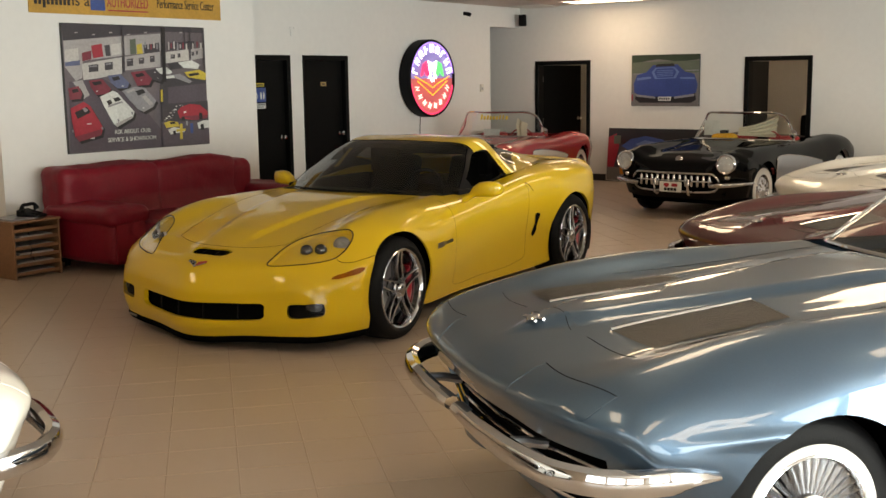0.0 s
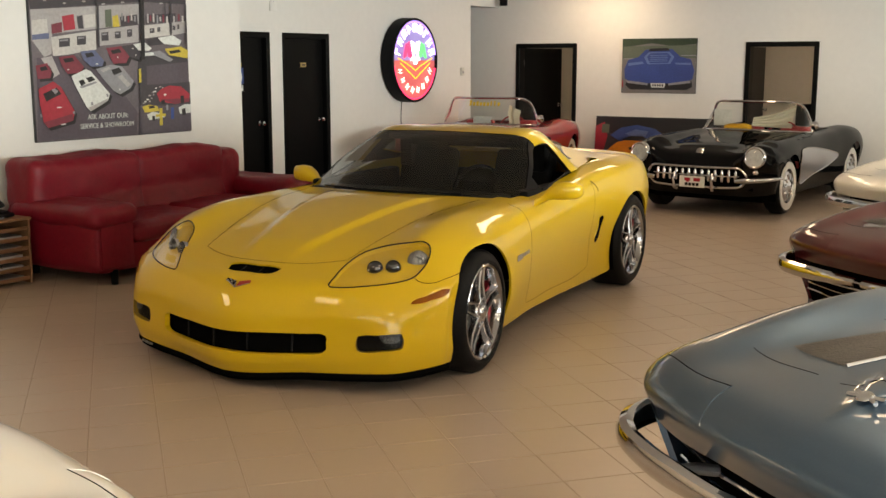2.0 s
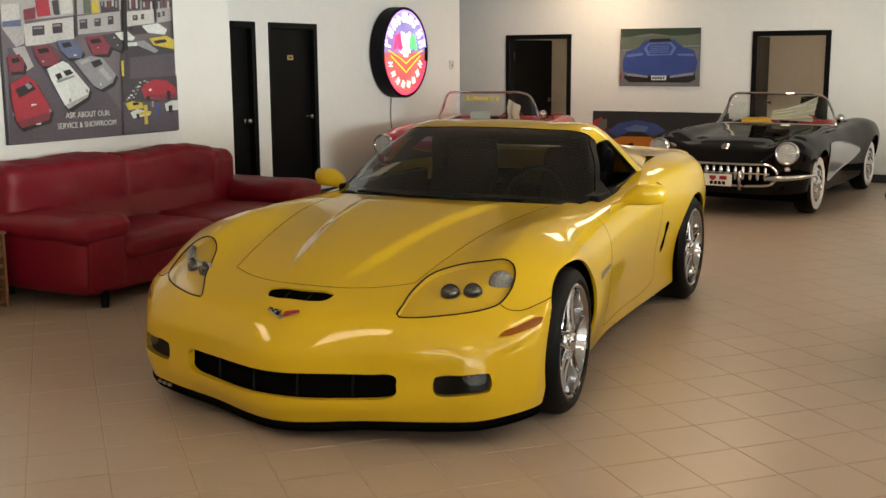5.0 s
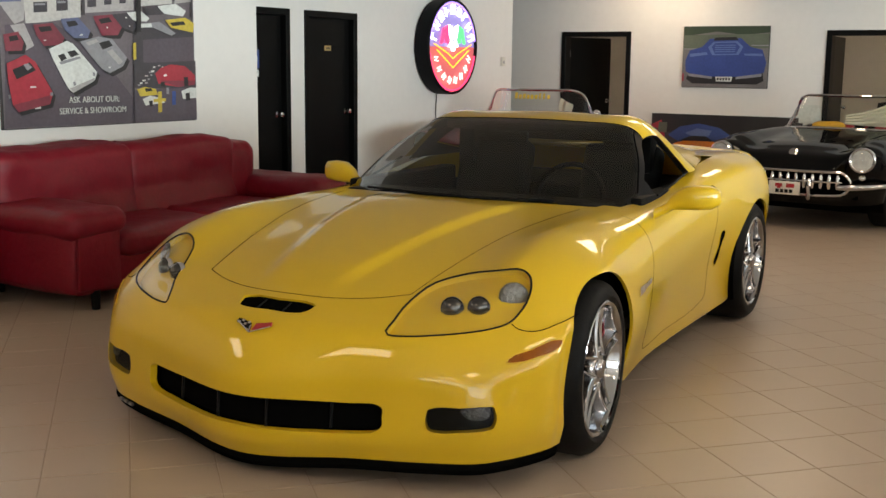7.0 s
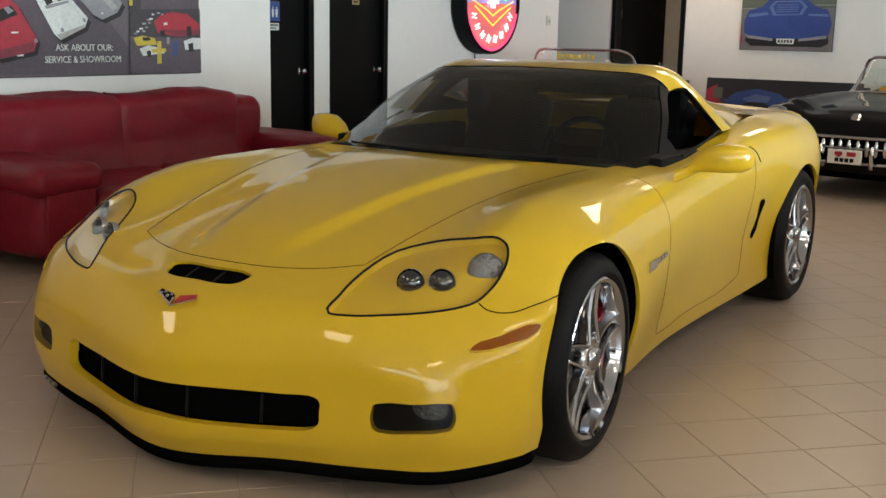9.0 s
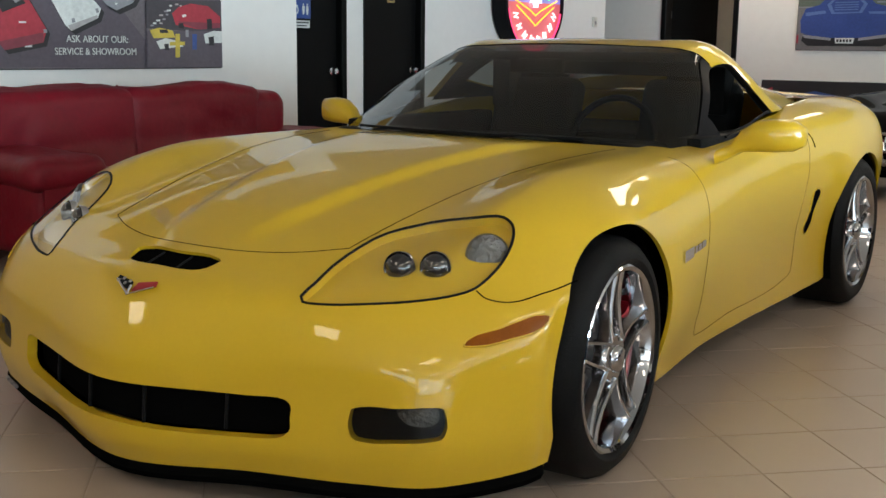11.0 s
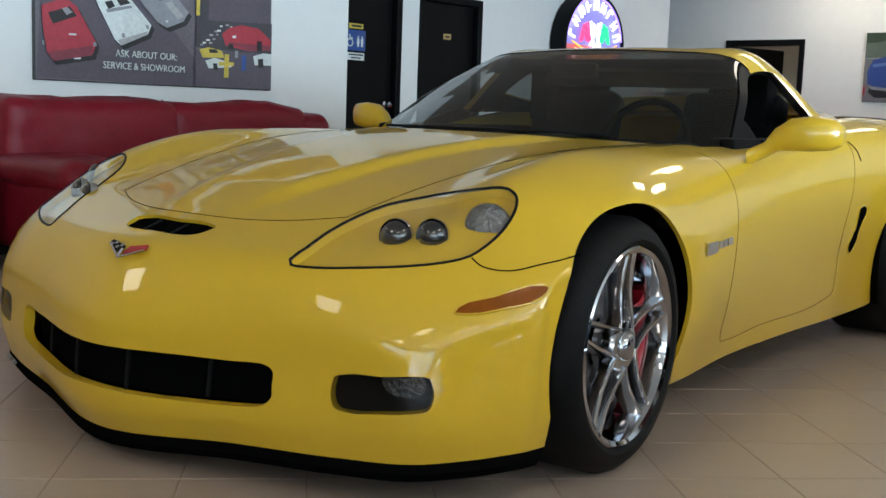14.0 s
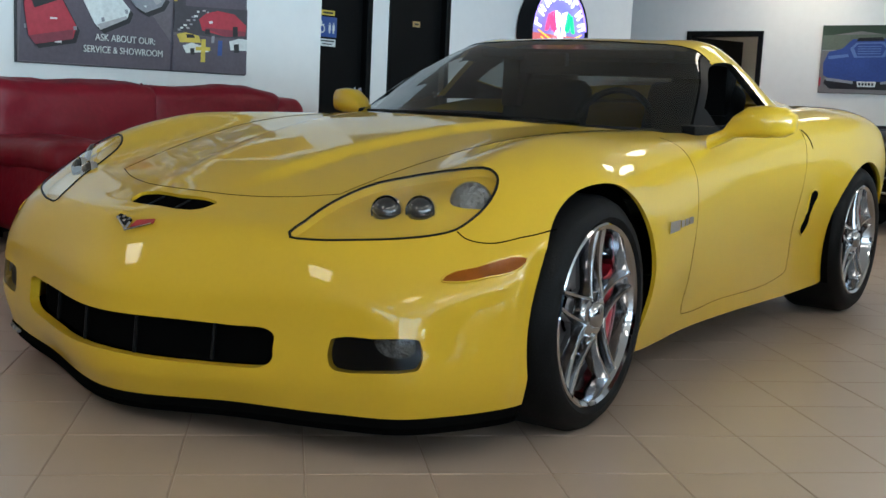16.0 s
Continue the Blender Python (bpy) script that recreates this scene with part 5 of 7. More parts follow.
    part("wing_mirror", lathe(bmesh.new(), [(0, .03), (.03, .026), (.05, .0), (.052, -.01), (0, -.012)], 24, facing((.83, 1.72, 1.0), (.1, -1, 0))), CHROME, car)
    part("mirror_stem", tube([(.79, 1.75, .88), (.83, 1.73, .95), (.83, 1.73, 1.0)], .008, 6), CHROME, car)
    if plate:
        p = part("number_plate", box(-.155, .155, -.075, -.065, .345, .475, .004, 1), WHITE_PAINT, car, "white plate with red and black marks")
        bm = bmesh.new()
        for b in ((-.09, -.02, .42, .455), (.02, .10, .415, .455), (-.07, -.035, .405, .42)):
            add_box(bm, b[0], b[1], -.079, -.075, b[2], b[3])
        part("red_marks", bm, RED_CALIPER, p, smooth=False)
        bm = bmesh.new()
        for k in range(4):
            add_box(bm, -.085 + .045 * k, -.05 + .045 * k, -.079, -.075, .362, .398)
        part("black_marks", bm, BLACK_PLASTIC, p, smooth=False)
    if banner:
        bm = bmesh.new()
        for k, (w, h) in enumerate(((.034, .075), (.034, .05), (.036, .062), (.034, .05), (.034, .05), (.034, .05), (.022, .068), (.022, .068), (.034, .05))):
            x = -.22 + .052 * k
            p = Vector((x, 1.742 + abs(x) * .06, 1.165))
            q = [p + Vector((dx, dz * .38, dz)) for dx, dz in ((0, 0), (w, 0), (w, h), (0, h))]
            lo, hi = [bm.verts.new(v) for v in q], [bm.verts.new(v + Vector((0, -.004, .002))) for v in q]
            bm.faces.new(hi)
            for e in range(4):
                bm.faces.new((lo[e], lo[(e + 1) % 4], hi[(e + 1) % 4], hi[e]))
        part("windscreen_lettering", bm, material("yellow vinyl", (0.75, 0.5, 0.05), 0.5), car, "yellow vinyl marks on the windscreen", smooth=False)
    return car


BK = pose(-4.835, 12.755, 0, 0, 0, -4.3) @ Matrix.Diagonal((.95, .95, .95, 1))
black_car = toothed_roadster(BK, BLACK_PAINT, SILVER_PAINT, RED_TRIM, "black fifties roadster with silver coves and whitewalls", plate=True)
RD = pose(-7.83, 12.19, 0, 0, 0, 10) @ Matrix.Diagonal((.95, .95, .95, 1))
red_car = toothed_roadster(RD, RED_PAINT, WHITE_PAINT, RED_TRIM, "red fifties roadster with a lettered windscreen", banner=True)

# ---- ceiling lights ----
def ceiling_light(x, y, turn=0):
    t = thing("ceiling_light", pose(x, y, H, 0, 0, turn), "white fluorescent troffer flush in the ceiling", "ceiling light", "ceiling lights")
    bm = bmesh.new()
    for b in ((-0.31, 0.31, -0.61, -0.58), (-0.31, 0.31, 0.58, 0.61), (-0.31, -0.28, -0.58, 0.58), (0.28, 0.31, -0.58, 0.58)):
        add_box(bm, *b, -0.012, -0.001)
    part("frame", bm, CEILING, t, smooth=False)
    part("diffuser", box(-0.28, 0.28, -0.58, 0.58, -0.008, -0.002), PANEL_LIGHT, t, smooth=False)
    return t


for x in (-1.6, 1.4, 4.4):
    for y in (-1.2, 2.0, 5.5, 9.0, 12.5):
        ceiling_light(x, y)
for x, y in ((-4.6, 2.0), (-7.4, 3.2), (-4.6, 10.4), (-4.6, 12.6), (-8.6, 18.8), (-4.8, 18.8)):
    ceiling_light(x, y)
ceiling_light(-7.5, 15.95, 90)


def downlight(x, y):
    """A recessed can close to the wall, whose warm cone washes it."""
    t = thing("downlight", pose(x, y, H), "small recessed warm downlight washing the wall", "downlight", "wall washing downlights")
    part("trim_ring", lathe(bmesh.new(), [(.06, -.004), (.085, -.001), (.085, -.012), (.06, -.012), (.058, -.002)], 28, pose(0, 0, 0, 0, 90)), CEILING, t)
    part("bulb", lathe(bmesh.new(), [(0, .008), (.03, .007), (.05, .003), (.056, .001)], 24, pose(0, 0, 0, 0, 90)), glow("warm bulb", (1.0, .72, .40), 6.0), t)
    spot = new("downlight_beam", bpy.data.lights.new("downlight_beam", "SPOT"))
    spot.data.energy, spot.data.color, spot.data.spot_size, spot.data.spot_blend, spot.data.shadow_soft_size = 4, (1.0, .74, .42), radians(110), 0.9, .05
    spot.matrix_world = look((x, y, H - .02), (x, y + .14, 0.5))


for x in (-7.41, -4.62, -1.9):
    downlight(x, 16.15)


# ---- writing ----
def text(body, size, mat, m, parent=None, name="lettering", depth=0.002, squeeze=1.0):
    """Raised letters in the built-in font, their middle at m."""
    curve = bpy.data.curves.new(name, "FONT")
    curve.body, curve.size, curve.align_x, curve.align_y, curve.extrude, curve.resolution_u = body, size, "CENTER", "CENTER", depth, 3
    tmp = new("tmp", curve)
    me = bpy.data.meshes.new_from_object(tmp.evaluated_get(bpy.context.evaluated_depsgraph_get()))
    bpy.data.objects.remove(tmp)
    bpy.data.curves.remove(curve)
    me.name = name
    me.materials.clear()
    me.materials.append(mat)
    ob = new(name, me)
    ob.matrix_basis = m @ Matrix.Diagonal((squeeze, 1, 1, 1))
    if parent:
        ob.parent = parent
    return ob


def ink(name, r, g, b, rough=0.35):
    return material("ink " + name, (r, g, b), rough, vary=0.22, scale=9, coat=0.15)


INK = {k: ink(k, *v) for k, v in {
    "night": (.045, .04, .05), "floor": (.125, .105, .12), "plum": (.085, .07, .09), "wall": (.50, .48, .46), "pale": (.36, .34, .34), "white": (.62, .64, .62),
    "red": (.36, .025, .045), "dim red": (.20, .03, .05), "blue": (.10, .12, .22), "silver": (.24, .24, .26), "yellow": (.55, .42, .06), "dark": (.012, .012, .015),
    "ochre": (.50, .27, .05), "royal": (.03, .07, .25), "sky": (.10, .18, .40), "cloud": (.45, .52, .62), "orange": (.62, .20, .02), "asphalt": (.16, .15, .15),
    "cobalt": (.03, .06, .23), "light cobalt": (.10, .16, .36), "leaf": (.03, .05, .03), "grey green": (.10, .12, .09)}.items()}


def picture(parent, width, height, shapes, m, name="print"):
    """A printed sheet: each shape a polygon in parts of the width and, from the top, of the height, in its ink."""
    bm, mats = bmesh.new(), []
    for k, (color, pts) in enumerate(shapes):
        if INK[color] not in mats:
            mats.append(INK[color])
        vs = [bm.verts.new((x * width, (1 - y) * height, 0.00012 * k)) for x, y in pts]
        f = bm.faces.new(vs)
        f.material_index = mats.index(INK[color])
        f.normal_update()
        if f.normal.z < 0:
            f.normal_flip()
    ob = part(name, bm, mats, parent, smooth=False)
    ob.matrix_basis = m
    return ob


def rect(c, x0, y0, x1, y1):
    return (c, [(x0, y0), (x1, y0), (x1, y1), (x0, y1)])


# wall to the left: local x runs along +y of the room, local y up, local z out of the wall
ON_LEFT = Matrix(((0, 0, 1, 0), (1, 0, 0, 0), (0, 1, 0, 0), (0, 0, 0, 1)))
ON_BACK = Matrix(((1, 0, 0, 0), (0, 0, -1, 0), (0, 1, 0, 0), (0, 0, 0, 1)))

# ---- large poster over the sofa ----
PW, PH = 1.79, 1.25
poster = thing("poster", Matrix.Translation((XP, 6.957, 1.04)) @ ON_LEFT, "large photo poster of a crowded car showroom", "poster")
part("board", box(0, PW, 0, PH, 0.001, 0.03, 0.003, 1), INK["dark"], poster, smooth=False)


shapes = []
# hall: floor, ceiling and the gallery wall
shapes += [("floor", [(0, 0), (1, 0), (1, 1), (0, 1)]), ("night", [(0, 0), (1, 0), (0.998, 0.041), (0.681, 0.04), (0.005, 0.131)]), ("pale", [(0.006, 0.131), (0.667, 0.056), (0.664, 0.198), (0.121, 0.285), (0.111, 0.417), (0.068, 0.439), (0.005, 0.33)]), ("wall", [(0.011, 0.2), (0.096, 0.186), (0.098, 0.285), (0.008, 0.304)]), ("blue", [(0.008, 0.295), (0.103, 0.279), (0.102, 0.317), (0.007, 0.327)])]
shapes += [("wall", [(0.114, 0.307), (0.382, 0.254), (0.379, 0.385), (0.118, 0.441)]), ("pale", [(0.396, 0.251), (0.658, 0.205), (0.655, 0.329), (0.396, 0.361)]), ("wall", [(0.696, 0.209), (0.872, 0.184), (0.874, 0.275), (0.694, 0.303)]), ("pale", [(0.888, 0.183), (0.994, 0.164), (0.993, 0.254), (0.889, 0.275)]), ("plum", [(0.025, 0.445), (0.237, 0.418), (0.459, 0.575), (0.636, 0.853), (0.633, 0.998), (0.222, 0.994), (0.003, 0.994)])]
shapes += [("pale", [(0.049, 0.446), (0.111, 0.432), (0.151, 0.551), (0.113, 0.579)]), ("night", [(0.645, 0.421), (0.996, 0.423), (0.996, 0.658), (0.64, 0.644)]), ("plum", [(0.701, 0.502), (0.996, 0.474), (0.996, 0.641), (0.699, 0.638)])]
# gallery windows and what stands on it
shapes += [("night", [(0.157, 0.317), (0.221, 0.309), (0.219, 0.365), (0.156, 0.373)]), ("silver", [(0.162, 0.324), (0.21, 0.318), (0.21, 0.329), (0.162, 0.334)]), ("night", [(0.263, 0.298), (0.318, 0.291), (0.316, 0.351), (0.262, 0.358)]), ("silver", [(0.268, 0.305), (0.307, 0.3), (0.307, 0.311), (0.268, 0.316)]), ("night", [(0.414, 0.269), (0.459, 0.263), (0.458, 0.322), (0.413, 0.327)])]
shapes += [("silver", [(0.419, 0.276), (0.448, 0.273), (0.447, 0.283), (0.419, 0.287)]), ("night", [(0.5, 0.26), (0.538, 0.255), (0.537, 0.303), (0.499, 0.308)]), ("silver", [(0.505, 0.267), (0.526, 0.265), (0.526, 0.276), (0.505, 0.278)]), ("night", [(0.58, 0.243), (0.614, 0.238), (0.613, 0.29), (0.579, 0.295)]), ("silver", [(0.586, 0.251), (0.603, 0.248), (0.602, 0.259), (0.585, 0.262)])]
shapes += [("night", [(0.733, 0.229), (0.766, 0.225), (0.765, 0.26), (0.733, 0.264)]), ("silver", [(0.739, 0.237), (0.754, 0.235), (0.754, 0.246), (0.739, 0.248)]), ("night", [(0.787, 0.22), (0.808, 0.217), (0.807, 0.251), (0.786, 0.254)]), ("silver", [(0.793, 0.228), (0.796, 0.227), (0.796, 0.239), (0.793, 0.239)]), ("night", [(0.895, 0.204), (0.915, 0.202), (0.915, 0.235), (0.895, 0.237)])]
shapes += [("silver", [(0.901, 0.212), (0.903, 0.212), (0.902, 0.224), (0.901, 0.224)]), ("night", [(0.929, 0.195), (0.945, 0.193), (0.944, 0.226), (0.929, 0.228)]), ("silver", [(0.935, 0.203), (0.932, 0.204), (0.932, 0.215), (0.935, 0.215)]), ("dim red", [(0.117, 0.223), (0.179, 0.204), (0.177, 0.272), (0.117, 0.285)]), ("red", [(0.18, 0.166), (0.25, 0.149), (0.257, 0.25), (0.188, 0.263)])]
shapes += [("night", [(0.267, 0.163), (0.302, 0.155), (0.306, 0.245), (0.274, 0.245)]), ("wall", [(0.308, 0.154), (0.381, 0.141), (0.383, 0.228), (0.313, 0.24)]), ("yellow", [(0.489, 0.153), (0.524, 0.14), (0.533, 0.223), (0.488, 0.229)]), ("night", [(0.537, 0.155), (0.651, 0.132), (0.652, 0.207), (0.541, 0.225)]), ("night", [(0.709, 0.134), (0.92, 0.11), (0.919, 0.173), (0.707, 0.197)])]
shapes += [("grey green", [(0.442, 0.112), (0.483, 0.103), (0.483, 0.226), (0.442, 0.231)]), ("silver", [(0.545, 0.127), (0.556, 0.125), (0.555, 0.176), (0.544, 0.178)]), ("pale", [(0.565, 0.137), (0.577, 0.135), (0.576, 0.184), (0.564, 0.185)]), ("dim red", [(0.586, 0.147), (0.598, 0.145), (0.597, 0.191), (0.585, 0.193)]), ("wall", [(0.608, 0.132), (0.619, 0.131), (0.618, 0.176), (0.607, 0.178)])]
shapes += [("silver", [(0.629, 0.143), (0.641, 0.141), (0.64, 0.184), (0.628, 0.185)]), ("pale", [(0.716, 0.125), (0.728, 0.124), (0.727, 0.189), (0.715, 0.191)]), ("dim red", [(0.735, 0.136), (0.747, 0.134), (0.746, 0.174), (0.734, 0.176)]), ("wall", [(0.756, 0.121), (0.768, 0.119), (0.767, 0.182), (0.755, 0.183)]), ("silver", [(0.783, 0.131), (0.795, 0.13), (0.794, 0.189), (0.782, 0.191)])]
shapes += [("pale", [(0.803, 0.142), (0.815, 0.14), (0.815, 0.174), (0.803, 0.176)]), ("dim red", [(0.825, 0.127), (0.837, 0.125), (0.836, 0.182), (0.824, 0.183)]), ("wall", [(0.85, 0.137), (0.863, 0.135), (0.862, 0.189), (0.849, 0.191)]), ("silver", [(0.877, 0.122), (0.889, 0.12), (0.888, 0.174), (0.876, 0.175)]), ("pale", [(0.901, 0.132), (0.913, 0.13), (0.912, 0.181), (0.9, 0.183)])]
shapes += [("dim red", [(0.935, 0.116), (0.948, 0.115), (0.947, 0.166), (0.934, 0.167)]), ("wall", [(0.963, 0.127), (0.976, 0.125), (0.975, 0.173), (0.962, 0.175)]), ("pale", [(0.078, 0.065), (0.097, 0.062), (0.096, 0.07), (0.078, 0.073)]), ("pale", [(0.189, 0.076), (0.208, 0.073), (0.208, 0.082), (0.189, 0.085)]), ("pale", [(0.304, 0.057), (0.324, 0.054), (0.324, 0.063), (0.304, 0.066)])]
shapes += [("pale", [(0.423, 0.068), (0.443, 0.065), (0.443, 0.074), (0.423, 0.078)]), ("pale", [(0.546, 0.049), (0.567, 0.046), (0.567, 0.055), (0.546, 0.058)]), ("pale", [(0.674, 0.06), (0.696, 0.057), (0.695, 0.067), (0.674, 0.07)]), ("pale", [(0.807, 0.04), (0.829, 0.037), (0.829, 0.046), (0.807, 0.05)])]
# parked cars of the hall, each with its shadow
shapes += [("dark", [(0.026, 0.514), (0.091, 0.496), (0.114, 0.553), (0.104, 0.597), (0.033, 0.601)]), ("dim red", [(0.014, 0.496), (0.079, 0.478), (0.102, 0.535), (0.092, 0.579), (0.021, 0.584)]), ("dark", [(0.036, 0.507), (0.072, 0.497), (0.081, 0.522), (0.042, 0.533)]), ("dark", [(0.16, 0.457), (0.249, 0.443), (0.306, 0.525), (0.285, 0.563), (0.205, 0.57), (0.174, 0.513)]), ("dim red", [(0.148, 0.439), (0.237, 0.425), (0.293, 0.506), (0.272, 0.545), (0.193, 0.552), (0.161, 0.494)])]
shapes += [("dark", [(0.17, 0.45), (0.226, 0.442), (0.236, 0.466), (0.182, 0.477)]), ("white", [(0.194, 0.519), (0.204, 0.518), (0.204, 0.524), (0.193, 0.525)]), ("dark", [(0.289, 0.418), (0.375, 0.407), (0.433, 0.481), (0.419, 0.521), (0.349, 0.523), (0.307, 0.476)]), ("blue", [(0.276, 0.4), (0.362, 0.388), (0.42, 0.462), (0.406, 0.502), (0.336, 0.504), (0.294, 0.458)]), ("dark", [(0.302, 0.415), (0.348, 0.406), (0.362, 0.431), (0.314, 0.443)])]
shapes += [("white", [(0.366, 0.483), (0.382, 0.481), (0.382, 0.488), (0.366, 0.489)]), ("dark", [(0.449, 0.395), (0.546, 0.379), (0.604, 0.44), (0.575, 0.499), (0.49, 0.504)]), ("dim red", [(0.436, 0.376), (0.533, 0.361), (0.59, 0.42), (0.561, 0.48), (0.477, 0.485)]), ("dark", [(0.463, 0.392), (0.518, 0.379), (0.534, 0.404), (0.476, 0.417)]), ("white", [(0.503, 0.435), (0.511, 0.435), (0.511, 0.441), (0.503, 0.442)])]
shapes += [("dark", [(0.546, 0.379), (0.646, 0.364), (0.681, 0.44), (0.658, 0.475), (0.601, 0.455)]), ("night", [(0.533, 0.361), (0.632, 0.345), (0.667, 0.421), (0.644, 0.456), (0.587, 0.436)]), ("white", [(0.603, 0.373), (0.614, 0.372), (0.614, 0.378), (0.603, 0.379)]), ("white", [(0.623, 0.421), (0.63, 0.42), (0.63, 0.426), (0.623, 0.427)]), ("dark", [(0.378, 0.542), (0.474, 0.51), (0.543, 0.521), (0.62, 0.631), (0.596, 0.681), (0.525, 0.722), (0.483, 0.696), (0.43, 0.624)])]
shapes += [("silver", [(0.365, 0.523), (0.46, 0.491), (0.529, 0.502), (0.606, 0.611), (0.582, 0.661), (0.511, 0.702), (0.47, 0.677), (0.417, 0.604)]), ("dark", [(0.46, 0.528), (0.513, 0.511), (0.531, 0.542), (0.478, 0.566)]), ("white", [(0.505, 0.664), (0.515, 0.663), (0.515, 0.673), (0.505, 0.673)]), ("pale", [(0.5, 0.576), (0.528, 0.561), (0.583, 0.634), (0.561, 0.654)]), ("pale", [(0.392, 0.527), (0.446, 0.505), (0.46, 0.52), (0.408, 0.545)])]
shapes += [("dark", [(0.226, 0.586), (0.314, 0.54), (0.344, 0.556), (0.458, 0.715), (0.443, 0.764), (0.334, 0.832), (0.308, 0.803), (0.244, 0.647)]), ("white", [(0.214, 0.567), (0.302, 0.521), (0.332, 0.537), (0.445, 0.696), (0.43, 0.745), (0.321, 0.813), (0.295, 0.783), (0.232, 0.628)]), ("dark", [(0.255, 0.602), (0.284, 0.591), (0.297, 0.619), (0.27, 0.636)]), ("dark", [(0.3, 0.582), (0.337, 0.571), (0.358, 0.596), (0.318, 0.613)]), ("silver", [(0.26, 0.638), (0.36, 0.606), (0.365, 0.618), (0.267, 0.654)])]
shapes += [("pale", [(0.306, 0.787), (0.428, 0.729), (0.43, 0.745), (0.321, 0.813)]), ("silver", [(0.322, 0.751), (0.333, 0.747), (0.338, 0.768), (0.324, 0.773)]), ("silver", [(0.42, 0.698), (0.431, 0.695), (0.436, 0.714), (0.425, 0.72)]), ("dark", [(0.031, 0.667), (0.118, 0.619), (0.161, 0.658), (0.235, 0.828), (0.22, 0.891), (0.075, 0.93), (0.049, 0.889), (0.036, 0.77)]), ("red", [(0.02, 0.649), (0.106, 0.601), (0.149, 0.64), (0.223, 0.809), (0.207, 0.872), (0.063, 0.911), (0.038, 0.871), (0.024, 0.752)])]
shapes += [("dark", [(0.043, 0.682), (0.123, 0.642), (0.149, 0.685), (0.061, 0.733)]), ("white", [(0.119, 0.772), (0.147, 0.771), (0.146, 0.78), (0.119, 0.781)]), ("white", [(0.137, 0.866), (0.164, 0.865), (0.163, 0.895), (0.136, 0.896)]), ("white", [(0.057, 0.872), (0.074, 0.871), (0.074, 0.889), (0.057, 0.89)]), ("silver", [(0.093, 0.655), (0.113, 0.647), (0.132, 0.669), (0.111, 0.686)])]
shapes += [("dim red", [(0.038, 0.871), (0.209, 0.823), (0.207, 0.872), (0.063, 0.911)]), ("silver", [(0.02, 0.816), (0.029, 0.814), (0.031, 0.835), (0.022, 0.837)]), ("silver", [(0.209, 0.808), (0.222, 0.806), (0.224, 0.824), (0.211, 0.827)])]
# cars further back and the lift corner
shapes += [("white", [(0.611, 0.345), (0.69, 0.333), (0.736, 0.373), (0.718, 0.393), (0.645, 0.389)]), ("white", [(0.78, 0.296), (0.889, 0.275), (0.951, 0.314), (0.931, 0.35), (0.824, 0.341)]), ("yellow", [(0.826, 0.377), (0.947, 0.357), (0.997, 0.39), (0.99, 0.447), (0.856, 0.422)]), ("silver", [(0.703, 0.405), (0.793, 0.39), (0.886, 0.456), (0.86, 0.472)]), ("night", [(0.705, 0.306), (0.78, 0.292), (0.816, 0.344), (0.719, 0.357)])]
shapes += [("white", [(0.671, 0.408), (0.745, 0.402), (0.75, 0.425), (0.677, 0.431)]), ("dark", [(0.853, 0.393), (0.931, 0.38), (0.946, 0.4), (0.868, 0.413)]), ("night", [(0.64, 0.644), (1, 0.625), (1, 0.81), (0.637, 0.788)]), ("plum", [(0.637, 0.805), (1, 0.793), (1, 1), (0.633, 0.998)]), ("red", [(0.757, 0.706), (0.791, 0.67), (0.849, 0.649), (0.934, 0.659), (0.995, 0.717), (0.991, 0.776), (0.893, 0.79), (0.774, 0.767)])]
shapes += [("dim red", [(0.774, 0.748), (0.991, 0.751), (0.991, 0.776), (0.893, 0.79)]), ("white", [(0.805, 0.713), (0.823, 0.707), (0.826, 0.721), (0.808, 0.726)]), ("dark", [(0.925, 0.73), (0.95, 0.727), (0.952, 0.782), (0.927, 0.786)]), ("dark", [(0.786, 0.758), (0.81, 0.756), (0.813, 0.786), (0.788, 0.784)]), ("yellow", [(0.652, 0.799), (0.696, 0.785), (0.758, 0.799), (0.769, 0.836), (0.668, 0.842)])]
shapes += [("dark", [(0.696, 0.795), (0.731, 0.794), (0.74, 0.811), (0.701, 0.815)]), ("white", [(0.68, 0.859), (0.724, 0.839), (0.784, 0.856), (0.808, 0.884), (0.697, 0.899)]), ("dark", [(0.716, 0.871), (0.736, 0.869), (0.738, 0.906), (0.719, 0.904)]), ("yellow", [(0.77, 0.816), (0.791, 0.815), (0.789, 0.943), (0.767, 0.944)]), ("yellow", [(0.742, 0.86), (0.814, 0.857), (0.814, 0.877), (0.742, 0.88)])]
shapes += [("white", [(0.908, 0.815), (0.959, 0.794), (1, 0.797), (1, 0.861), (0.916, 0.865)]), ("dark", [(0.931, 0.831), (0.958, 0.824), (0.96, 0.875), (0.935, 0.877)]), ("royal", [(0.852, 0.815), (0.874, 0.814), (0.872, 0.9), (0.85, 0.901)]), ("silver", [(0.819, 0.793), (0.834, 0.792), (0.833, 0.832), (0.818, 0.832)]), ("white", [(0.746, 0.661), (0.758, 0.661), (0.758, 0.67), (0.746, 0.671)])]
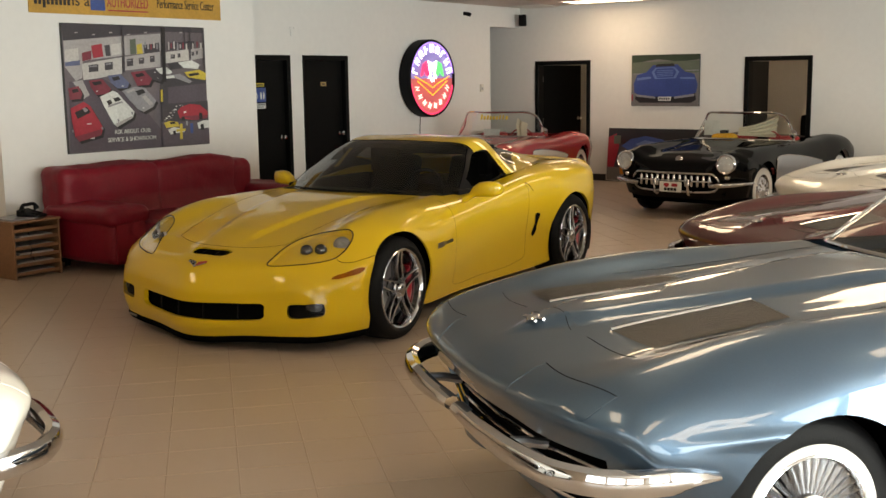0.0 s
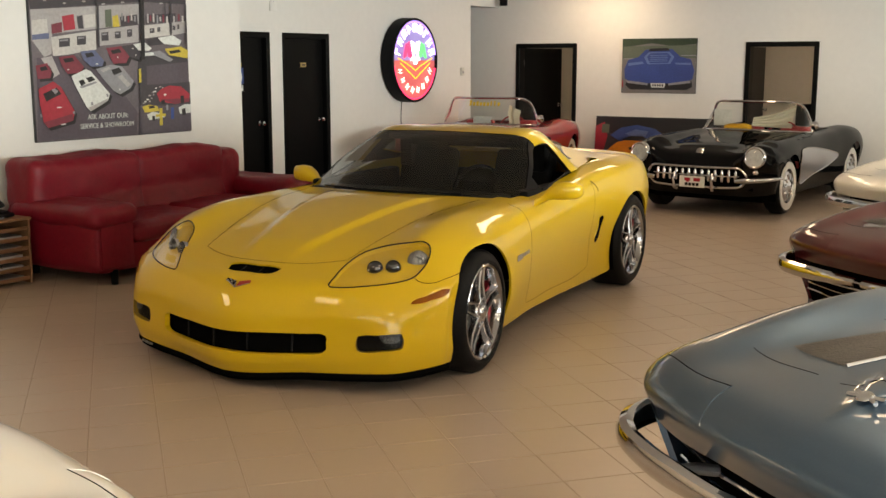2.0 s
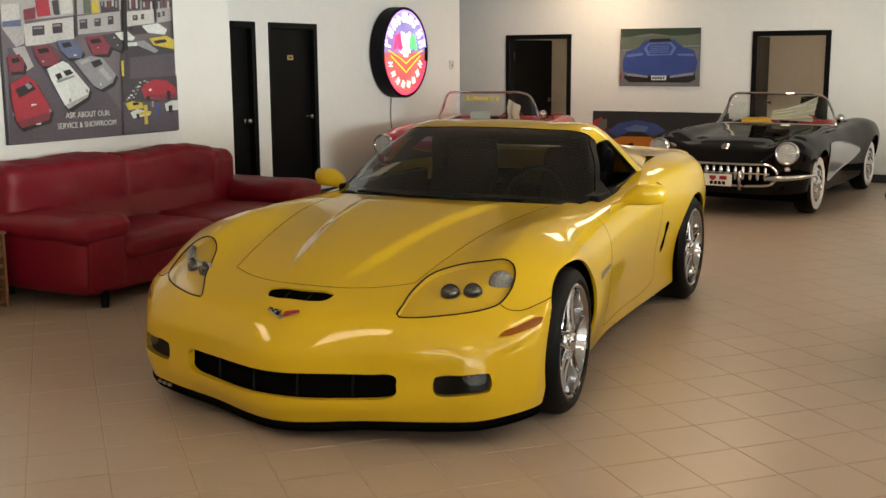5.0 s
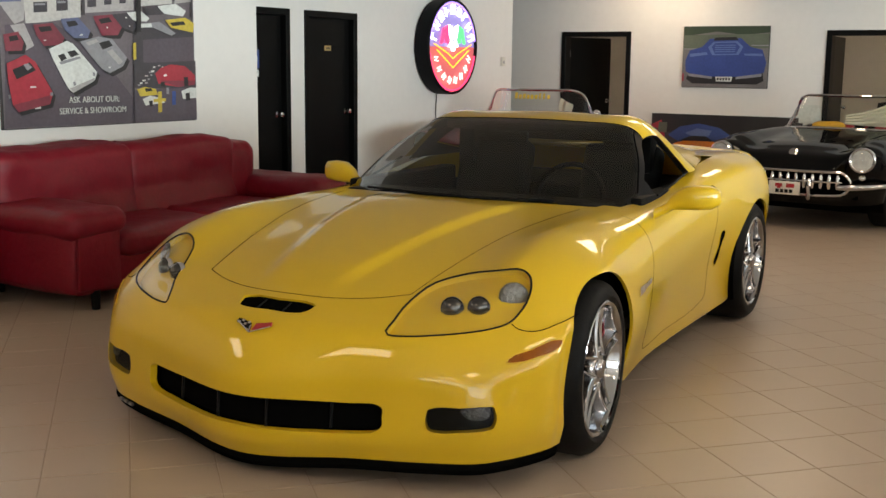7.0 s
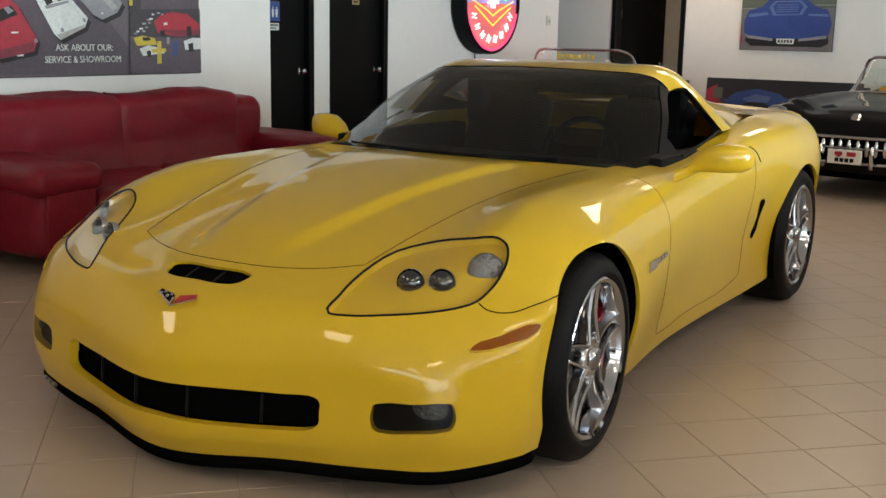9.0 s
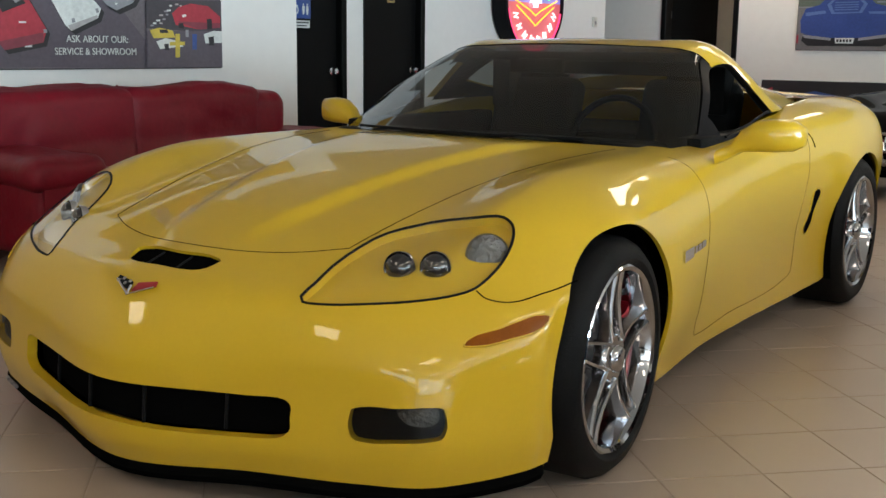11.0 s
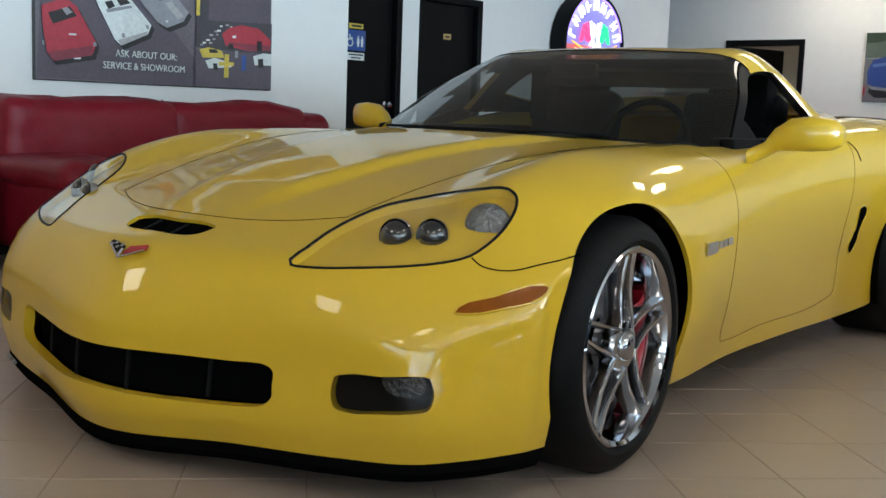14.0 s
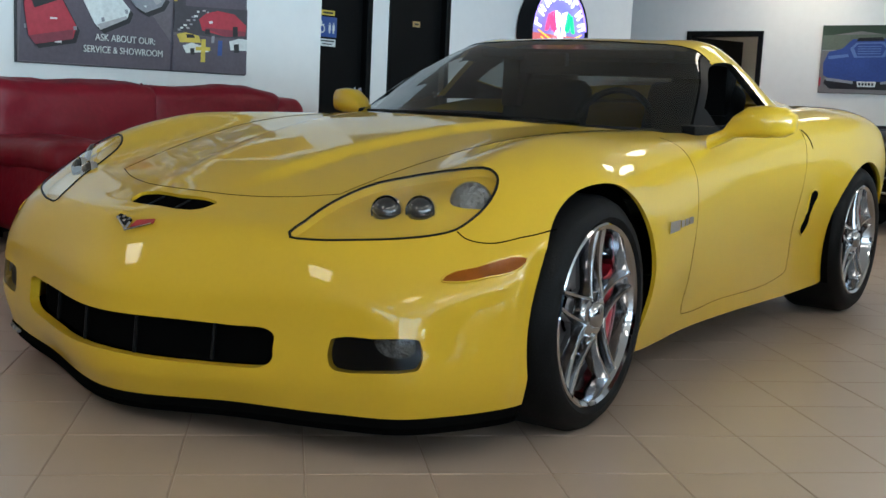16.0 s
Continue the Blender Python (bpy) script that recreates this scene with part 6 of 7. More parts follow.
shapes += [("pale", [(0.773, 0.653), (0.788, 0.652), (0.788, 0.661), (0.773, 0.662)]), ("silver", [(0.72, 0.693), (0.739, 0.691), (0.739, 0.701), (0.72, 0.702)]), ("white", [(0.733, 0.687), (0.751, 0.686), (0.751, 0.695), (0.733, 0.697)]), ("pale", [(0.697, 0.714), (0.715, 0.713), (0.715, 0.723), (0.697, 0.724)]), ("silver", [(0.712, 0.734), (0.726, 0.734), (0.726, 0.743), (0.711, 0.744)])]
shapes += [("white", [(0.682, 0.743), (0.7, 0.742), (0.699, 0.751), (0.682, 0.752)]), ("pale", [(0.696, 0.756), (0.711, 0.756), (0.711, 0.765), (0.696, 0.766)]), ("silver", [(0.655, 0.77), (0.67, 0.769), (0.67, 0.779), (0.655, 0.78)]), ("white", [(0.667, 0.758), (0.682, 0.757), (0.682, 0.767), (0.667, 0.768)]), ("pale", [(0.794, 0.66), (0.803, 0.659), (0.803, 0.668), (0.794, 0.668)])]
shapes += [("silver", [(0.727, 0.709), (0.739, 0.709), (0.739, 0.718), (0.727, 0.719)])]
# posts
shapes += [("night", [(0.388, 0.008), (0.401, 0.006), (0.393, 0.372), (0.379, 0.373)]), ("dark", [(0.668, 0.012), (0.694, 0.008), (0.685, 0.454), (0.659, 0.456)]), ("night", [(0.875, 0.034), (0.886, 0.032), (0.882, 0.261), (0.871, 0.262)]), ("night", [(0.835, 0.036), (0.843, 0.034), (0.841, 0.128), (0.834, 0.13)]), ("yellow", [(0.638, 0.523), (0.654, 0.521), (0.652, 0.62), (0.636, 0.622)])]
shapes += [("night", [(0.984, 0.042), (0.993, 0.041), (0.988, 0.372), (0.978, 0.373)])]
picture(poster, PW - 0.012, PH - 0.012, shapes, pose(0.006, 0.006, 0.0302))
text("ASK ABOUT OUR:", 0.062, INK["white"], pose(PW * .425, PH * .150, 0.0475), poster, squeeze=0.92)
text("SERVICE & SHOWROOM", 0.062, INK["white"], pose(PW * .418, PH * .088, 0.0475), poster, squeeze=0.90)

# ---- yellow banner above it ----
banner = thing("banner", Matrix.Translation((XP, 6.64, 2.375)) @ ON_LEFT, "ochre service banner board with black and red lettering", "banner")
part("board", box(0, 2.375, 0, 0.36, 0.001, 0.012, 0.002, 1), INK["ochre"], banner, smooth=False)
bm = bmesh.new()
for k in range(9):
    add_box(bm, .06 + .045 * k, .09 + .045 * k, 0.05 if k == 2 else 0.08, 0.20, 0.012, 0.015)
part("word_bars", bm, INK["dark"], banner, "unreadable black word", smooth=False)
text("is a", 0.16, INK["dark"], pose(0.57, 0.13, 0.014), banner)
part("blue_patch", box(0.68, 0.85, 0.045, 0.26, 0.0125, 0.015), INK["royal"], banner, "blue square emblem patch", smooth=False)
text("AUTHORIZED", 0.15, INK["red"], pose(1.13, 0.13, 0.014), banner, squeeze=0.54)
part("underline", box(0.88, 1.38, 0.045, 0.058, 0.0125, 0.015), INK["red"], banner, smooth=False)
text("Performance Service Center", 0.135, INK["dark"], pose(1.885, 0.14, 0.014), banner, squeeze=0.50)

# ---- framed car picture and the leaning picture on the back wall ----
def blue_front(parent, w, h, m):
    s = [rect("asphalt", 0, 0, 1, 1), ("leaf", [(0, 0), (1, 0), (1, .10), (.7, .14), (.4, .08), (0, .16)]), ("grey green", [(0, .14), (1, .12), (1, .35), (0, .38)]), rect("silver", 0, .36, .25, .375), rect("silver", .8, .3, 1, .315),
         ("dark", [(.08, .74), (.94, .72), (.96, .88), (.88, .94), (.12, .94), (.05, .86)]),
         ("cobalt", [(.22, .34), (.32, .20), (.68, .19), (.79, .33), (.93, .38), (.98, .58), (.96, .74), (.84, .80), (.5, .83), (.14, .80), (.04, .74), (.03, .56), (.08, .39)]),
         ("light cobalt", [(.30, .34), (.36, .25), (.64, .24), (.71, .33), (.66, .46), (.35, .47)]), ("cobalt", [(.34, .33), (.38, .27), (.62, .26), (.67, .33), (.63, .44), (.38, .45)]),
         ("light cobalt", [(.08, .45), (.28, .42), (.3, .46), (.08, .50)]), ("light cobalt", [(.72, .44), (.93, .44), (.94, .48), (.73, .47)]),
         ("dark", [(.38, .18), (.62, .17), (.65, .22), (.36, .23)])]
    for k in range(4):
        s.append(("light cobalt", [(.38, .30 + .035 * k), (.62, .295 + .035 * k), (.62, .31 + .035 * k), (.38, .315 + .035 * k)]))
    s += [("silver", [(.06, .77), (.36, .82), (.36, .86), (.08, .82)]), ("silver", [(.64, .82), (.94, .76), (.93, .81), (.64, .86)]), ("white", [(.40, .82), (.60, .82), (.59, .90), (.41, .90)]), ("red", [(0, .78), (.02, .77), (.02, .9), (0, .9)])]
    for k in range(5):
        s.append(rect("dark", .42 + .033 * k, .84, .442 + .033 * k, .88))
    return picture(parent, w, h, s, m)


pic = thing("poster", Matrix.Translation((-7.31, YB, 1.225)) @ ON_BACK, "unframed canvas print of a blue car front", "poster")
part("board", box(0, 1.15, 0, .80, .001, .028, .003, 1), INK["dark"], pic, smooth=False)
blue_front(pic, 1.14, .79, pose(.005, .005, .0285))

lean = thing("poster", pose(-7.72, YB - .10, 0.02, -6) @ ON_BACK, "wide poster board leaning against the back wall", "poster")
part("board", box(0, 2.05, 0, .86, -.012, .0, .002, 1), INK["white"], lean, smooth=False)
picture(lean, 2.03, .84, [rect("night", 0, 0, 1, 1), rect("dark", 0, 0, 1, .3), ("royal", [(.12, .34), (.2, .2), (.33, .14), (.47, .2), (.55, .32), (.42, .42), (.2, .44)]), ("light cobalt", [(.24, .3), (.32, .22), (.42, .25), (.4, .34), (.3, .36)]), ("dark", [(.42, .5), (.55, .3), (.75, .26), (1, .3), (1, .8), (.5, .8)]), ("red", [(0, .18), (.07, .1), (.1, .35), (.06, .75), (0, .8)]), rect("grey green", .05, .14, .11, .30),
         ("asphalt", [(0, .75), (1, .72), (1, 1), (0, 1)]), ("orange", [(.10, .62), (.17, .47), (.30, .38), (.42, .40), (.5, .5), (.6, .62), (.62, .86), (.3, .94), (.12, .88)]), ("yellow", [(.14, .72), (.3, .78), (.5, .74), (.5, .8), (.3, .86), (.14, .8)]), ("dark", [(.27, .55), (.31, .53), (.32, .58), (.28, .59)]), ("dark", [(.2, .43), (.28, .34), (.38, .34), (.44, .42), (.3, .42)])], pose(.01, .01, .0006))

# ---- round neon sign ----
def neon(name, color, strength):
    return glow("neon " + name, color, strength * (0.62 if strength > 1 else 0.4), tuple(0.05 + 0.3 * c for c in color))


sign = thing("neon_sign", Matrix.Translation((XD, 13.86, 1.708)) @ ON_LEFT, "round lit neon wall sign in a black drum", "neon sign")
R = .575
bm = lathe(bmesh.new(), [(R - .03, .001), (R, .02), (R, .20), (R - .012, .215), (R - .03, .215), (R - .03, .17)], 64, pose(0, 0, 0, 0, -90))
part("drum", bm, BLACK_PLASTIC, sign)


def sector(a0, a1, r0, r1, z):
    bm = bmesh.new()
    n = max(2, int(abs(a1 - a0) / 6))
    q = [[bm.verts.new((r * math.cos(radians(a0 + (a1 - a0) * k / n)), r * math.sin(radians(a0 + (a1 - a0) * k / n)), z)) for r in (r0, r1)] for k in range(n + 1)]
    for a, b in zip(q, q[1:]):
        bm.faces.new((a[0], a[1], b[1], b[0]))
    return bm


bm = sector(0, 180, 0.001, R - .03, .175)
part("upper_face", bm, neon("upper face", (.40, .34, 1.0), 1.0), sign, "blue-white lit upper face")
bm = sector(180, 360, 0.001, R - .03, .175)
part("lower_face", bm, neon("lower face", (1.0, .17, .20), 0.95), sign, "red lit lower face")
TW = neon("white tube", (.85, .88, 1.0), 4.5)
for k in range(9):
    a = radians(165 - 150 * k / 8)
    c = Vector((.44 * math.cos(a), .44 * math.sin(a), .20))
    u, v = Vector((math.cos(a), math.sin(a), 0)), Vector((-math.sin(a), math.cos(a), 0))
    bm = tube([c - u * .055 + v * .028, c + u * .055 + v * .028], .013, 6)
    tube([c + u * (.0 if k % 2 else .05) + v * .03, c + u * (.0 if k % 2 else .05) - v * .03], .013, 6, bm=bm)
    if k % 3:
        tube([c - u * .05 - v * .03, c + u * .05 - v * .03], .012, 6, bm=bm)
    part("letter_tube", bm, TW, sign, "white neon glyph")
TR, TG, TY = neon("red tube", (1.0, .04, .16), 2.4), neon("green tube", (.06, 1.0, .25), 1.8), neon("yellow tube", (1.0, .48, .03), 2.4)
for s, mt, nm in ((-1, TR, "red_flag_tube"), (1, TG, "green_flag_tube")):
    for k in range(3):
        o = .045 * k
        bm = tube([(s * (.06 + o), .02 + o * .3, .20), (s * (.12 + o * .8), .14, .20), (s * (.13 + o), .25 - o * .4, .20), (s * (.20 + o * .6), .20 - o, .20), (s * (.24 + o * .4), .05 - o * .2, .20)], .012, 6)
        part(nm, bm, mt, sign)
for s in (-1, 1):
    part("pole_tube", tube([(s * .02, -.05, .205), (s * .10, .26, .205)], .013, 6), TW, sign)
    part("cross_tube", tube([(-s * .10, .0, .205), (s * .05, .24, .205)], .012, 6), TW, sign)
part("upper_rim_tube", tube([((R - .05) * math.cos(radians(a)), (R - .05) * math.sin(radians(a)), .20) for a in range(8, 173, 5)], .012, 6), neon("violet tube", (.36, .22, 1.0), 2.6), sign)
for k in (0, 2):
    part("chevron_tube", tube([(-.43 + .03 * k, .03 - .035 * k, .205), (-.12, -.10 - .05 * k + .02, .205), (0, -.14 - .055 * k, .205), (.12, -.10 - .05 * k + .02, .205), (.43 - .03 * k, .03 - .035 * k, .205)], .009, 6), TY, sign)
part("rim_tube", tube([((R - .05) * math.cos(radians(a)), (R - .05) * math.sin(radians(a)), .20) for a in range(188, 353, 5)], .012, 6), TR, sign)
TP = neon("pink tube", (1.0, .55, .52), 3.4)
for k in range(8):
    a = radians(200 + 140 * k / 7)
    c = Vector((.40 * math.cos(a), .40 * math.sin(a) - .01, .20))
    u, v = Vector((math.cos(a), math.sin(a), 0)), Vector((-math.sin(a), math.cos(a), 0))
    part("script_tube", tube([c + v * -.035 + u * .03, c - u * .045 - v * .01, c + u * .04 + v * .01, c + v * .035 - u * .03], .011, 6), TP, sign)
bpy_cord = spline([(XD + .012, 13.80, 1.15), (XD + .012, 13.78, .9), (XD + .012, 13.84, .55), (XD + .012, 13.88, .28)], 6)
tagged(part("sign_cord", tube(bpy_cord, .005, 6), BLACK_PLASTIC), "thin black power cord hanging down the wall", "cord")

# ---- small fittings on the walls ----
PLATE = material("ivory plastic", (.62, .60, .54), .4)
BRASS = material("brass plate", (.55, .42, .18), .35, metal=.7)


def on_wall(name, m, x, y, d, mat, label, category, marks=()):
    t = thing(name, m, label, category)
    part("plate", box(-x / 2, x / 2, -y / 2, y / 2, .001, d, .003, 2), mat, t)
    for nm, b, mt in marks:
        part(nm, box(*b, d, d + .004, .001, 1), mt, t, smooth=False)
    return t


left = lambda y, z, x=XD: Matrix.Translation((x, y, z)) @ ON_LEFT
on_wall("thermostat", left(15.46, 1.54), .085, .12, .03, PLATE, "small ivory thermostat on the wall", "thermostat", [("dial", (-.02, .02, -.03, .01), DULL_METAL)])
on_wall("wall_speaker", left(11.1, 2.34), .12, .12, .012, WALL, "small painted plate high on the wall", "wall plate", [("screw", (-.005, .005, .04, .05), DULL_METAL)])
on_wall("outlet", left(9.33, .72, XP), .075, .12, .006, PLATE, "ivory electrical outlet beside the sofa", "outlet", [("socket", (-.016, .016, .012, .045), INTERIOR), ("lower_socket", (-.016, .016, -.045, -.012), INTERIOR)])
rs = on_wall("restroom_sign", left(10.48, 1.535, XD - .045), .25, .18, .006, INK["royal"], "blue restroom sign with white symbols on a door", "sign")
bm = bmesh.new()
lathe(bm, [(.038, .006), (.038, .010), (.028, .010), (.028, .006)], 20, pose(-.065, -.02, 0, 0, -90))
for b in ((-.075, -.063, .0, .05), (-.063, -.035, .012, .022)):
    add_box(bm, *b, .006, .010)
part("wheelchair_symbol", bm, INK["white"], rs, smooth=False)
for a in (.02, .068):
    bm = box(a, a + .026, -.03, .02, .006, .010)
    add_box(bm, a + .004, a + .011, -.055, -.03, .006, .010)
    add_box(bm, a + .015, a + .022, -.055, -.03, .006, .010)
    add_box(bm, a + .007, a + .019, .024, .038, .006, .010)
    part("toilet_symbol", bm, INK["white"], rs, smooth=False)
on_wall("door_label", left(10.49, 1.66, XD - .045), .17, .045, .005, INK["yellow"], "small yellow label above the restroom sign", "sign", [("word_bar", (-.06, .06, -.008, .008), INK["dark"])])
on_wall("door_notice", left(10.49, 1.395, XD - .045), .21, .065, .005, INK["white"], "white notice strip under the restroom sign", "sign", [("word_bar", (-.085, .085, .008, .02), INK["dark"]), ("second_bar", (-.06, .06, -.018, -.008), INK["dark"])])
on_wall("door_plate", left(11.70, 1.655, XD - .045), .11, .055, .005, BRASS, "small brass plate on the black door", "sign", [("word_bar", (-.03, .03, -.008, .008), INK["dark"])])
sp = thing("loudspeaker", pose(-9.27, 16.49, 2.55, 0, 0, 25), "small black loudspeaker under the ceiling", "loudspeaker")
part("cabinet", box(-.06, .06, -.06, .06, 0, .19, .012, 3), BLACK_PLASTIC, sp)
part("grille", box(-.05, .05, -.068, -.058, .012, .178, .004, 2), INTERIOR, sp)
part("bracket", tube([(0, .06, .1), (0, .12, .12), (0, .16, .12)], .01, 8), DULL_METAL, sp)
cm = thing("security_camera", left(15.0, 2.71), "small dark camera on the wall", "camera")
part("mount", lathe(bmesh.new(), [(0, 0.001), (.03, .001), (.03, .012), (.01, .016), (.01, .05)], 20, pose(0, 0, 0, 0, -90)), BLACK_PLASTIC, cm)
part("housing", lathe(bmesh.new(), [(0, -.05), (.028, -.05), (.03, .0), (.03, .05), (.022, .055), (0, .05)], 20, facing((0, -.01, .07), (.3, -.3, 1))), BLACK_PLASTIC, cm)
vt = thing("ceiling_vent", pose(-8.95, 16.32, H, 0, 0, 0), "grey slatted air vent in the ceiling", "vent")
bm = bmesh.new()
for b in ((-.3, .3, -.3, -.27), (-.3, .3, .27, .3), (-.3, -.27, -.27, .27), (.27, .3, -.27, .27)):
    add_box(bm, *b, -.014, -.001)
part("frame", bm, CEILING, vt, smooth=False)
part("backing", box(-.27, .27, -.27, .27, -.004, -.001), DARK_GAP, vt, smooth=False)
for k in range(9):
    sl = part("slat", box(-.268, .268, -.022, .022, -.002, .002), CEILING, vt, smooth=False)
    sl.matrix_basis = pose(0, -.24 + .06 * k, -.012, 28)


# ---- red leather sofa ----
def cushion(x0, x1, y0, y1, z0, z1, puff=.18, rough=.012, seed=0, n=14, k=.16):
    """A stuffed block: a box swollen and rounded, with soft creases."""
    bm = bmesh.new()
    bmesh.ops.create_cube(bm, size=2)
    bmesh.ops.subdivide_edges(bm, edges=bm.edges[:], cuts=n, use_grid_fill=True)
    sx, sy, sz = (x1 - x0) / 2, (y1 - y0) / 2, (z1 - z0) / 2
    small = min(sx, sy, sz)
    r = small * (k if k > 0.2 else 0.75)
    for v in bm.verts:
        p = Vector((v.co.x * sx, v.co.y * sy, v.co.z * sz))
        core = Vector((max(-sx + r, min(sx - r, p.x)), max(-sy + r, min(sy - r, p.y)), max(-sz + r, min(sz - r, p.z))))
        d = p - core
        if d.length > 1e-6:
            d = d.normalized() * r
        q = core + d
        swell = (1 - (p.x / sx) ** 2 * .9) * (1 - (p.y / sy) ** 2 * .9) + (1 - (p.z / sz) ** 2 * .9) * .5
        q += d.normalized() * puff * small * (swell - .5) * .5 if d.length else Vector()
        w = noise.noise(q * 3.2 + Vector((seed, 0, 0))) + .5 * noise.noise(q * 9 + Vector((seed, 3, 0)))
        q += (d.normalized() if d.length else Vector((0, 0, 1))) * w * rough
        v.co = q + Vector(((x0 + x1) / 2, (y0 + y1) / 2, (z0 + z1) / 2))
    return bm


sofa = thing("sofa", pose(0, 0, 0), "worn dark red leather three-seat sofa against the wall", "sofa")
SX0, SX1, SY0, SY1 = -8.46, -7.42, 6.52, 9.24
part("base", box(SX0 + .06, SX1 + .02, SY0 + .08, SY1 - .08, .10, .32, .03, 3), LEATHER, sofa)
for y, nm in ((SY0, 0), (SY1 - .44, 1)):
    bm = cushion(SX0 + .02, SX1 + .04, y + .02, y + .42, .10, .58, .08, .008, 5 * nm, 14, .35)
    for v in bm.verts:
        v.co.z += .03 * math.sin((v.co.x - SX0) * 3) if v.co.z > .4 else 0
    arm = part("arm", bm, LEATHER, sofa, "stuffed arm with a rolled top")
    part("arm_roll", cushion(SX0 + .10, SX1 + .08, y - .01, y + .46, .44, .63, .2, .012, 7 + nm, 14, .9), LEATHER, arm, "creased roll along the arm top")
part("arm_panel", box(SX1 + .035, SX1 + .06, SY0 + .06, SY0 + .38, .14, .50, .01, 2), LEATHER, sofa)
for k in range(2):
    y0 = SY0 + .40 + .96 * k
    part("seat_cushion", cushion(SX0 + .30, SX1 + .05, y0, y0 + .96, .28, .47, .35, .012, 11 + k), LEATHER, sofa, "stuffed seat cushion")
for k, (y0, y1) in enumerate(((SY0 + .03, 7.72), (7.62, 8.74))):
    bm = cushion(SX0 + .01, SX0 + .40, y0, y1, .36, .945, .12, .020, 21 + k, 22, .45)
    for v in bm.verts:
        v.co.x += max(0, .62 - v.co.z) * .28
        if v.co.z > .85:
            v.co.z += .012 * math.sin(v.co.y * 7)
    part("back_cushion", bm, LEATHER, sofa, "stuffed leather back cushion")
bm = cushion(SX0 + .05, SX0 + .42, 8.64, 8.94, .36, .885, .2, .012, 31, 14, .6)
part("back_wing", bm, LEATHER, sofa)
for k in range(2):
    part("back_piping", tube([(SX0 + .30, 7.67 + .004 * k, .50), (SX0 + .37, 7.67, .66), (SX0 + .36, 7.675, .84), (SX0 + .2, 7.675, .945)], .006, 6), LEATHER, sofa)
for x in (SX0 + .12, SX1 + .0):
    for y in (SY0 + .22, SY1 - .22):
        part("foot", lathe(bmesh.new(), [(0, .12), (.032, .12), (.026, 0), (0, 0)], 16, pose(x, y, 0, 0, -90)), BLACK_WOOD, sofa)

# ---- leaflet rack with a telephone ----
WOOD = material("brown wood veneer", (.20, .095, .045), .45, vary=.18, scale=9, bump=.08)
rack = thing("leaflet_rack", pose(0, 0, 0), "brown wooden leaflet rack with open trays", "rack")
RX0, RX1, RY0, RY1, RZ = -8.46, -8.02, 5.98, 6.46, .50
for nm, b in (("side_panel", (RX0, RX1, RY0, RY0 + .02, 0, RZ)), ("side_panel", (RX0, RX1, RY1 - .02, RY1, 0, RZ)), ("back_panel", (RX0, RX0 + .015, RY0 + .02, RY1 - .02, 0, RZ)), ("top_panel", (RX0, RX1 + .01, RY0 - .008, RY1 + .008, RZ, RZ + .02))):
    part(nm, box(*b, .003, 1), WOOD, rack, smooth=False)
for k in range(6):
    z = .03 + .078 * k
    part("tray", box(RX0 + .015, RX1 - .01, RY0 + .02, RY1 - .02, z, z + .012, .002, 1), WOOD, rack, smooth=False)
    part("tray_lip", box(RX1 - .022, RX1 - .008, RY0 + .02, RY1 - .02, z + .012, z + .030, .004, 2), WOOD, rack)
for k in range(5):
    z = .043 + .078 * k
    tagged(part("leaflet", box(RX0 + .05, RX1 - .03, RY0 + .05 + .01 * k, RY1 - .06, z, z + .02 + .006 * (k % 3), .002, 1), INK["pale"], smooth=False), "thick pale printed leaflet lying in a rack tray", "leaflet", "leaflets in the rack")
tagged(part("papers", box(RX0 + .06, RX1 - .06, RY0 + .03, RY0 + .30, RZ + .021, RZ + .034, .002, 1), INK["silver"], smooth=False), "grey papers lying on the rack", "papers")
ph = thing("telephone", pose(-8.2, 6.30, RZ + .021, 0, 0, 20), "black desk telephone on the wooden rack", "telephone")
bm = box(-.10, .10, -.09, .09, 0, .05, .012, 2)
for v in bm.verts:
    if v.co.z > .02:
        v.co.z += v.co.x * -.25
part("body", bm, BLACK_PLASTIC, ph)
part("handset", tube(spline([(-.02, -.105, .065), (-.03, -.09, .105), (-.035, 0, .115), (-.03, .09, .105), (-.02, .105, .065)], 4), [.026, .026, .024, .02, .017, .016, .016, .016, .016, .016, .016, .016, .017, .02, .024, .026, .026], 10), BLACK_PLASTIC, ph)
part("keypad", box(.02, .08, -.05, .05, .038, .046, .002, 1), INTERIOR, ph)
part("cord", tube([(.02 + .05 * math.sin(k * .8) * .3 + .004 * k, -.1 - .004 * k + .01 * math.cos(k * 2.2), max(-.35, .05 - .012 * k) + .006 * math.sin(k * 2.2)) for k in range(36)], .004, 5), BLACK_PLASTIC, ph)

# ---- what lies in and on the old roadsters ----
CLOTH = material("cream cloth", (.84, .80, .68), .9, vary=.06, scale=10, bump=.3)
bm = bmesh.new()
TL, TR, BL, BR = Vector((-.02, 1.90, 1.07)), Vector((.50, 2.0, 1.245)), Vector((-.02, 1.84, .96)), Vector((.42, 2.08, .93))
fold = lambda a, b: TL.lerp(TR, a).lerp(BL.lerp(BR, a), b) + Vector((.0, .016 * math.sin(26 * b + 2 * a) * (.4 + a) + .012, -.03 * math.sin(math.pi * a) * (1 - b)))
grid = [[bm.verts.new(BK @ fold(i / 12, j / 24)) for j in range(25)] for i in range(13)]
for i in range(12):
    for j in range(24):
        bm.faces.new((grid[i][j], grid[i + 1][j], grid[i + 1][j + 1], grid[i][j + 1]))
bmesh.ops.solidify(bm, geom=bm.faces[:], thickness=.006)
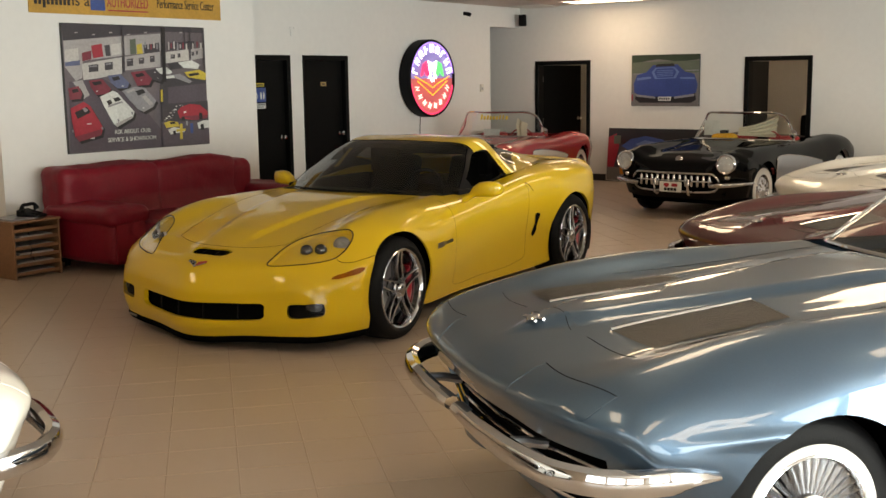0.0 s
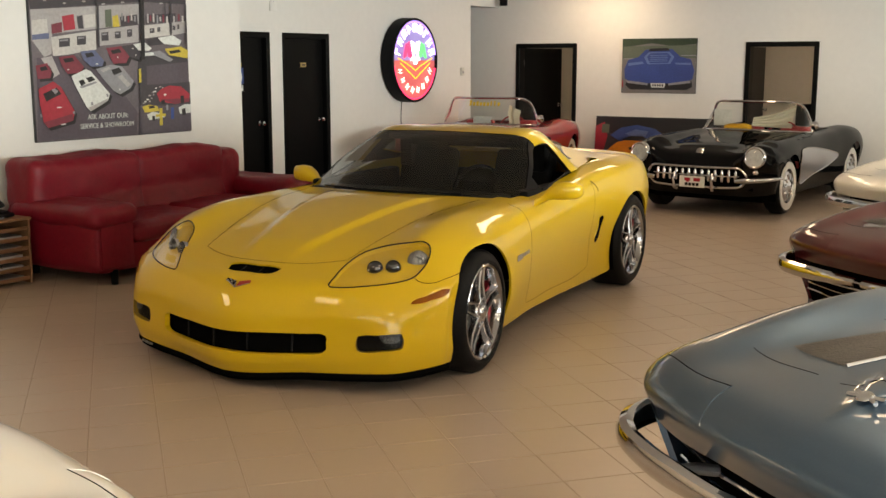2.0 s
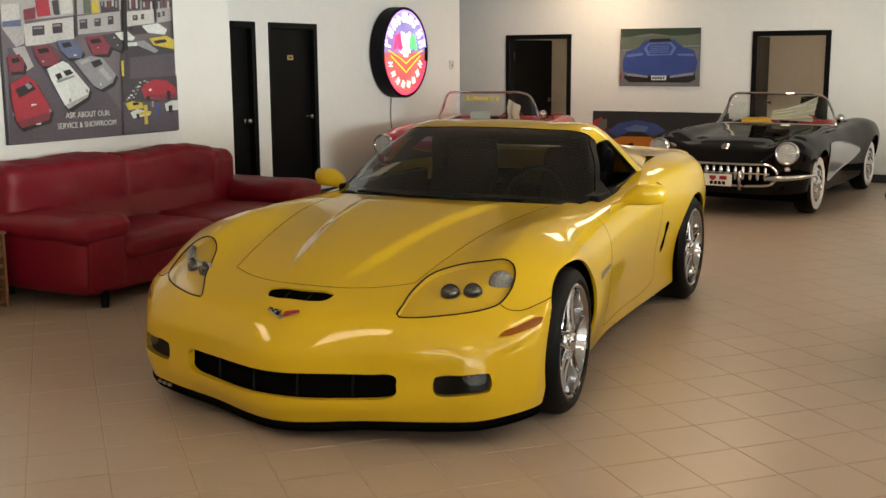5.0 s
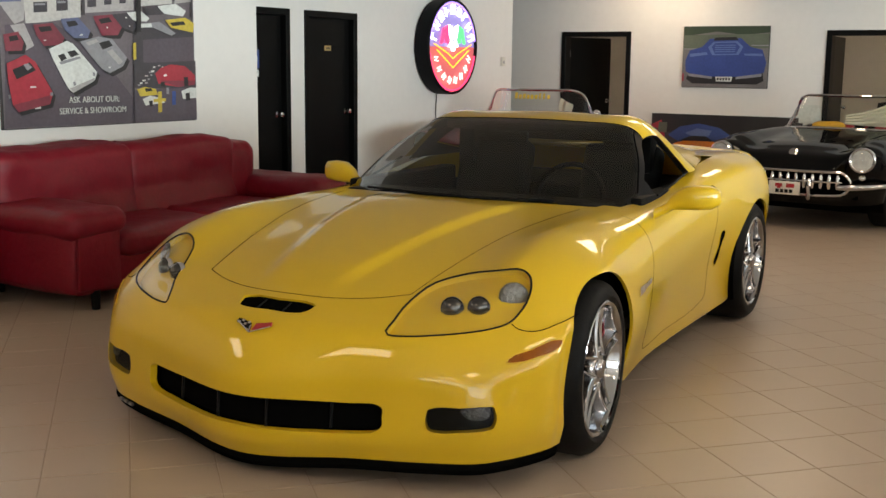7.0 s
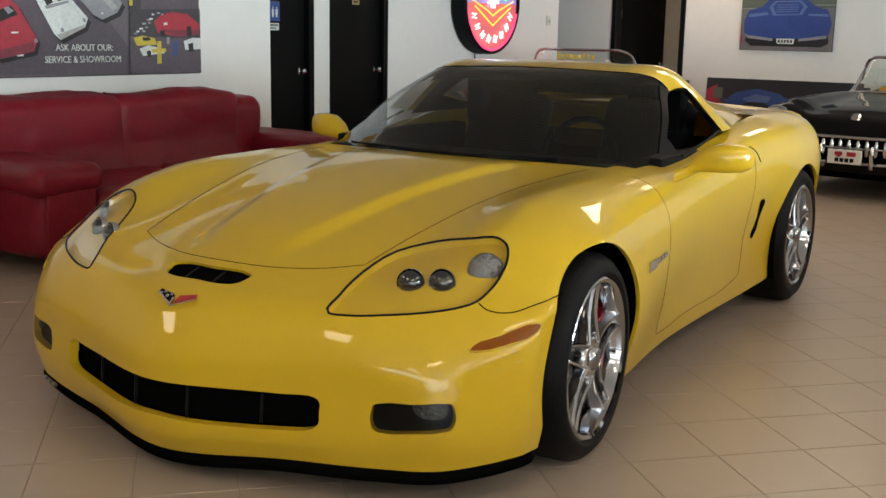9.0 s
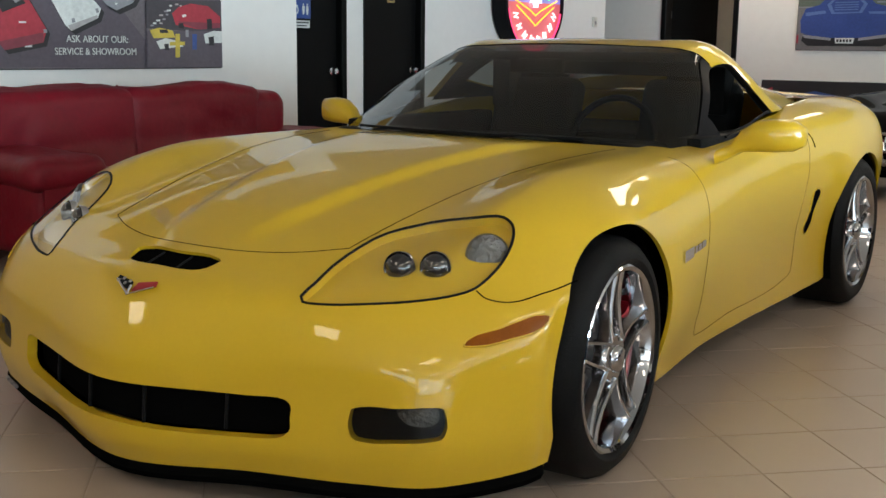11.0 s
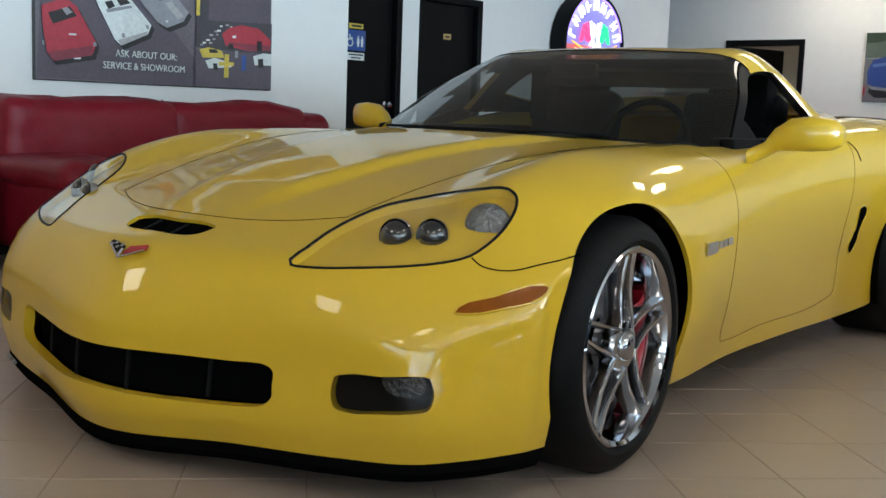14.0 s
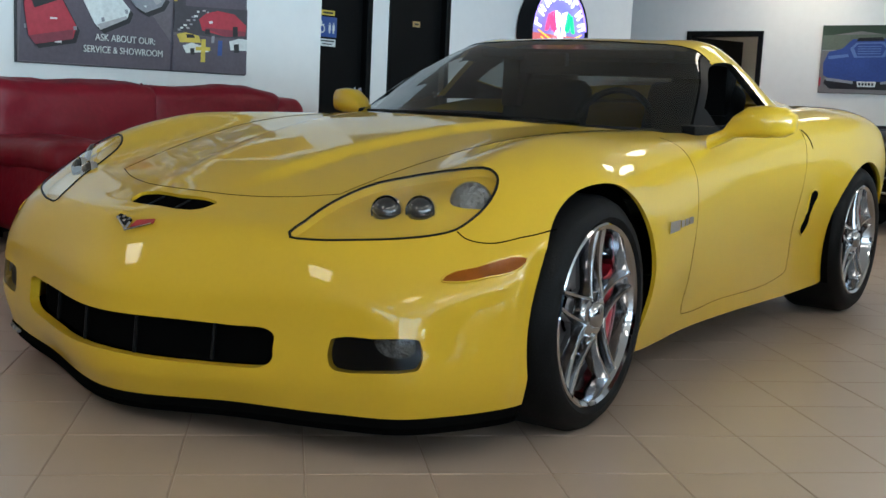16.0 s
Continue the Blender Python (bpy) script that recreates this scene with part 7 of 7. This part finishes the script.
tagged(part("draped_cloth", bm, CLOTH), "cream cloth hung behind the black roadster's windscreen", "cloth")
bm = cushion(-.32, .0, 1.66, 1.84, .885, .985, .3, .03, 3, 6)
bm.transform(BK)
tagged(part("duster", bm, material("yellow cloth", (.72, .38, .03), .9, vary=.1, bump=.3)), "yellow duster on the black roadster's dashboard", "cloth")
bm = box(-.56, -.32, 1.92, 1.925, .95, 1.16)
bm.transform(BK)
tagged(part("price_card", bm, INK["white"], smooth=False), "pale card behind the black roadster's windscreen", "card")
bm = box(-.14, .12, 1.70, 1.705, .93, 1.03)
bm.transform(RD)
tagged(part("price_card", bm, INK["white"], smooth=False), "white card behind the red roadster's windscreen", "card")
bm = bmesh.new()
grid = [[bm.verts.new(RD @ Vector((.30 + .16 * i / 4 + .01 * math.sin(j), 1.95 + .03 * math.sin(i * 2), .90 + .28 * j / 8 - .02 * i))) for j in range(9)] for i in range(5)]
for i in range(4):
    for j in range(8):
        bm.faces.new((grid[i][j], grid[i + 1][j], grid[i + 1][j + 1], grid[i][j + 1]))
bmesh.ops.solidify(bm, geom=bm.faces[:], thickness=.01)
tagged(part("draped_cloth", bm, CLOTH), "cream cloth hung in the red roadster's windscreen", "cloth")

# ---- a dark chair glimpsed through the open doorway ----
ch = thing("office_chair", pose(-4.78, 18.0, 0, 0, 0, 20), "dark office chair in the rear room", "chair")
part("seat", cushion(-.25, .25, -.25, .25, .44, .54, .3, .004, 1, 6), INTERIOR, ch)
part("backrest", cushion(-.23, .23, .2, .3, .60, 1.05, .3, .004, 2, 6), INTERIOR, ch)
part("post", tube([(0, 0, .08), (0, 0, .45)], .03, 10), BLACK_PLASTIC, ch)
part("back_stem", tube([(0, .15, .48), (0, .27, .55), (0, .27, .75)], .025, 8), BLACK_PLASTIC, ch)
for k in range(5):
    a = 2 * math.pi * k / 5
    part("base_leg", tube([(0, 0, .10), (.28 * math.cos(a), .28 * math.sin(a), .055)], [.025, .016], 8), BLACK_PLASTIC, ch)
    part("caster", lathe(bmesh.new(), [(0, -.02), (.028, -.02), (.028, .02), (0, .02)], 14, pose(.29 * math.cos(a), .29 * math.sin(a), .028)), BLACK_PLASTIC, ch)

# ---- floor tiles on the diagonal: those nearest as pieces, the rest joined ----
def tile_material():
    m = material("tan ceramic tile", (0.36, 0.285, 0.225), 0.3)
    n, l = m.node_tree.nodes, m.node_tree.links
    b = n["Principled BSDF"]
    coord = n["Texture Coordinate"]
    geo, info, big, fine = n.new("ShaderNodeNewGeometry"), n.new("ShaderNodeObjectInfo"), n.new("ShaderNodeTexNoise"), n.new("ShaderNodeTexNoise")
    big.inputs["Scale"].default_value, fine.inputs["Scale"].default_value, fine.inputs["Detail"].default_value = 1.3, 22, 7
    l.new(geo.outputs["Position"], big.inputs["Vector"])
    l.new(geo.outputs["Position"], fine.inputs["Vector"])
    s1, s2, s3 = n.new("ShaderNodeMath"), n.new("ShaderNodeMath"), n.new("ShaderNodeMath")
    s1.operation = s2.operation = s3.operation = "ADD"
    l.new(info.outputs["Random"], s1.inputs[0])
    l.new(geo.outputs["Random Per Island"], s1.inputs[1])
    l.new(big.outputs["Fac"], s2.inputs[0])
    l.new(fine.outputs["Fac"], s2.inputs[1])
    half = n.new("ShaderNodeMath")
    half.operation = "MULTIPLY"
    half.inputs[1].default_value = 0.35
    l.new(s1.outputs[0], half.inputs[0])
    l.new(half.outputs[0], s3.inputs[0])
    l.new(s2.outputs[0], s3.inputs[1])
    rng, mul = n.new("ShaderNodeMapRange"), n.new("ShaderNodeVectorMath")
    rng.inputs["From Min"].default_value, rng.inputs["From Max"].default_value = 0.7, 1.9
    rng.inputs["To Min"].default_value, rng.inputs["To Max"].default_value = 0.955, 1.045
    mul.operation = "SCALE"
    mul.inputs[0].default_value = (0.40, 0.316, 0.252)
    l.new(s3.outputs[0], rng.inputs["Value"])
    l.new(rng.outputs[0], mul.inputs["Scale"])
    l.new(mul.outputs[0], b.inputs["Base Color"])
    r = n.new("ShaderNodeMapRange")
    r.inputs["From Min"].default_value, r.inputs["From Max"].default_value = 0.6, 1.4
    r.inputs["To Min"].default_value, r.inputs["To Max"].default_value = 0.29, 0.33
    l.new(s2.outputs[0], r.inputs["Value"])
    l.new(r.outputs[0], b.inputs["Roughness"])
    return m


TILE = tile_material()
STEP, GAP = 0.316, 0.0020
ca, sa = math.cos(TURN_A), math.sin(TURN_A)
half = STEP / 2 - GAP
me = bpy.data.meshes.new("tile")
bm = bmesh.new()
add_box(bm, -half, half, -half, half, -0.008, 0.0)
top = [e for e in bm.edges if all(v.co.z > -0.001 for v in e.verts)]
bmesh.ops.bevel(bm, geom=top, offset=0.0015, segments=1, affect="EDGES")
bm.to_mesh(me)
bm.free()
me.materials.append(TILE)
verts = np.array([v.co for v in me.vertices])
polys = [list(p.vertices) for p in me.polygons]
near, far = [], []
for i in range(-60, 70):
    for j in range(-40, 90):
        u, v = 1.177 + STEP * (i + .5), 6.55 + STEP * (j + .5)
        x, y = u * ca - v * sa, u * sa + v * ca
        if not (-10.2 < x < XE and YF < y < YB + 0.3) and not (-13 < x < -2.6 and YB <= y < 20.7):
            continue
        if x < XP - .3 and y < 9.4:
            continue
        d = abs(x + 4.0) + abs(y - 5.4) * 0.9
        (near if d < 3.4 else far).append((d, x, y))
near.sort()
far += near[300:]
for k, (d, x, y) in enumerate(near[:300]):
    t = new("tile", me)
    t.parent = floor
    t.matrix_basis = pose(x, y, 0.0, 0, 0, math.degrees(TURN_A))
rot = np.array([[ca, sa, 0], [-sa, ca, 0], [0, 0, 1]])
base = verts @ rot
allv, allf = [], []
for k, (d, x, y) in enumerate(far):
    allv.append(base + np.array([x, y, 0.0]))
    allf += [[len(verts) * k + i for i in p] for p in polys]
joined = bpy.data.meshes.new("floor_tiles")
joined.from_pydata(np.concatenate(allv).tolist(), [], allf)
joined.materials.append(TILE)
rest = new("floor_tiles", joined)
rest.parent = floor
tagged(rest, "tan ceramic floor tiles", kind="stuff")
